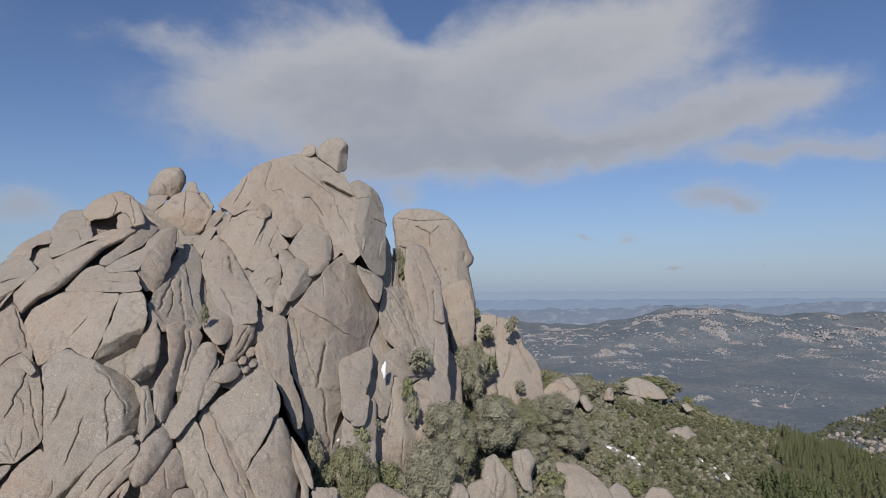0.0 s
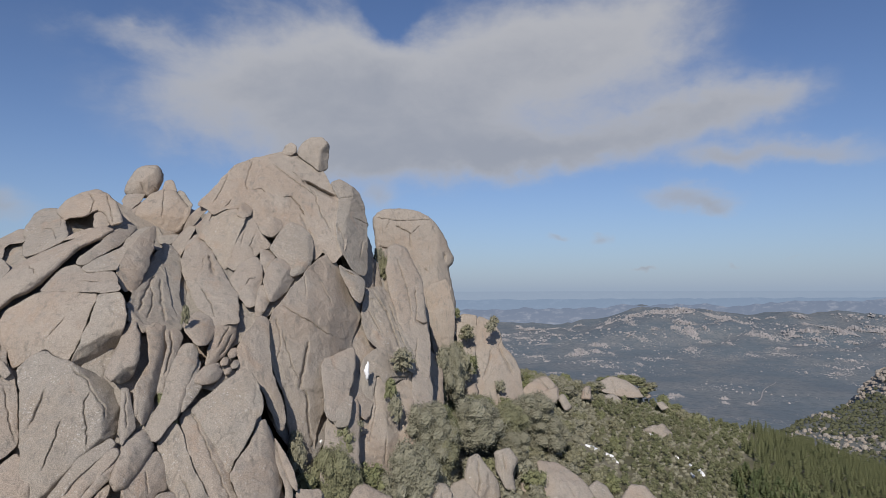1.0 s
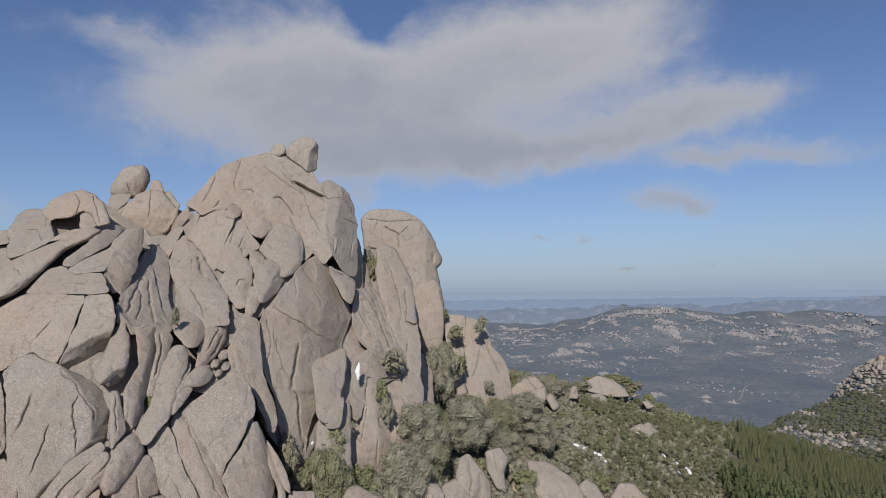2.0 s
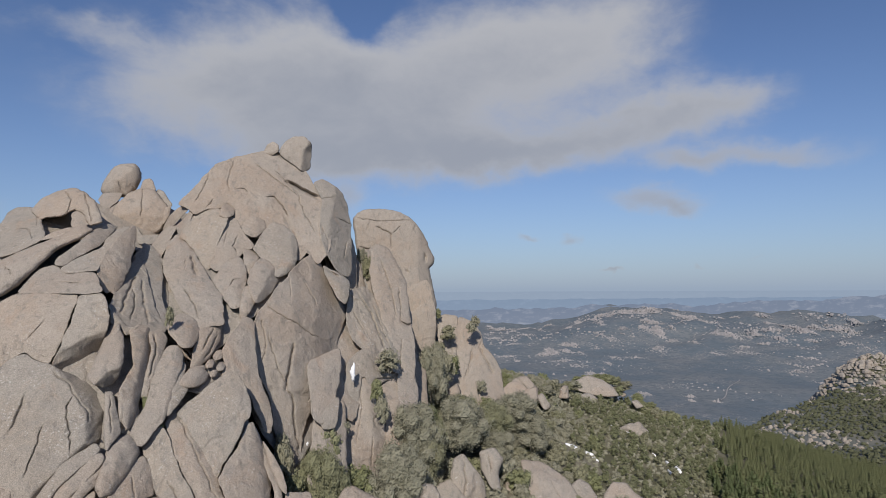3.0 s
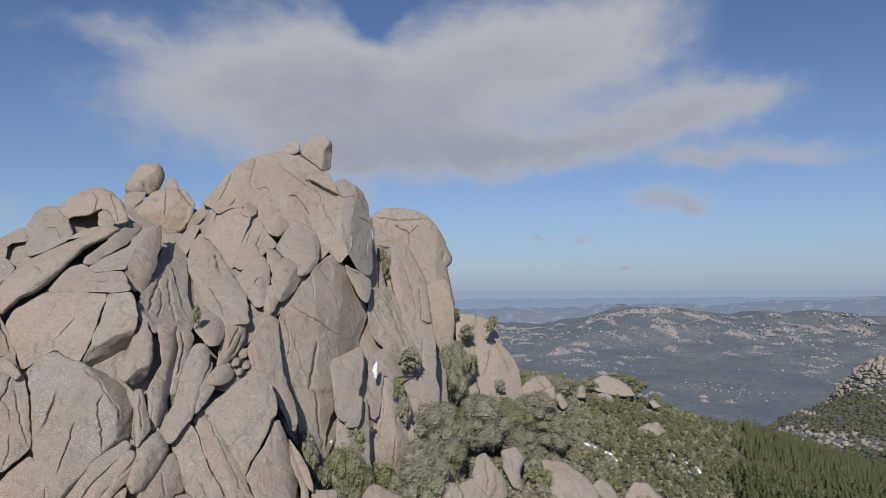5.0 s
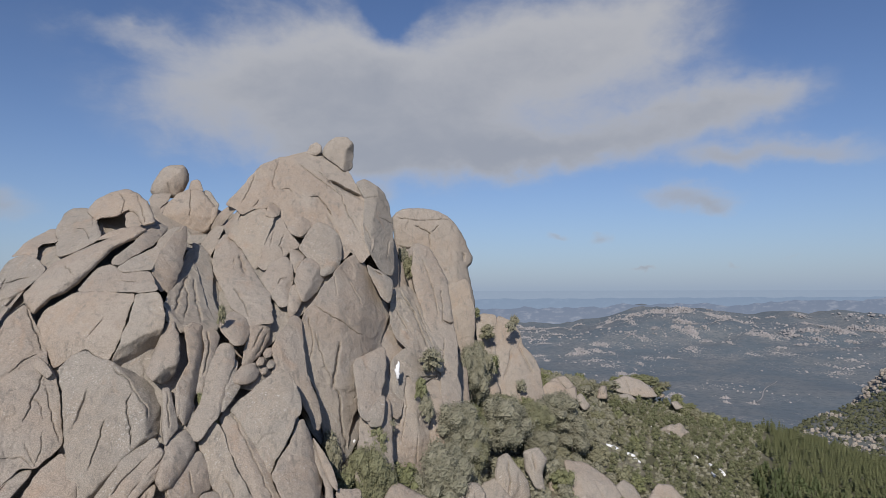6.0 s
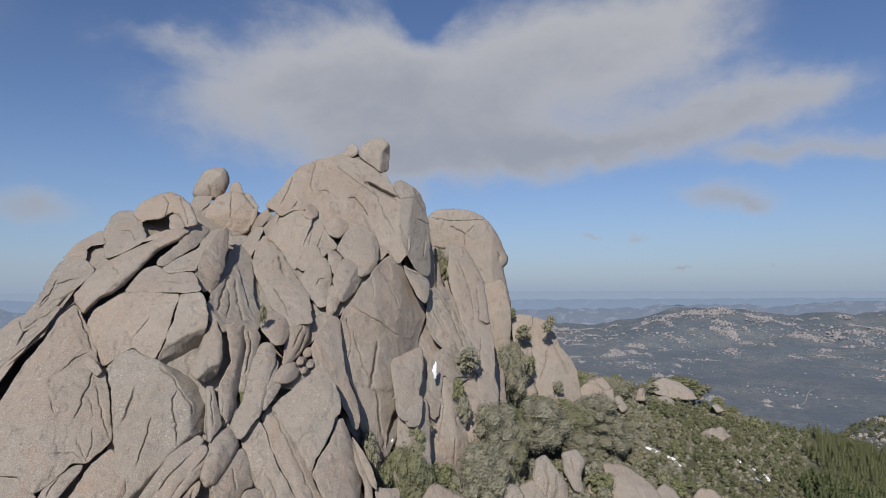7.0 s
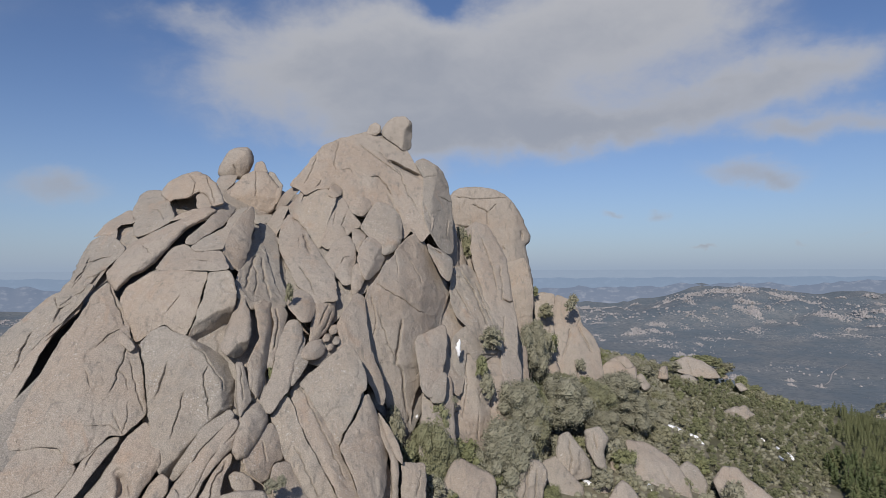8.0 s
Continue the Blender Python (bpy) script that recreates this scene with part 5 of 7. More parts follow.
rock(tower, "slab", pose(-31.5, 112.0, 103.6, -47, 0, 18), [(-9.0, 1.8), (-7.5, 10.9), (-5.7, 17.3), (-2.4, 18.4), (4.3, 16.8), (8.5, 13.2), (13.5, 11.5), (12.1, 2.0), (6.3, -7.1), (2.5, -11.9), (-0.1, -15.0), (-3.9, -19.7), (-6.4, -14.8), (-8.6, -6.9)], 113, bulge=0.16, wear=0.14, back=14, fine=0.24, grow=0.30, rough=1.6)
rock(tower, "slab", pose(-13.4, 106.7, 85.8, -35, 0, 33), [(-1.9, 4.1), (4.8, 6.5), (3.9, 2.5), (1.3, -2.7), (-2.1, -7.0), (-3.6, -5.8)], 76, bulge=0.19, back=7, fine=0.23)
rock(tower, "slab", pose(-13.0, 129.8, 106.7, -26, 0, 44), [(0.4, 18.0), (4.3, 14.0), (5.6, 4.1), (1.5, -9.3), (-3.4, -17.1), (-5.0, -14.6), (-3.5, -2.9), (-3.4, 3.7)], 145, bulge=0.32, back=13, cracks=1, fine=0.36)
rock(tower, "core", pose(-23.5, 120.7, 99.7, -34, 0, 44), [(-13.8, 18.7), (-2.7, 30.5), (16.4, 37.9), (20.5, 26.2), (22.8, 13.2), (16.1, -1.7), (6.7, -18.9), (-9.2, -33.0), (-12.5, -24.8), (-13.4, -12.4), (-11.7, 6.2)], 146, bulge=0.16, back=35, core=True, fine=0.33)

summit = formation("granite_summit_stack", "rounded granite boulders stacked on the rocky crest")
rock(summit, "boulder", pose(-56.2, 128.2, 123.4, -20, 0, 2), [(-3.2, -2.2), (-3.2, -0.7), (-2.5, 1.1), (-1.6, 3.0), (-0.4, 3.7), (2.0, 3.9), (3.1, 2.7), (3.8, 0.6), (3.3, -1.4), (2.4, -3.5), (-1.0, -3.8), (-2.6, -3.2)], 28, bulge=0.96, wear=1.20, back=8, fine=0.29, cracks=0, joints=[(0.09, 0.5, (-0.4, -0.0), (0.3, -2.1))], ridges=[(0.5, (2.6, 3.8), (0.2, 0.7), (-3.0, -0.3))])
rock(summit, "block", pose(-50.8, 127.7, 122.2, -19, 0, 13), [(-1.1, -0.2), (-0.7, 1.3), (0.3, 1.7), (0.9, 1.2), (1.6, -0.9), (0.3, -1.2), (-1.2, -1.8)], 29, bulge=0.16, wear=0.20, back=5, fine=0.29, grow=0.50)
rock(summit, "block", pose(-48.0, 127.5, 119.7, -23, 0, 9), [(-1.6, 1.0), (-0.7, 2.1), (0.2, 1.6), (2.1, -1.4), (1.0, -2.5), (-1.0, -0.8)], 30, bulge=0.16, wear=0.20, back=5, fine=0.28, grow=0.50)
rock(summit, "block", pose(-57.1, 125.4, 118.6, -49, 0, 5), [(-2.0, 1.0), (-1.7, 3.1), (1.5, 3.8), (1.3, 0.4), (0.5, -1.7), (0.8, -4.0), (-0.4, -2.3)], 31, bulge=0.16, wear=0.20, back=6, fine=0.29, grow=0.50)
rock(summit, "block", pose(-50.1, 123.2, 116.3, -34, 0, 7), [(-0.5, 6.5), (1.2, 6.0), (2.9, 4.0), (4.3, 1.8), (4.6, -0.9), (4.3, -4.1), (3.5, -5.0), (1.0, -5.3), (-0.9, -3.3), (-3.2, -2.5), (-4.3, -2.7), (-5.1, -0.6), (-4.5, 2.1), (-3.2, 4.9)], 32, bulge=0.48, wear=0.64, back=9, fine=0.28, cracks=0, grow=0.20, joints=[(0.07, 0.5, (-0.7, 6.8), (-0.4, 2.9), (0.2, -0.9))], ridges=[(0.5, (4.3, -0.9), (-0.2, -0.2), (-5.2, -0.2))])
rock(summit, "block", pose(-55.4, 122.8, 116.2, -40, 0, 8), [(-0.5, -0.9), (-0.5, 1.1), (0.7, 3.0), (0.1, -0.1), (0.2, -2.9)], 33, bulge=0.16, wear=0.12, back=4, fine=0.28, grow=0.50)
rock(summit, "block", pose(-45.6, 124.0, 116.2, -39, 0, 24), [(-0.3, 1.7), (0.9, 2.3), (0.3, -0.8), (-0.8, -3.1)], 34, bulge=0.16, wear=0.12, back=4, fine=0.27, grow=0.50)
rock(summit, "slab", pose(-47.0, 118.5, 111.1, -52, 0, 9), [(-2.6, 3.5), (-1.1, 0.5), (1.7, 1.1), (2.2, -0.9), (0.9, -2.0), (-1.1, -2.1)], 35, bulge=0.16, wear=0.14, back=5, fine=0.26, grow=0.50)
rock(summit, "slab", pose(-53.0, 120.5, 113.1, -37, 0, 7), [(-2.0, 0.4), (0.0, 1.2), (2.4, 0.3), (0.9, -0.6), (-1.2, -1.2)], 36, bulge=0.16, wear=0.14, back=5, fine=0.27, grow=0.50)
rock(summit, "slab", pose(-42.6, 120.4, 115.2, -14, 0, -33), [(-2.0, -0.0), (-0.6, 1.3), (1.7, 2.5), (3.5, 1.9), (1.8, 0.5), (0.2, -1.4), (-1.8, -2.4), (-2.9, -2.4)], 37, bulge=0.16, wear=0.14, back=6, fine=0.26, grow=0.50)
rock(summit, "slab", pose(-40.2, 118.0, 113.8, -25, 0, -27), [(-1.9, -0.6), (-0.7, 0.7), (-0.0, 2.3), (1.0, 3.1), (1.0, -0.0), (1.1, -3.0), (-0.4, -2.3)], 38, bulge=0.16, wear=0.14, back=5, fine=0.26, grow=0.50)
rock(summit, "slab", pose(-53.6, 122.1, 114.9, -55, 0, 47), [(-13.3, -0.8), (-9.4, 5.3), (-5.6, 8.4), (-2.7, 6.6), (-1.7, 4.4), (3.2, 7.7), (10.9, 10.5), (12.3, 6.9), (14.0, 4.6), (16.8, 5.1), (13.8, -3.8), (5.1, -11.2), (0.1, -11.5), (-4.8, -6.9), (-11.9, -9.0), (-15.4, -9.3)], 111, bulge=0.16, wear=0.14, back=10, fine=0.28, grow=0.30, rough=1.6)
rock(summit, "core", pose(-54.3, 136.7, 113.8, -22, 0, 0), [(-9.1, 6.4), (-3.7, 9.3), (3.2, 5.6), (7.2, 4.8), (8.4, -6.2), (1.4, -8.8), (-6.9, -3.4)], 144, bulge=0.16, back=12, core=True, fine=0.37)

dome = formation("granite_dome", "big rounded granite dome with steep fluted buttresses")
rock(dome, "slab", pose(1.4, 169.8, 102.8, -14, 0, 8), [(-13.9, 18.6), (-12.7, 20.3), (-10.8, 21.3), (-6.8, 21.8), (-2.0, 21.2), (1.4, 19.5), (3.6, 17.4), (5.6, 13.7), (7.0, 10.1), (8.1, 7.5), (8.0, 6.0), (6.5, 4.5), (6.8, 2.3), (7.5, -1.7), (8.1, -4.8), (7.5, -10.3), (6.5, -16.4), (5.0, -22.3), (3.0, -29.6), (0.5, -35.2), (-3.1, -33.7), (-5.4, -20.7), (-7.2, -8.6), (-10.6, 2.3), (-13.0, 9.5)], 102, bulge=1.12, wear=0.96, back=30, fine=0.36, cracks=3, grow=0.30, joints=[(0.17, 0.7, (-7.8, 16.6), (-3.6, 14.3), (-3.5, 10.1)), (0.09, 0.5, (-3.6, 14.3), (-0.6, 16.7)), (0.19, 1, (-12.2, 10.5), (-8.5, 9.7)), (0.26, 1, (0.0, 4.2), (0.7, 3.3)), (0.26, 1.2, (5.9, 8.8), (5.8, 6.5)), (0.26, 1, (6.6, -0.1), (6.0, -2.5)), (0.09, 0.5, (-13.2, 18.9), (-6.9, 18.0), (2.3, 18.7)), (0.09, 0.4, (-9.5, 18.3), (-10.2, 15.3))], ridges=[(0.5, (3.9, 18.4), (3.8, 5.5), (3.9, -14.8))])
rock(dome, "slab", pose(-1.7, 127.9, 96.8, -33, 0, 28), [(-0.9, 15.8), (0.8, 16.8), (2.9, 16.1), (3.8, 13.1), (4.3, 10.1), (4.7, 7.2), (4.0, 3.0), (2.9, -2.4), (2.4, -6.3), (1.1, -11.3), (-0.9, -17.1), (-3.8, -22.0), (-4.2, -16.3), (-3.1, -8.6), (-3.0, -4.2), (-3.1, 1.8), (-3.4, 5.9), (-2.6, 10.2)], 103, bulge=0.32, wear=0.23, back=13, fine=0.27, cracks=1, grow=0.30, joints=[(0.21, 1, (0.7, -2.2), (2.3, -3.3), (3.4, -2.8)), (0.09, 0.5, (0.6, 1.0), (1.0, 0.3)), (0.09, 0.5, (0.4, 13.2), (0.8, 5.9), (-0.0, -1.0)), (0.09, 0.5, (4.9, 1.6), (3.3, -1.1)), (0.07, 0.5, (-0.0, -6.2), (-2.0, -11.1), (-2.7, -17.0))])
rock(dome, "slab", pose(-5.9, 122.2, 93.6, -33, 0, 41), [(-1.1, 8.9), (2.2, 9.7), (3.9, 6.9), (4.9, 3.5), (4.4, -0.4), (3.3, -6.2), (2.2, -9.5), (0.2, -7.9), (-1.4, -5.4), (-4.0, -3.5), (-5.3, -1.7), (-5.1, 2.0), (-3.4, 5.6)], 104, bulge=0.16, wear=0.14, back=11, fine=0.26, cracks=1, grow=0.50, rough=2.4, joints=[(0.17, 0.7, (0.1, 8.5), (1.3, 3.1), (1.2, -4.6)), (0.09, 0.6, (-3.1, 4.5), (-1.9, -0.6)), (0.09, 0.6, (2.6, 5.7), (2.7, -0.2))])
rock(dome, "slab", pose(-6.8, 115.2, 85.0, -27, 0, 34), [(-2.4, 3.6), (0.2, 5.4), (1.9, 5.6), (3.5, 4.7), (5.6, 2.9), (6.9, 1.4), (6.7, 0.3), (3.3, -0.2), (1.1, -1.1), (0.2, 1.2), (-1.1, 1.1), (-2.7, -2.9), (-4.3, -8.4), (-6.3, -6.6), (-6.1, -4.6), (-4.7, -0.6)], 105, bulge=0.16, wear=0.18, back=9, fine=0.24, cracks=0, grow=0.50, rough=1.2, joints=[(0.09, 0.5, (3.3, 3.8), (5.1, 1.4)), (0.17, 0.8, (1.4, -0.3), (6.6, 0.1))])
rock(dome, "slab", pose(-6.8, 109.8, 76.6, -29, 0, 26), [(1.2, 10.3), (2.4, 10.4), (3.1, 8.2), (2.9, 5.6), (3.8, 2.2), (4.0, -1.4), (3.0, -3.6), (0.5, -4.5), (-0.4, -6.5), (-2.1, -7.6), (-3.7, -8.0), (-4.2, -5.9), (-4.1, -2.1), (-3.5, 1.8), (-1.4, 0.6), (-0.3, 3.6)], 106, bulge=0.28, wear=0.18, back=9, fine=0.24, cracks=1, grow=0.50, joints=[(0.07, 0.5, (1.5, -0.7), (-0.2, -6.4)), (0.06, 0.4, (0.9, 8.8), (0.1, 3.5), (-1.9, -1.3)), (0.07, 0.4, (-3.6, -0.2), (-2.2, 0.2))], ridges=[(0.35, (3.3, 6.5), (1.0, -1.6), (-1.4, -7.2))])
rock(dome, "slab", pose(-2.1, 114.1, 78.9, -34, 0, 29), [(-0.1, 6.0), (3.0, 6.7), (1.7, 1.3), (0.5, -3.0), (-0.4, -5.9), (-2.4, -6.0), (-1.0, -0.7), (-1.2, 2.6)], 107, bulge=0.16, wear=0.16, back=7, fine=0.24, grow=0.50)
rock(dome, "slab", pose(0.6, 117.5, 81.3, -33, 0, 32), [(1.2, 7.2), (3.1, 5.9), (2.6, 1.4), (0.2, -4.0), (-3.1, -7.4), (-2.7, -3.7), (-1.0, 1.7)], 108, bulge=0.16, wear=0.18, back=7, fine=0.25, cracks=0, grow=0.50)
rock(dome, "slab", pose(-3.2, 140.3, 100.1, -31, 0, 45), [(-2.7, 10.4), (2.8, 14.0), (7.0, 13.2), (5.9, 3.6), (4.7, -5.4), (1.6, -11.7), (-6.3, -11.2), (-6.0, -2.2)], 97, bulge=0.48, back=14, cracks=1, rough=1.2, fine=0.39)
rock(dome, "slab", pose(5.7, 165.0, 92.2, -11, 0, 0), [(-4.3, 9.9), (1.7, 12.2), (3.6, 2.3), (2.7, -9.5), (-0.8, -15.3), (-2.3, -5.1)], 99, bulge=0.48, back=11, fine=0.31)
rock(dome, "slab", pose(1.1, 126.8, 79.3, -33, 0, 41), [(0.1, 6.0), (4.6, 4.6), (1.7, -2.9), (-2.9, -6.1), (-4.1, -3.6)], 103, bulge=0.26, back=7, fine=0.28)
rock(dome, "slab", pose(-6.4, 114.6, 79.7, -33, 0, 45), [(0.6, 14.5), (9.6, 14.0), (11.7, 6.1), (6.9, -5.1), (-1.9, -12.5), (-11.2, -9.6), (-7.2, 1.4)], 106, bulge=0.16, back=17, cracks=1, fine=0.32)
rock(dome, "slab", pose(-10.3, 120.5, 92.2, -36, 0, 45), [(5.2, 17.9), (12.8, 19.7), (9.2, 7.5), (1.9, -5.5), (-7.2, -16.6), (-10.6, -12.3)], 107, bulge=0.16, back=15, cracks=1, fine=0.33)
rock(dome, "slab", pose(1.3, 128.4, 79.3, -36, 0, 45), [(4.8, 14.1), (9.9, 7.8), (3.9, -2.5), (-5.6, -11.3), (-9.5, -8.3)], 108, bulge=0.16, back=12, cracks=1, fine=0.28)
rock(dome, "slab", pose(-12.0, 101.7, 76.6, -29, 0, 35), [(-1.2, 5.1), (5.1, 7.6), (1.6, -5.4), (-5.0, -5.6)], 109, bulge=0.16, back=8, fine=0.22)
rock(dome, "core", pose(-4.7, 166.3, 82.6, -42, 0, 0), [(-8.8, 55.6), (7.6, 55.4), (12.8, 35.1), (12.1, -3.3), (9.1, -19.4), (0.8, -37.3), (-7.9, -37.5), (-12.6, -16.5), (-9.2, 7.6), (-8.0, 23.9)], 147, bulge=0.16, back=30, core=True, fine=0.30)

knob = formation("granite_outcrop", "low pale granite knob at the foot of the dome")
rock(knob, "slab", pose(20.5, 164.0, 79.9, -28, 0, 15), [(-2.8, 15.8), (0.7, 14.4), (2.6, 11.0), (2.6, 7.0), (5.1, 3.7), (6.1, -0.3), (5.5, -4.8), (5.8, -10.8), (2.8, -12.8), (-3.4, -13.5), (-7.0, -12.4), (-7.2, -5.8), (-5.4, 3.2), (-4.8, 9.6)], 109, bulge=0.48, wear=0.27, back=14, fine=0.35, cracks=1, joints=[(0.21, 0.8, (1.6, 6.8), (2.1, 4.6), (3.7, -1.0)), (0.17, 0.6, (-0.7, 6.2), (-2.5, 1.6), (-4.8, -2.2)), (0.09, 0.5, (3.2, 9.4), (0.9, 6.2))])
rock(knob, "slab", pose(12.5, 165.5, 85.8, -29, 0, 5), [(-2.5, 9.0), (0.0, 10.0), (3.3, 9.3), (2.0, 3.0), (1.9, -3.5), (1.1, -13.3), (-1.4, -12.6), (-2.1, -3.4), (-2.4, 3.6)], 110, bulge=0.16, wear=0.23, back=12, fine=0.35, cracks=1, rough=1.3)
rock(knob, "block", pose(33.7, 180.0, 68.0, -22, 0, 0), [(-4.9, -5.4), (-4.2, 3.1), (-1.4, 5.4), (2.0, 4.2), (5.9, 5.1), (5.9, 2.2), (3.6, -1.7), (1.0, -5.3)], 112, bulge=0.64, wear=0.5, back=8, cracks=2, rough=1.5, fine=0.34)
rock(knob, "block", pose(36.7, 185.0, 71.7, -22, 0, 0), [(-4.0, -1.2), (-3.3, 2.7), (-0.2, 4.0), (1.9, 2.2), (4.0, 0.2), (3.6, -3.1), (-0.6, -3.1)], 113, bulge=0.64, wear=0.5, back=6, cracks=1, rough=1.5, fine=0.35)
rock(knob, "core", pose(16.2, 179.5, 77.7, -22, 0, 0), [(-7.6, 10.4), (1.6, 16.4), (6.5, 5.4), (11.1, -5.7), (2.3, -11.9), (-8.3, -10.5)], 148, bulge=0.16, back=15, core=True, fine=0.33)

# loose boulders on the slope
loose_boulder("boulder", pose(33.0, 180.8, 70.2, -30, 0, 8), [(-4.2, 1.2), (-0.8, 4.5), (1.7, 4.5), (4.6, 1.8), (4.0, -2.4), (-0.1, -5.1), (-2.3, -3.4), (-2.9, -0.9)], 117, bulge=0.40, wear=0.40, back=8, fine=0.39, cracks=0, rough=1.2)
loose_boulder("boulder", pose(38.0, 185.0, 72.6, -30, 0, 8), [(-2.8, 2.6), (-0.1, 3.2), (1.9, 0.4), (1.7, -3.6), (0.1, -2.5), (-0.8, -0.1)], 118, bulge=0.40, wear=0.40, back=6, fine=0.40, rough=1.2)
loose_boulder("boulder", pose(41.8, 182.3, 68.4, -30, 0, 8), [(-2.0, 1.5), (0.1, 2.6), (2.0, -1.5), (-0.2, -2.6)], 119, bulge=0.40, wear=0.40, back=5, fine=0.40, rough=1.2)
loose_boulder("boulder", pose(54.2, 205.1, 67.9, -30, 0, 8), [(-1.7, 0.2), (1.7, 1.6), (0.1, -1.8)], 120, bulge=0.40, wear=0.40, back=5, fine=0.45, rough=1.2)
loose_boulder("boulder", pose(11.1, 113.1, 67.6, -22, 0, 8), [(-1.8, 3.6), (-0.2, 4.2), (1.6, 1.7), (3.0, -0.7), (3.2, -3.3), (-0.7, -4.1), (-2.5, -2.2), (-2.7, 0.9)], 121, bulge=0.40, wear=0.40, back=7, fine=0.25, rough=1.8, joints=[(0.09, 0.6, (-0.3, 3.3), (-0.0, -0.6), (-1.1, -3.4))])
loose_boulder("boulder", pose(16.1, 115.1, 68.8, -22, 0, 8), [(-2.1, 3.0), (0.7, 3.6), (2.2, 1.5), (0.8, -0.9), (1.1, -4.0), (-0.7, -3.1), (-1.9, -0.0)], 122, bulge=0.40, wear=0.40, back=6, fine=0.25, rough=1.8, joints=[(0.09, 0.6, (-0.5, 2.6), (-0.4, -0.8))])
loose_boulder("boulder", pose(28.2, 121.6, 62.8, -40, 0, 8), [(-4.3, 6.0), (-0.8, 5.5), (2.0, 3.6), (4.3, 1.2), (5.5, -2.1), (5.1, -6.8), (-3.8, -7.0), (-4.0, -1.8), (-4.2, 2.4)], 123, bulge=0.64, wear=0.40, back=8, fine=0.28, cracks=1, rough=1.2)
loose_boulder("boulder", pose(20.4, 121.2, 62.9, -30, 0, 8), [(-0.5, 1.6), (0.6, 2.1), (1.2, 0.1), (-0.1, -2.2), (-1.3, -1.5)], 124, bulge=0.40, wear=0.40, back=5, fine=0.27, rough=1.2)
loose_boulder("boulder", pose(8.9, 109.9, 64.3, -38, 0, 8), [(-2.7, 3.5), (-0.2, 4.5), (1.8, 1.2), (3.3, -1.0), (3.3, -4.1), (-0.3, -4.4), (-2.1, -0.8), (-3.4, 1.6)], 125, bulge=0.40, wear=0.40, back=7, fine=0.24, cracks=0, rough=1.2)
loose_boulder("boulder", pose(2.7, 102.7, 65.6, -15, 0, 8), [(-1.7, 1.1), (-0.9, 3.0), (0.6, 4.3), (2.0, 4.0), (3.2, 2.4), (2.2, -0.5), (1.3, -6.4), (-3.3, -6.2), (-3.0, -1.2)], 126, bulge=0.40, wear=0.40, back=8, fine=0.23, cracks=0, rough=1.8, joints=[(0.17, 0.7, (0.0, 3.4), (-0.7, -0.5), (-1.4, -4.6)), (0.09, 0.5, (1.4, 2.9), (0.8, -3.0))])
loose_boulder("boulder", pose(16.0, 111.8, 62.1, -30, 0, 8), [(-1.7, 0.8), (1.5, 2.1), (2.3, -0.1), (0.4, -1.6), (-2.4, -1.1)], 127, bulge=0.40, wear=0.40, back=5, fine=0.25, rough=1.2)
loose_boulder("boulder", pose(-7.6, 96.9, 67.8, -32, 0, 8), [(-3.7, -0.8), (-2.3, 2.5), (-1.1, 3.9), (0.0, 4.1), (2.1, 2.7), (4.8, 1.1), (4.4, -6.5), (-4.2, -6.2)], 128, bulge=0.40, wear=0.40, back=8, fine=0.21, cracks=0, rough=1.2, ridges=[(0.5, (-1.8, 3.7), (1.5, 0.8), (5.0, 0.6))])
loose_boulder("boulder", pose(18.8, 107.9, 61.4, -35, 0, 8), [(0.6, 3.9), (1.9, 2.9), (2.9, 1.0), (1.6, -4.3), (-4.5, -4.1), (-2.2, 1.0)], 129, bulge=0.40, wear=0.40, back=7, fine=0.25, cracks=0, rough=1.2)
loose_boulder("boulder", pose(35.6, 123.6, 60.1, -30, 0, 8), [(-3.2, 1.6), (-0.1, 3.9), (1.9, 2.3), (2.8, -0.9), (1.4, -3.7), (-2.7, -3.0)], 130, bulge=0.40, wear=0.40, back=7, fine=0.29, rough=1.2)
loose_boulder("boulder", pose(44.5, 122.6, 59.8, -35, 0, 8), [(-5.4, 0.9), (-2.5, 3.7), (0.2, 3.3), (1.6, 0.9), (3.9, -1.2), (6.5, -3.9), (-4.4, -3.5)], 131, bulge=0.40, wear=0.40, back=8, fine=0.29, cracks=0, rough=1.2)
loose_boulder("boulder", pose(74.7, 234.6, 64.1, -40, 0, 8), [(-8.7, 2.3), (-1.9, 5.3), (3.8, 2.8), (6.9, -0.8), (8.1, -4.4), (-0.6, -3.8), (-7.7, -1.3)], 132, bulge=0.40, wear=0.64, back=8, fine=0.53, cracks=1, rough=1.2, joints=[(0.17, 0.5, (-2.0, 4.9), (-2.5, -3.0))])
loose_boulder("boulder", pose(71.7, 189.8, 57.9, -30, 0, 8), [(-5.2, 0.6), (0.1, 2.3), (5.0, -0.5), (1.8, -1.8), (-1.7, -0.5)], 133, bulge=0.40, wear=0.40, back=6, fine=0.44, rough=1.8)
loose_boulder("boulder", pose(85.8, 240.0, 61.5, -30, 0, 8), [(-2.6, 1.9), (-0.3, 2.3), (2.5, -1.7), (0.5, -2.5)], 134, bulge=0.40, wear=0.40, back=5, fine=0.54, rough=1.2)
loose_boulder("boulder", pose(87.0, 225.4, 59.1, -30, 0, 8), [(-2.1, 1.2), (0.5, 1.5), (2.4, -1.0), (-0.9, -1.7)], 135, bulge=0.40, wear=0.40, back=5, fine=0.52, rough=1.2)
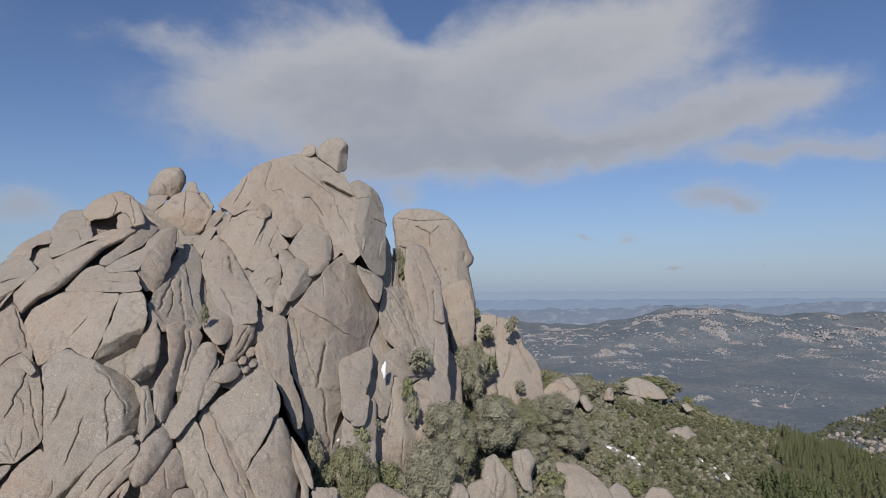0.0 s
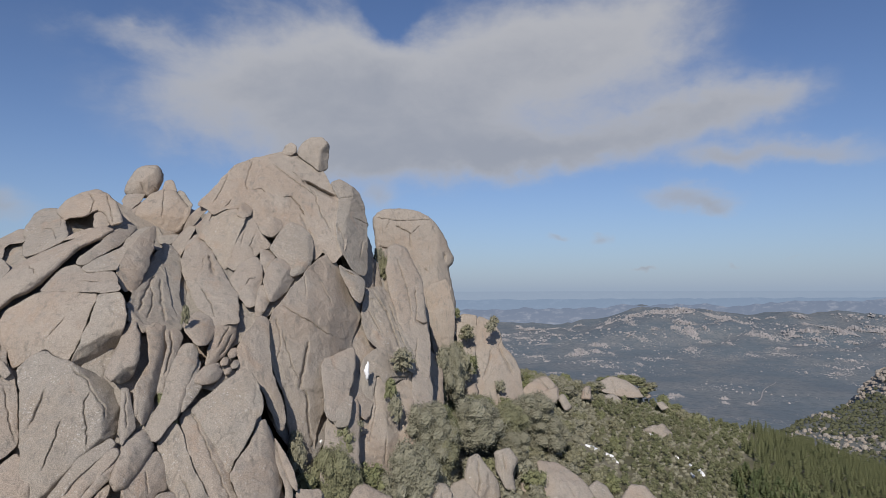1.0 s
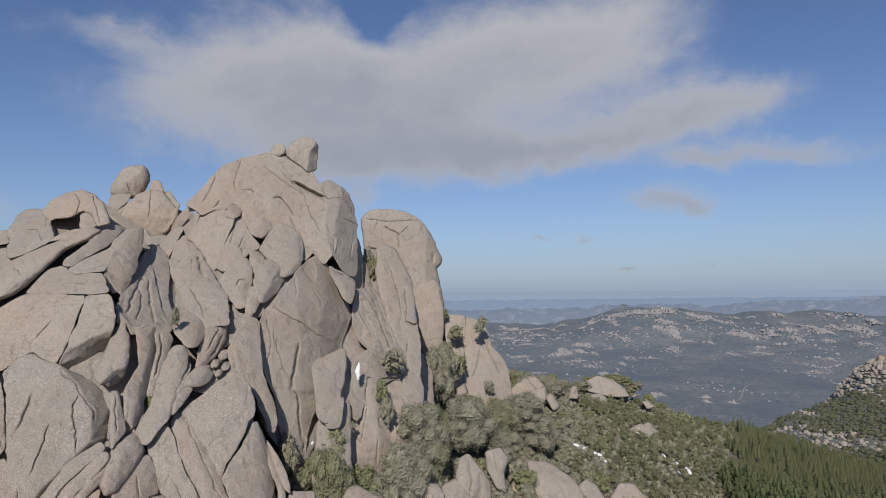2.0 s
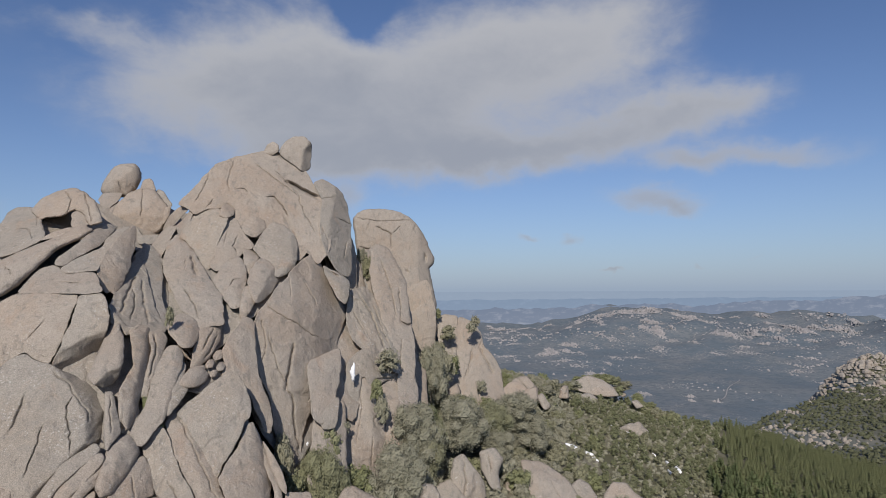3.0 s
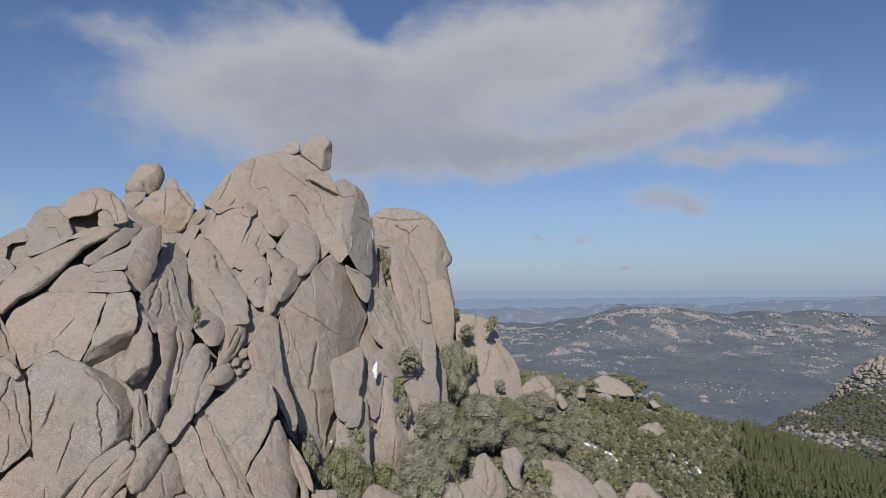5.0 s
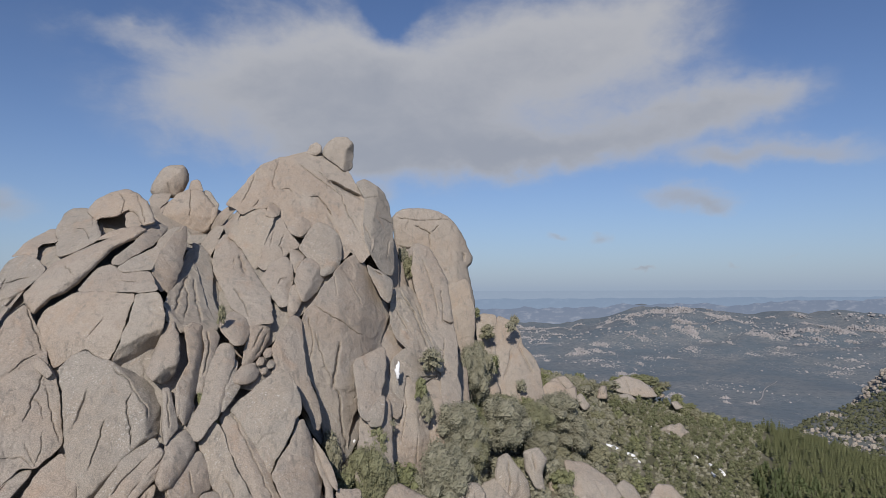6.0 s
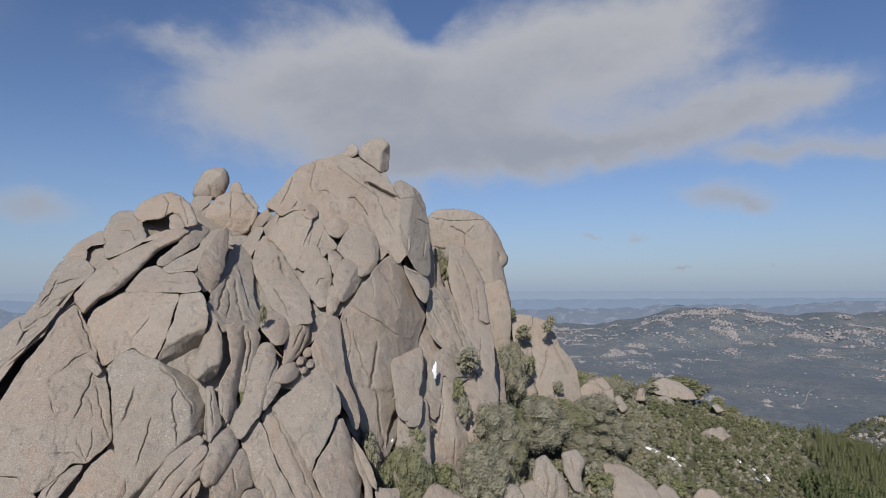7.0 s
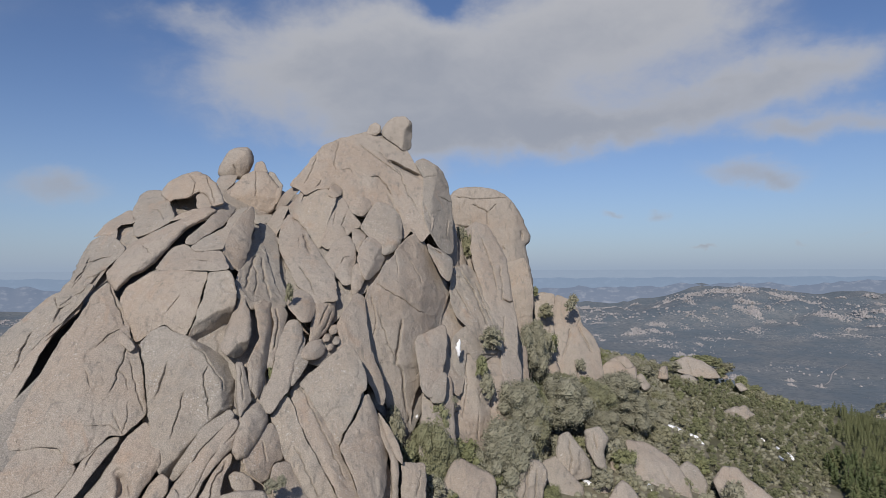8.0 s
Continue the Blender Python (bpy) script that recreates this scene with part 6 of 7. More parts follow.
loose_boulder("boulder", pose(69.7, 226.0, 60.3, -22, 0, 0), [(-3.2, 2.4), (-0.3, 3.0), (3.6, 0.4), (3.2, -2.3), (-2.7, -2.4)], 117, wear=0.6, bulge=0.48, back=5, rough=1.6, fine=0.55)
loose_boulder("boulder", pose(54.2, 205.0, 67.1, -22, 0, 0), [(-2.1, -1.9), (-1.2, 1.2), (-0.0, 2.4), (1.6, 2.3), (1.4, -1.9)], 123, wear=0.6, bulge=0.40, back=4, rough=1.5, fine=0.50)
loose_boulder("boulder", pose(73.3, 190.0, 57.7, -22, 0, 0), [(-3.1, -1.1), (-2.2, 1.6), (0.5, 2.7), (3.0, -0.7), (2.2, -2.3)], 124, wear=0.6, bulge=0.40, back=4, rough=1.6, fine=0.46)
loose_boulder("boulder", pose(-14.8, 92.0, 69.7, -22, 0, 0), [(-1.9, 2.4), (1.4, 2.6), (1.7, -2.1), (-1.1, -2.9)], 133, wear=0.6, bulge=0.28, back=4, fine=0.26)
loose_boulder("boulder", pose(12.4, 150.0, 76.6, -22, 0, 0), [(-1.2, 1.0), (0.9, 2.4), (1.7, 0.4), (0.7, -1.9), (-2.0, -1.4)], 138, wear=0.6, bulge=0.48, back=3, fine=0.43)
loose_boulder("boulder", pose(43.5, 158.0, 60.0, -22, 0, 0), [(-3.7, 0.9), (-0.3, 0.7), (3.8, -0.1), (3.0, -0.9), (-2.4, -0.4)], 139, wear=0.6, bulge=0.32, back=3, fine=0.38)
loose_boulder("boulder", pose(46.3, 150.0, 58.7, -22, 0, 0), [(-1.3, 0.7), (1.0, 1.2), (1.3, -0.8), (-1.1, -1.1)], 140, wear=0.6, bulge=0.32, back=3, fine=0.43)

# ---- plants ----


def leafy(rnd, lobes, per_area, leaf, droop=0.0):
    """Clumps of small leaves over a set of lobes (x, y, z, radius, flattening)."""
    verts, faces = [], []
    for x, y, z, r, f in lobes:
        # a ragged inner body keeps the crown dense
        o = len(verts)
        n = 8 if leaf < 0.2 else 6
        lats = (-1.0, -0.45, 0.15, 0.75, 1.25) if leaf < 0.2 else (-0.8, 0.1, 0.95)
        for lat in lats:
            for i in range(n):
                s = (i + lat) * 2 * math.pi / n
                q = r * 0.9 * rnd.uniform(0.78, 1.12)
                verts.append((x + q * math.cos(lat) * math.cos(s), y + q * math.cos(lat) * math.sin(s), z + q * f * math.sin(lat)))
        for l in range(len(lats) - 1):
            for i in range(n):
                k = (i + 1) % n
                faces.append((o + l * n + i, o + l * n + k, o + l * n + n + k, o + l * n + n + i))
        faces.append(tuple(o + (len(lats) - 1) * n + i for i in range(n)))
        for _ in range(int(per_area * r * r)):
            d = Vector((rnd.gauss(0, 1), rnd.gauss(0, 1), rnd.gauss(0.25, 1))).normalized()
            q = r * rnd.uniform(0.85, 1.2) * (1 + 0.22 * math.sin(5 * d.x + 4 * d.z + x * 3) * math.sin(4 * d.y + y * 3))
            p = Vector((x + d.x * q, y + d.y * q, z + d.z * q * f))
            face = (d + Vector((rnd.gauss(0, .5), rnd.gauss(0, .5), rnd.gauss(0.25, .5)))).normalized()
            up = face.cross(Vector((rnd.gauss(0, 1), rnd.gauss(0, 1), rnd.gauss(0, 1)))).normalized()
            side = face.cross(up)
            a = leaf * rnd.uniform(0.5, 1.4)
            o = len(verts)
            verts += [tuple(p - side * a * 0.5 - up * a * .3), tuple(p + side * a * 0.5 - up * a * 0.2), tuple(p + up * a * 0.8 + d * a * .2)]
            faces.append((o, o + 1, o + 2))
    return verts, faces


def stem_mesh(rnd, tall, thick, limbs):
    """A tapered, slightly bent trunk with limbs up into the crown."""
    verts, faces = [], []

    def tube(points, r0, r1):
        o = len(verts)
        for j, p in enumerate(points):
            r = r0 + (r1 - r0) * j / (len(points) - 1)
            for i in range(6):
                s = i * math.pi / 3
                verts.append((p[0] + r * math.cos(s), p[1] + r * math.sin(s), p[2]))
        for j in range(len(points) - 1):
            for i in range(6):
                k = (i + 1) % 6
                faces.append((o + j * 6 + i, o + j * 6 + k, o + j * 6 + 6 + k, o + j * 6 + 6 + i))

    bend = rnd.uniform(-.1, .1) * tall
    tube([(bend * t * t, bend * 0.5 * t, -0.5 + (tall * 0.75 + .5) * t) for t in (0, .3, .6, 1)], thick, thick * 0.4)
    for _ in range(limbs):
        s, z0 = rnd.uniform(0, 6.28), tall * rnd.uniform(0.15, 0.5)
        l = tall * rnd.uniform(0.25, 0.4)
        tube([(0, 0, z0), (l * .5 * math.cos(s), l * .5 * math.sin(s), z0 + l * .45), (l * math.cos(s), l * math.sin(s), z0 + l)], thick * .5, thick * .15)
    return verts, faces


def crown_lobes(rnd, tall, wide, count, low=0.25):
    lobes = [(0, 0, tall * 0.55, wide * 0.36, 1.1)]
    for i in range(count):
        s = i * 2.4 + rnd.uniform(-.4, .4)
        t = (i + 0.5) / count
        z = tall * (low + (0.95 - low) * t)
        reach = wide * 0.5 * math.sqrt(max(0.05, 1 - ((z / tall - 0.45) / 0.6) ** 2)) * rnd.uniform(0.4, 1.0)
        r = wide * rnd.uniform(0.10, 0.21)
        lobes.append((reach * math.cos(s), reach * math.sin(s), z - r * 0.3, r, rnd.uniform(0.75, 1.0)))
    return lobes


def plant(name, label, category, tall, wide, mat, seed, count, per_area, leaf, low=0.25, limbs=4):
    """One plant with its trunk and crown, kept at the origin's side until it is copied into place."""
    rnd = random.Random(seed)
    root = tagged(new(name), label, category)
    v, f = stem_mesh(rnd, tall, 0.03 * tall, limbs)
    mesh_object("trunk", v, f, BARK, root)
    v, f = leafy(rnd, crown_lobes(rnd, tall, wide, count, low), per_area, leaf)
    mesh_object("crown", v, f, mat, root, smooth=False)
    return root


def pine_parts(rnd, tall, wide, arms_low=7, gap=0.095):
    verts, faces = [], []
    z = tall * 0.12
    while z < tall * 0.97:
        t = z / tall
        reach = wide * 0.5 * (1.04 - t) ** 0.8 * rnd.uniform(0.85, 1.1)
        arms = arms_low if t < 0.75 else 5
        for i in range(arms):
            s = 2 * math.pi * (i + rnd.uniform(-.3, .3)) / arms + z * 3
            l = reach * rnd.uniform(0.7, 1.15)
            c, q = math.cos(s), math.sin(s)
            w = 0.16 * l + 0.14
            rise = rnd.uniform(0.1, 0.45) * l
            for part, (a0, a1) in enumerate(((0.05, 0.6), (0.4, 1.0))):
                o = len(verts)
                ww = w * (1.1 - 0.3 * part)
                b = rise * a0 - 0.05 * part
                verts += [(c * l * a0 - q * ww, q * l * a0 + c * ww, z + b - .12), (c * l * a0 + q * ww, q * l * a0 - c * ww, z + b - .12),
                          (c * l * a1 + q * ww * .5, q * l * a1 - c * ww * .5, z + rise * a1), (c * l * a1 - q * ww * .5, q * l * a1 + c * ww * .5, z + rise * a1),
                          (c * l * a1 * 1.04, q * l * a1 * 1.04, z + rise * a1 + .25), (c * l * a0, q * l * a0, z + b + .24)]
                faces += [(o, o + 1, o + 2, o + 3), (o + 5, o + 4, o + 3, o), (o + 5, o + 1, o + 2, o + 4)]
        z += tall * gap * rnd.uniform(0.85, 1.15)
    o = len(verts)
    verts += [(-.08, 0, tall * .9), (.08, 0, tall * .9), (0, 0, tall * 1.04), (0, .08, tall * .9)]
    faces += [(o, o + 1, o + 2), (o + 1, o + 3, o + 2), (o + 3, o, o + 2)]
    return verts, faces


def pine(seed, tall, wide):
    rnd = random.Random(seed)
    root = tagged(new("pine_tree"), "young green conical pine in a dense plantation", "tree", group="pine plantation")
    v, f = stem_mesh(rnd, tall * 1.2, 0.02 * tall, 0)
    mesh_object("trunk", v, f, BARK, root)
    v, f = pine_parts(rnd, tall, wide)
    mesh_object("crown", v, f, PINE, root, smooth=False)
    return root


class Kind:
    """A few grown forms of one plant; each is used in place first, then copied."""

    def __init__(self, makers):
        self.makers, self.made, self.count = makers, [], 0

    def put(self, x, y, z, turn, scale, tall=1.0):
        i = self.count % len(self.makers)
        self.count += 1
        m = Matrix.Translation((x, y, z)) @ Matrix.Rotation(turn, 4, "Z") @ Matrix.Diagonal((scale, scale, scale * tall, 1))
        if len(self.made) <= i:
            ob = self.makers[i]()
            self.made.append(ob)
        else:
            ob = copy_thing(self.made[i], Matrix())
        ob.matrix_basis = m
        return ob


OAK_LABEL = "rounded evergreen holm oak with dense olive-green leaves"
HEATH_LABEL = "grey-green leafless-looking heath bush on rocky slope"
JUNIPER_LABEL = "upright olive-green juniper shrub on the sunny slope"
big_oaks = Kind([lambda i=i: plant("holm_oak", OAK_LABEL, "tree", 5, 5.2, OAK, 110 + i, 34, 800, 0.125, 0.1) for i in range(3)])
big_heaths = Kind([lambda i=i: plant("heath_bush", HEATH_LABEL, "bush", 4, 4.8, HEATH, 210 + i, 32, 850, 0.115, 0.08) for i in range(3)])
oaks = Kind([lambda i=i: plant("holm_oak", OAK_LABEL, "tree", 5, 5.2, OAK, 100 + i, 16, 55, 0.36, 0.12) for i in range(4)])
heaths = Kind([lambda i=i: plant("heath_bush", HEATH_LABEL, "bush", 4, 4.8, HEATH, 200 + i, 14, 58, 0.34, 0.1) for i in range(3)])
junipers = Kind([lambda i=i: plant("juniper_shrub", JUNIPER_LABEL, "shrub", 3, 2.3, JUNIPER, 300 + i, 8, 150, 0.24, 0.1) for i in range(4)])
pines = Kind([lambda i=i: pine(400 + i, 5, 3.0 + 0.25 * i) for i in range(5)])


def spread(rnd, count, area, gap, keep):
    """Random places at least gap apart, within area (x0, x1, y0, y1), where keep(x, y) holds."""
    cells, got = {}, []
    for _ in range(count * 30):
        if len(got) >= count:
            break
        x, y = rnd.uniform(area[0], area[1]), rnd.uniform(area[2], area[3])
        if not keep(x, y):
            continue
        cx, cy = int(x // gap), int(y // gap)
        near = [p for i in (-1, 0, 1) for j in (-1, 0, 1) for p in cells.get((cx + i, cy + j), ())]
        if any((p[0] - x) ** 2 + (p[1] - y) ** 2 < gap * gap for p in near):
            continue
        cells.setdefault((cx, cy), []).append((x, y))
        got.append((x, y))
    return got


def slope_keep(x, y):
    for cx, cy, cr in CLEARINGS:
        away, off = (cy - y), x - cx * y / cy
        if abs(off) < cr and -3 < away < 9:
            return False
    return y < back_edge(x) + 14 and x < 0.57 * y - 10 and x > (-26 if y < 97 else -14 + 0.28 * (y - 95))


def cushion_keep(x, y):
    return y < back_edge(x) + 14 and x < 0.57 * y - 10 and x > (-26 if y < 97 else -14 + 0.28 * (y - 95))


def plant_slope():
    rnd = random.Random(77)
    spots = spread(rnd, 900, (-24, 150, 84, 300), 2.5, slope_keep)
    spots.sort(key=lambda p: math.hypot(*p))
    used = 0
    verts, faces = [], []
    for x, y in spots:
        z = ground_height(x, y) - 0.3
        shady = step(55, 0, x - 0.25 * (y - 110)) + rnd.uniform(-.25, .25)
        if shady > 0.62:
            (oaks if rnd.random() < 0.4 else heaths).put(x, y, z, rnd.uniform(0, 6.3), rnd.uniform(0.6, 1.0))
        elif shady > 0.35:
            rnd.choice((oaks, heaths, heaths)).put(x, y, z, rnd.uniform(0, 6.3), rnd.uniform(0.45, 0.75))
        elif used < 290:
            used += 1
            junipers.put(x, y, z, rnd.uniform(0, 6.3), rnd.uniform(0.7, 1.2))
        else:
            k = rnd.uniform(0.7, 1.2)
            v, f = leafy(rnd, [(x + a * k, y + b * k, z + h * k, r * k, 1.0) for a, b, h, r in ((0, 0, 1.0, .9), (.5, .3, 1.5, .6), (-.4, .3, 1.9, .55), (.1, -.4, 2.3, .5))], 40, 0.34)
            o = len(verts)
            verts += v
            faces += [tuple(o + i for i in t) for t in f]
    if verts:
        tagged(mesh_object("slope_scrub", verts, faces, JUNIPER, smooth=False), "upright olive-green shrubs over the far part of the slope", "scrub", kind="stuff")
    # low cushions between the shrubs
    verts, faces = [], []
    for x, y in spread(rnd, 3600, (-26, 150, 82, 300), 1.0, cushion_keep):
        r = rnd.uniform(0.45, 0.95)
        v, f = leafy(rnd, [(x, y, ground_height(x, y) + r * 0.25, r, 0.8)], 16, 0.28)
        o = len(verts)
        verts += v
        faces += [tuple(o + i for i in t) for t in f]
    tagged(mesh_object("undergrowth", verts, faces, HEATH, smooth=False), "low grey-green heath cushions covering the slope", "scrub", kind="stuff")


plant_slope()


def plantation_keep(x, y):
    return x > 0.57 * y - 8 + 3 * math.sin(y * 0.15) and x < 0.85 * y + 45 and y < back_edge(x) + 20


def plant_pines():
    rnd = random.Random(78)
    spots = spread(rnd, 2300, (55, 330, 115, 335), 2.15, plantation_keep)
    spots.sort(key=lambda p: math.hypot(*p))
    for x, y in spots[:300]:
        pines.put(x, y, ground_height(x, y) - 0.3, rnd.uniform(0, 6.3), rnd.uniform(0.75, 1.2))
    verts, faces = [], []
    for x, y in spots[300:2000]:
        v, f = pine_parts(rnd, 5 * rnd.uniform(0.75, 1.2), 2.3, 5, 0.12)
        o, z = len(verts), ground_height(x, y) - 0.3
        verts += [(x + p[0], y + p[1], z + p[2]) for p in v]
        faces += [tuple(o + i for i in t) for t in f]
    tagged(mesh_object("pine_forest", verts, faces, PINE, smooth=False), "dense green young pine plantation in the hollow", "forest", kind="stuff")


plant_pines()


def far_scrub():
    """Scrub and outcrops on the far shoulder beyond the plantation."""
    rnd = random.Random(79)
    spots = spread(rnd, 7000, (120, 760, 250, 900), 2.7,
                   lambda x, y: not plantation_keep(x, y) and x > 0.42 * y and x < 0.95 * y + 60 and y > 270 and ground_height(x, y) > -40)
    verts, faces = [], []
    stones = []
    for x, y in spots:
        z = ground_height(x, y)
        bare = noise.fractal((x / 45, y / 45, 2.2), 0.9, 2, 3) + 1.4 * bell(x, y, 475, 590, 85) + 0.12
        if bare > 0.28:
            q = (0.4 + 1.5 * rnd.random() ** 2) * (1 + 1.2 * bell(x, y, 475, 590, 80))
            stones.append((x, y, z, q, q * rnd.uniform(.6, 1.3)))
            if rnd.random() < 0.6:
                continue
        r = 0.7 + 1.7 * rnd.random() ** 2
        v, f = leafy(rnd, [(x, y, z + r * .35, r, rnd.uniform(.6, 1.0))], 3, 0.8)
        o = len(verts)
        verts += v
        faces += [tuple(o + i for i in t) for t in f]
    tagged(mesh_object("hillside_scrub", verts, faces, SCRUB, smooth=False), "dark evergreen scrub over the neighbouring hillside", "scrub", kind="stuff")
    scatter_mesh("hillside_outcrops", "pale granite outcrops between scrub on the hillside", "rocks", GRANITE_GREY, stones, 6, 7)


far_scrub()


def valley_trail():
    """A pale dirt track winding over the valley floor."""
    verts, faces = [], []
    n = 40
    for i in range(n + 1):
        t = i / n
        r, s = 2010 + 420 * t, radians(28.1 + 1.5 * t + 0.12 * math.sin(t * 9))
        for off in (-2.2, 2.2):
            x, y = r * math.sin(s) + off, r * math.cos(s)
            verts.append((x, y, ground_height(x, y) + 2.0))
    for i in range(n):
        faces.append((2 * i, 2 * i + 1, 2 * i + 3, 2 * i + 2))
    tagged(mesh_object("track", verts, faces, OUTCROP), "pale dirt track across the valley heath", "track", kind="structure")


valley_trail()

# ---- plants on ledges and at the foot of the rocks ----
big_oaks.put(-13.1, 100.0, 64.9, 0.0, 1.35, 1.70)
oaks.put(-12.1, 103.0, 73.5, 1.7, 0.76, 1.48)
big_heaths.put(-1.2, 106.0, 65.6, 3.4, 1.81, 1.30)
big_oaks.put(3.8, 114.0, 68.1, 5.1, 1.45, 1.36)
big_heaths.put(1.9, 113.0, 72.4, 0.5, 1.68, 1.22)
big_oaks.put(3.2, 116.0, 73.7, 2.2, 1.40, 0.91)
big_heaths.put(11.2, 122.0, 71.8, 3.9, 2.04, 1.02)
big_oaks.put(13.0, 135.0, 72.4, 5.6, 1.62, 0.68)
big_heaths.put(6.3, 140.0, 78.0, 1.0, 1.44, 1.78)
oaks.put(6.6, 150.0, 81.1, 2.7, 0.88, 1.40)
heaths.put(9.9, 150.0, 79.0, 4.4, 1.19, 1.56)
big_oaks.put(17.7, 128.0, 71.0, 6.1, 1.53, 0.91)
big_heaths.put(24.8, 140.0, 70.6, 1.6, 2.07, 0.84)
heaths.put(19.7, 123.0, 63.8, 3.3, 0.97, 1.17)
big_heaths.put(18.5, 124.0, 68.2, 5.0, 1.38, 0.92)
big_heaths.put(28.5, 140.0, 66.3, 0.4, 1.81, 0.87)
big_oaks.put(11.9, 140.0, 72.7, 2.1, 1.44, 0.71)
heaths.put(-18.7, 100.0, 72.9, 3.8, 0.64, 1.94)
heaths.put(-19.4, 102.0, 74.7, 5.5, 0.49, 2.16)
heaths.put(-3.5, 131.0, 93.6, 0.9, 0.94, 1.01)
heaths.put(-6.3, 135.0, 97.1, 2.6, 0.76, 1.11)
oaks.put(-7.6, 139.0, 103.4, 4.3, 0.58, 1.81)
heaths.put(-9.2, 141.0, 107.2, 6.0, 0.50, 1.77)
heaths.put(-2.7, 117.0, 86.4, 1.4, 0.93, 1.04)
oaks.put(-4.9, 112.0, 82.0, 3.1, 0.46, 1.60)
heaths.put(-3.9, 110.0, 78.8, 4.8, 0.56, 1.82)
heaths.put(-9.9, 106.0, 77.7, 0.2, 0.37, 1.30)
oaks.put(-33.0, 87.0, 81.2, 1.9, 0.36, 1.60)
heaths.put(-33.8, 87.0, 82.1, 3.6, 0.28, 1.30)
oaks.put(-34.8, 88.0, 84.6, 5.3, 0.24, 2.20)
oaks.put(-34.5, 95.0, 96.1, 0.8, 0.26, 2.20)
oaks.put(12.1, 163.0, 88.1, 2.5, 0.84, 0.96)
oaks.put(9.6, 160.0, 84.1, 4.2, 0.70, 1.12)
oaks.put(12.4, 158.0, 80.4, 5.9, 1.04, 0.87)
heaths.put(19.3, 163.0, 91.4, 1.3, 0.57, 1.30)
heaths.put(18.2, 162.0, 90.1, 3.0, 0.51, 1.30)
oaks.put(9.7, 168.0, 93.5, 4.7, 0.44, 1.25)
heaths.put(20.4, 159.0, 75.4, 0.1, 0.60, 1.19)
oaks.put(8.5, 157.0, 78.7, 1.8, 0.81, 1.12)
heaths.put(16.0, 111.0, 63.2, 3.5, 0.82, 0.92)
big_oaks.put(6.2, 106.0, 60.3, 5.2, 0.91, 0.98)
heaths.put(41.2, 118.0, 57.4, 0.6, 0.91, 1.30)
heaths.put(-30.5, 75.0, 74.3, 2.3, 0.36, 1.08)
heaths.put(-29.3, 75.0, 75.0, 4.0, 0.27, 1.30)
oaks.put(33.6, 121.0, 59.2, 5.7, 0.43, 1.12)
oaks.put(-9.5, 94.0, 65.4, 1.1, 0.41, 1.12)
oaks.put(-18.0, 88.0, 66.8, 2.8, 0.52, 1.12)
oaks.put(79.0, 242.0, 64.3, 4.5, 1.48, 0.50)
oaks.put(83.6, 242.0, 63.6, 6.2, 1.48, 0.50)
oaks.put(87.6, 240.0, 61.7, 1.7, 1.22, 0.57)
heaths.put(61.4, 222.0, 65.2, 3.4, 1.64, 0.50)
oaks.put(89.7, 228.0, 54.1, 5.1, 1.35, 0.79)
oaks.put(93.6, 226.0, 51.9, 0.5, 1.34, 0.91)
oaks.put(98.4, 224.0, 50.5, 2.2, 1.51, 0.80)
heaths.put(46.8, 200.0, 67.2, 3.9, 1.48, 0.50)
heaths.put(40.4, 195.0, 69.0, 5.6, 1.08, 0.57)
oaks.put(77.7, 243.0, 64.4, 1.0, 1.24, 0.50)
oaks.put(81.5, 243.0, 63.9, 2.7, 1.24, 0.57)
oaks.put(73.8, 244.0, 64.3, 4.4, 1.00, 0.62)
oaks.put(71.0, 246.0, 63.5, 6.1, 1.01, 0.62)
oaks.put(84.0, 236.0, 60.3, 1.5, 0.72, 1.06)
oaks.put(89.0, 230.0, 58.0, 3.2, 0.94, 0.88)
oaks.put(93.2, 228.0, 56.4, 4.9, 0.93, 0.62)
oaks.put(98.3, 224.0, 52.5, 0.3, 0.98, 0.65)
oaks.put(51.3, 210.0, 67.2, 2.0, 0.93, 0.57)
oaks.put(59.4, 220.0, 65.5, 3.7, 0.90, 0.62)


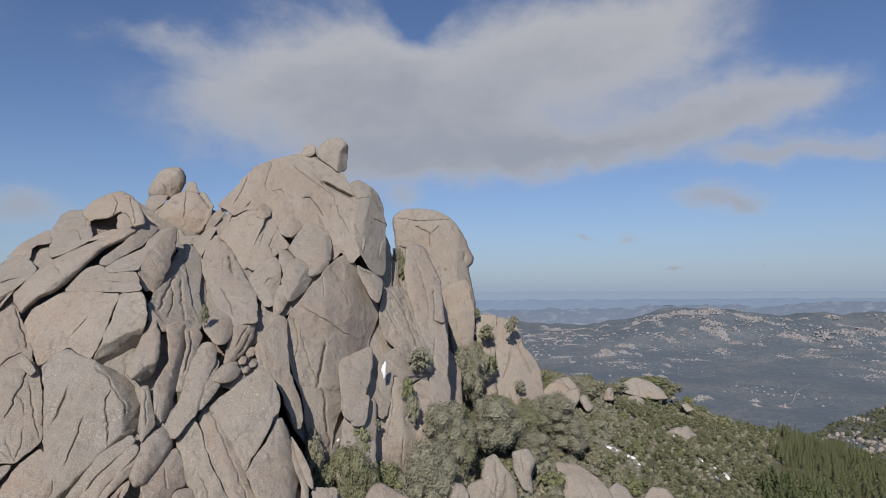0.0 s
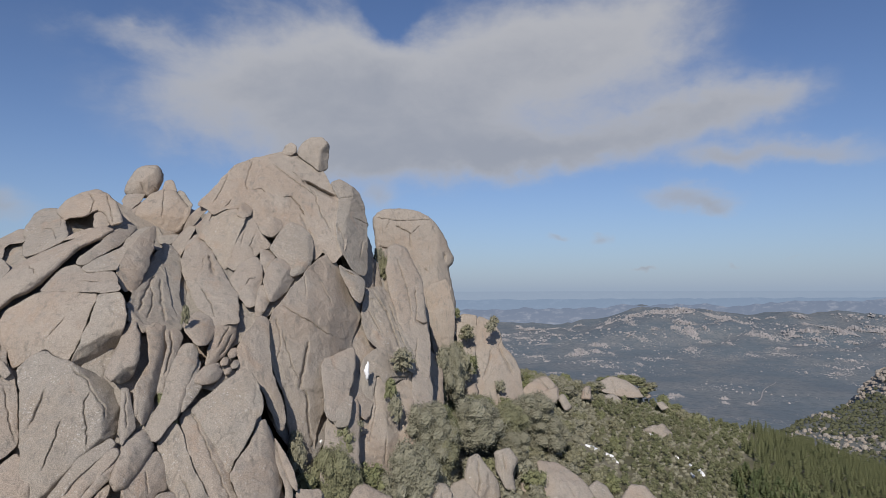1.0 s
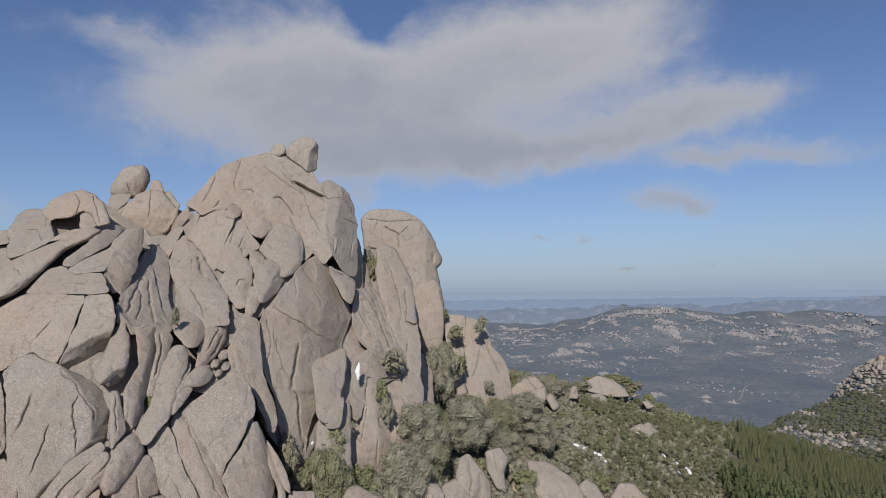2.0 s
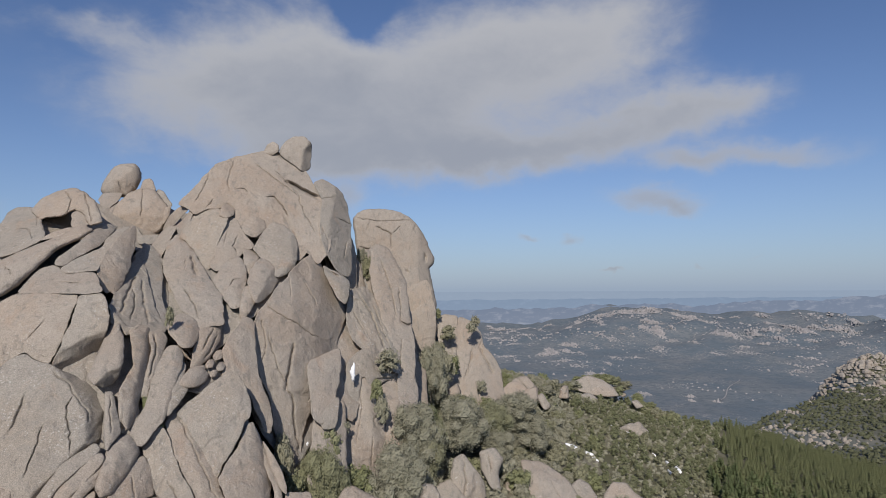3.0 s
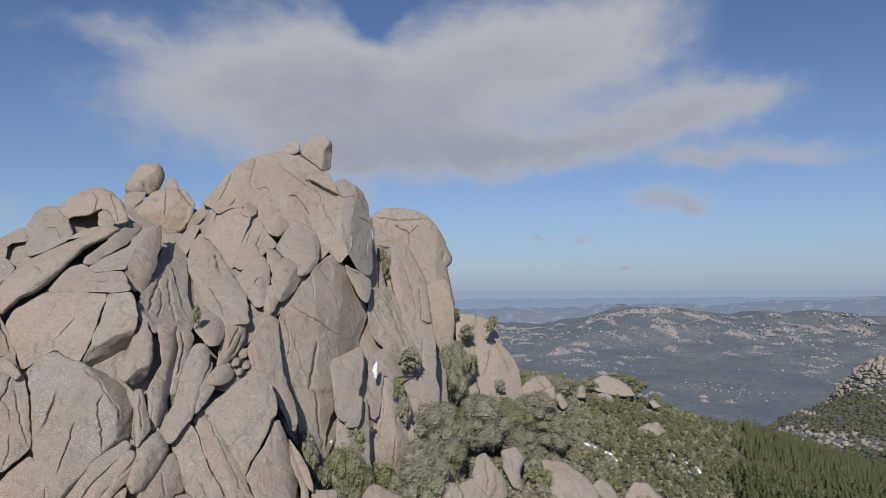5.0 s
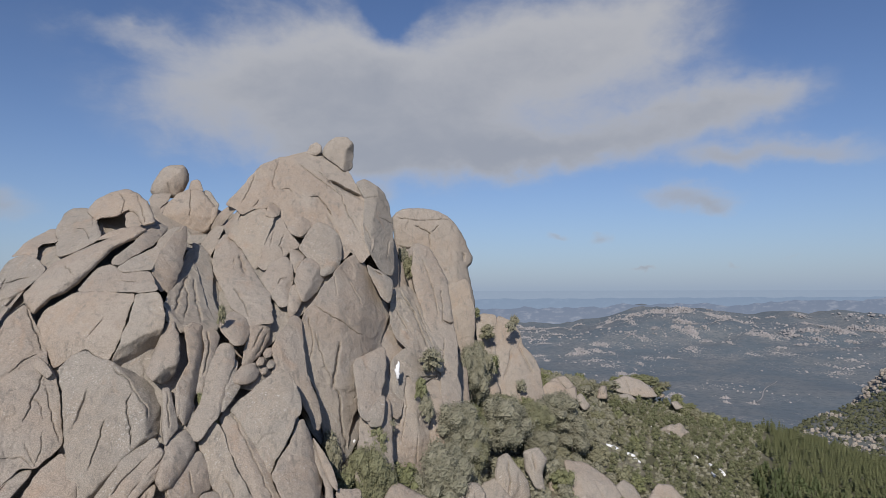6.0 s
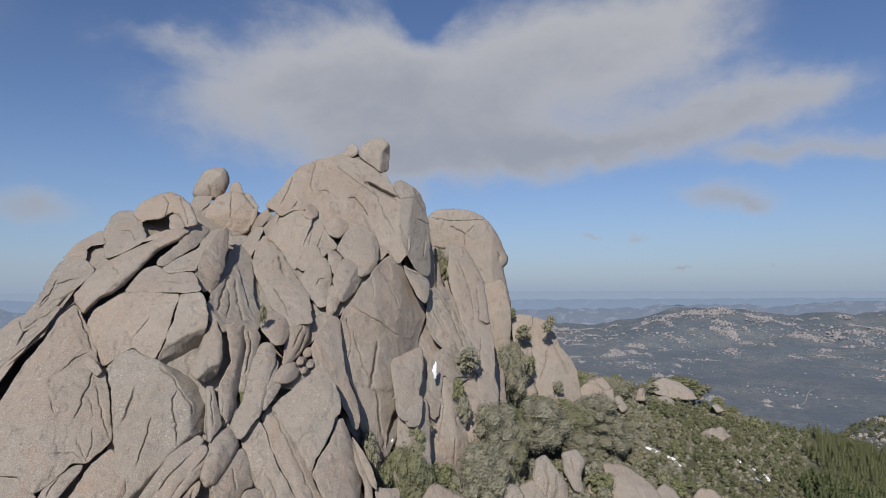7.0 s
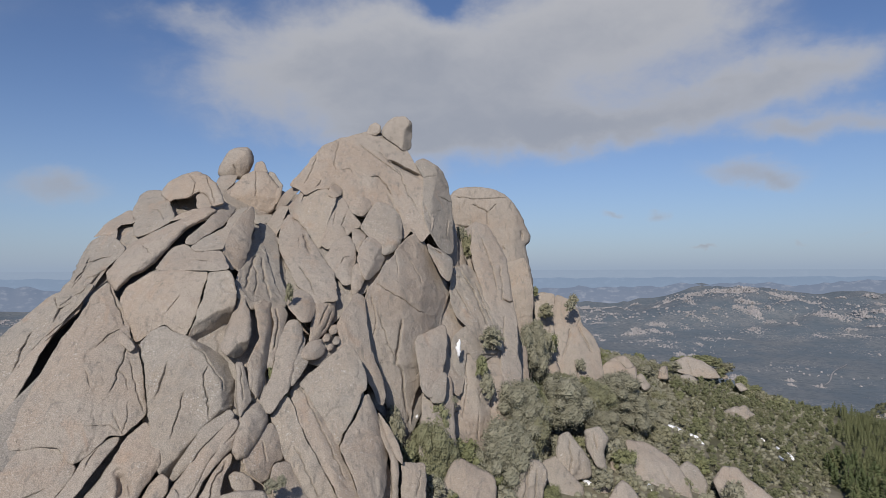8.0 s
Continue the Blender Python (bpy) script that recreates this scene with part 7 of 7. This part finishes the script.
def snow_patch(x, y, z, wide, deep, seed, steep=False):
    """A shallow mound of old snow with a melted, lobed edge."""
    rnd = random.Random(seed)
    n = 30
    verts, faces = [], []
    for ring, (k, up) in enumerate(((1.0, -0.25), (0.93, 0.1), (0.6, 0.24))):
        for i in range(n):
            s = 2 * math.pi * i / n
            q = k * (1 + 0.8 * noise.fractal((math.cos(s) * 1.3, math.sin(s) * 1.3, seed * 3.1), 0.7, 2, 4))
            a, b = wide * q * math.cos(s), deep * q * math.sin(s)
            if steep:
                verts.append((x + a, y - up, z + b))
            else:
                gx, gy = x + a, y + b
                verts.append((gx, gy, max(z - 0.6, min(z + 0.6, ground_height(gx, gy) + 0.25)) + up))
    for r in range(2):
        for i in range(n):
            k = (i + 1) % n
            faces.append((r * n + i, r * n + k, r * n + n + k, r * n + n + i))
    faces.append(tuple(2 * n + i for i in range(n)))
    ob = mesh_object("snow_patch", verts, faces, SNOW)
    return tagged(ob, "small patch of old white snow among rocks and scrub", "snow", group="snow patches")


snow_patch(-8.9, 111.2, 86.7, 0.45, 1.20, 0, True)
snow_patch(-15.7, 104.0, 76.6, 0.23, 0.28, 1, True)
snow_patch(43.1, 157.0, ground_height(43.1, 157.0) + 0.35, 1.77, 1.16, 2)
snow_patch(46.6, 155.0, ground_height(46.6, 155.0) + 0.35, 1.02, 0.82, 3)
snow_patch(54.6, 182.0, ground_height(54.6, 182.0) + 0.35, 0.54, 1.93, 4)
snow_patch(65.9, 192.0, ground_height(65.9, 192.0) + 0.35, 0.57, 1.22, 5)
snow_patch(69.6, 190.0, ground_height(69.6, 190.0) + 0.35, 0.75, 1.61, 6)
snow_patch(77.7, 190.0, ground_height(77.7, 190.0) + 0.35, 0.50, 1.20, 7)
snow_patch(72.8, 165.0, ground_height(72.8, 165.0) + 0.35, 0.54, 1.73, 8)
snow_patch(72.2, 162.0, ground_height(72.2, 162.0) + 0.35, 0.64, 2.38, 9)
snow_patch(68.7, 158.0, ground_height(68.7, 158.0) + 0.35, 0.52, 1.66, 10)
snow_patch(71.1, 165.0, ground_height(71.1, 165.0) + 0.35, 0.43, 1.39, 11)
snow_patch(69.0, 155.0, ground_height(69.0, 155.0) + 0.35, 0.46, 1.46, 12)
snow_patch(25.7, 117.0, ground_height(25.7, 117.0) + 0.35, 0.46, 0.99, 13)
snow_patch(13.8, 113.0, ground_height(13.8, 113.0) + 0.35, 0.60, 0.72, 14)
snow_patch(15.6, 112.0, ground_height(15.6, 112.0) + 0.35, 0.52, 0.60, 15)
snow_patch(69.4, 170.0, ground_height(69.4, 170.0) + 0.35, 0.45, 1.07, 16)
snow_patch(26.2, 135.0, ground_height(26.2, 135.0) + 0.35, 0.63, 0.57, 17)
snow_patch(3.0, 123.0, 77.5, 0.22, 0.50, 18, True)
snow_patch(47.1, 152.0, ground_height(47.1, 152.0) + 0.35, 0.70, 0.96, 19)
snow_patch(17.3, 113.0, ground_height(17.3, 113.0) + 0.35, 0.38, 0.72, 20)
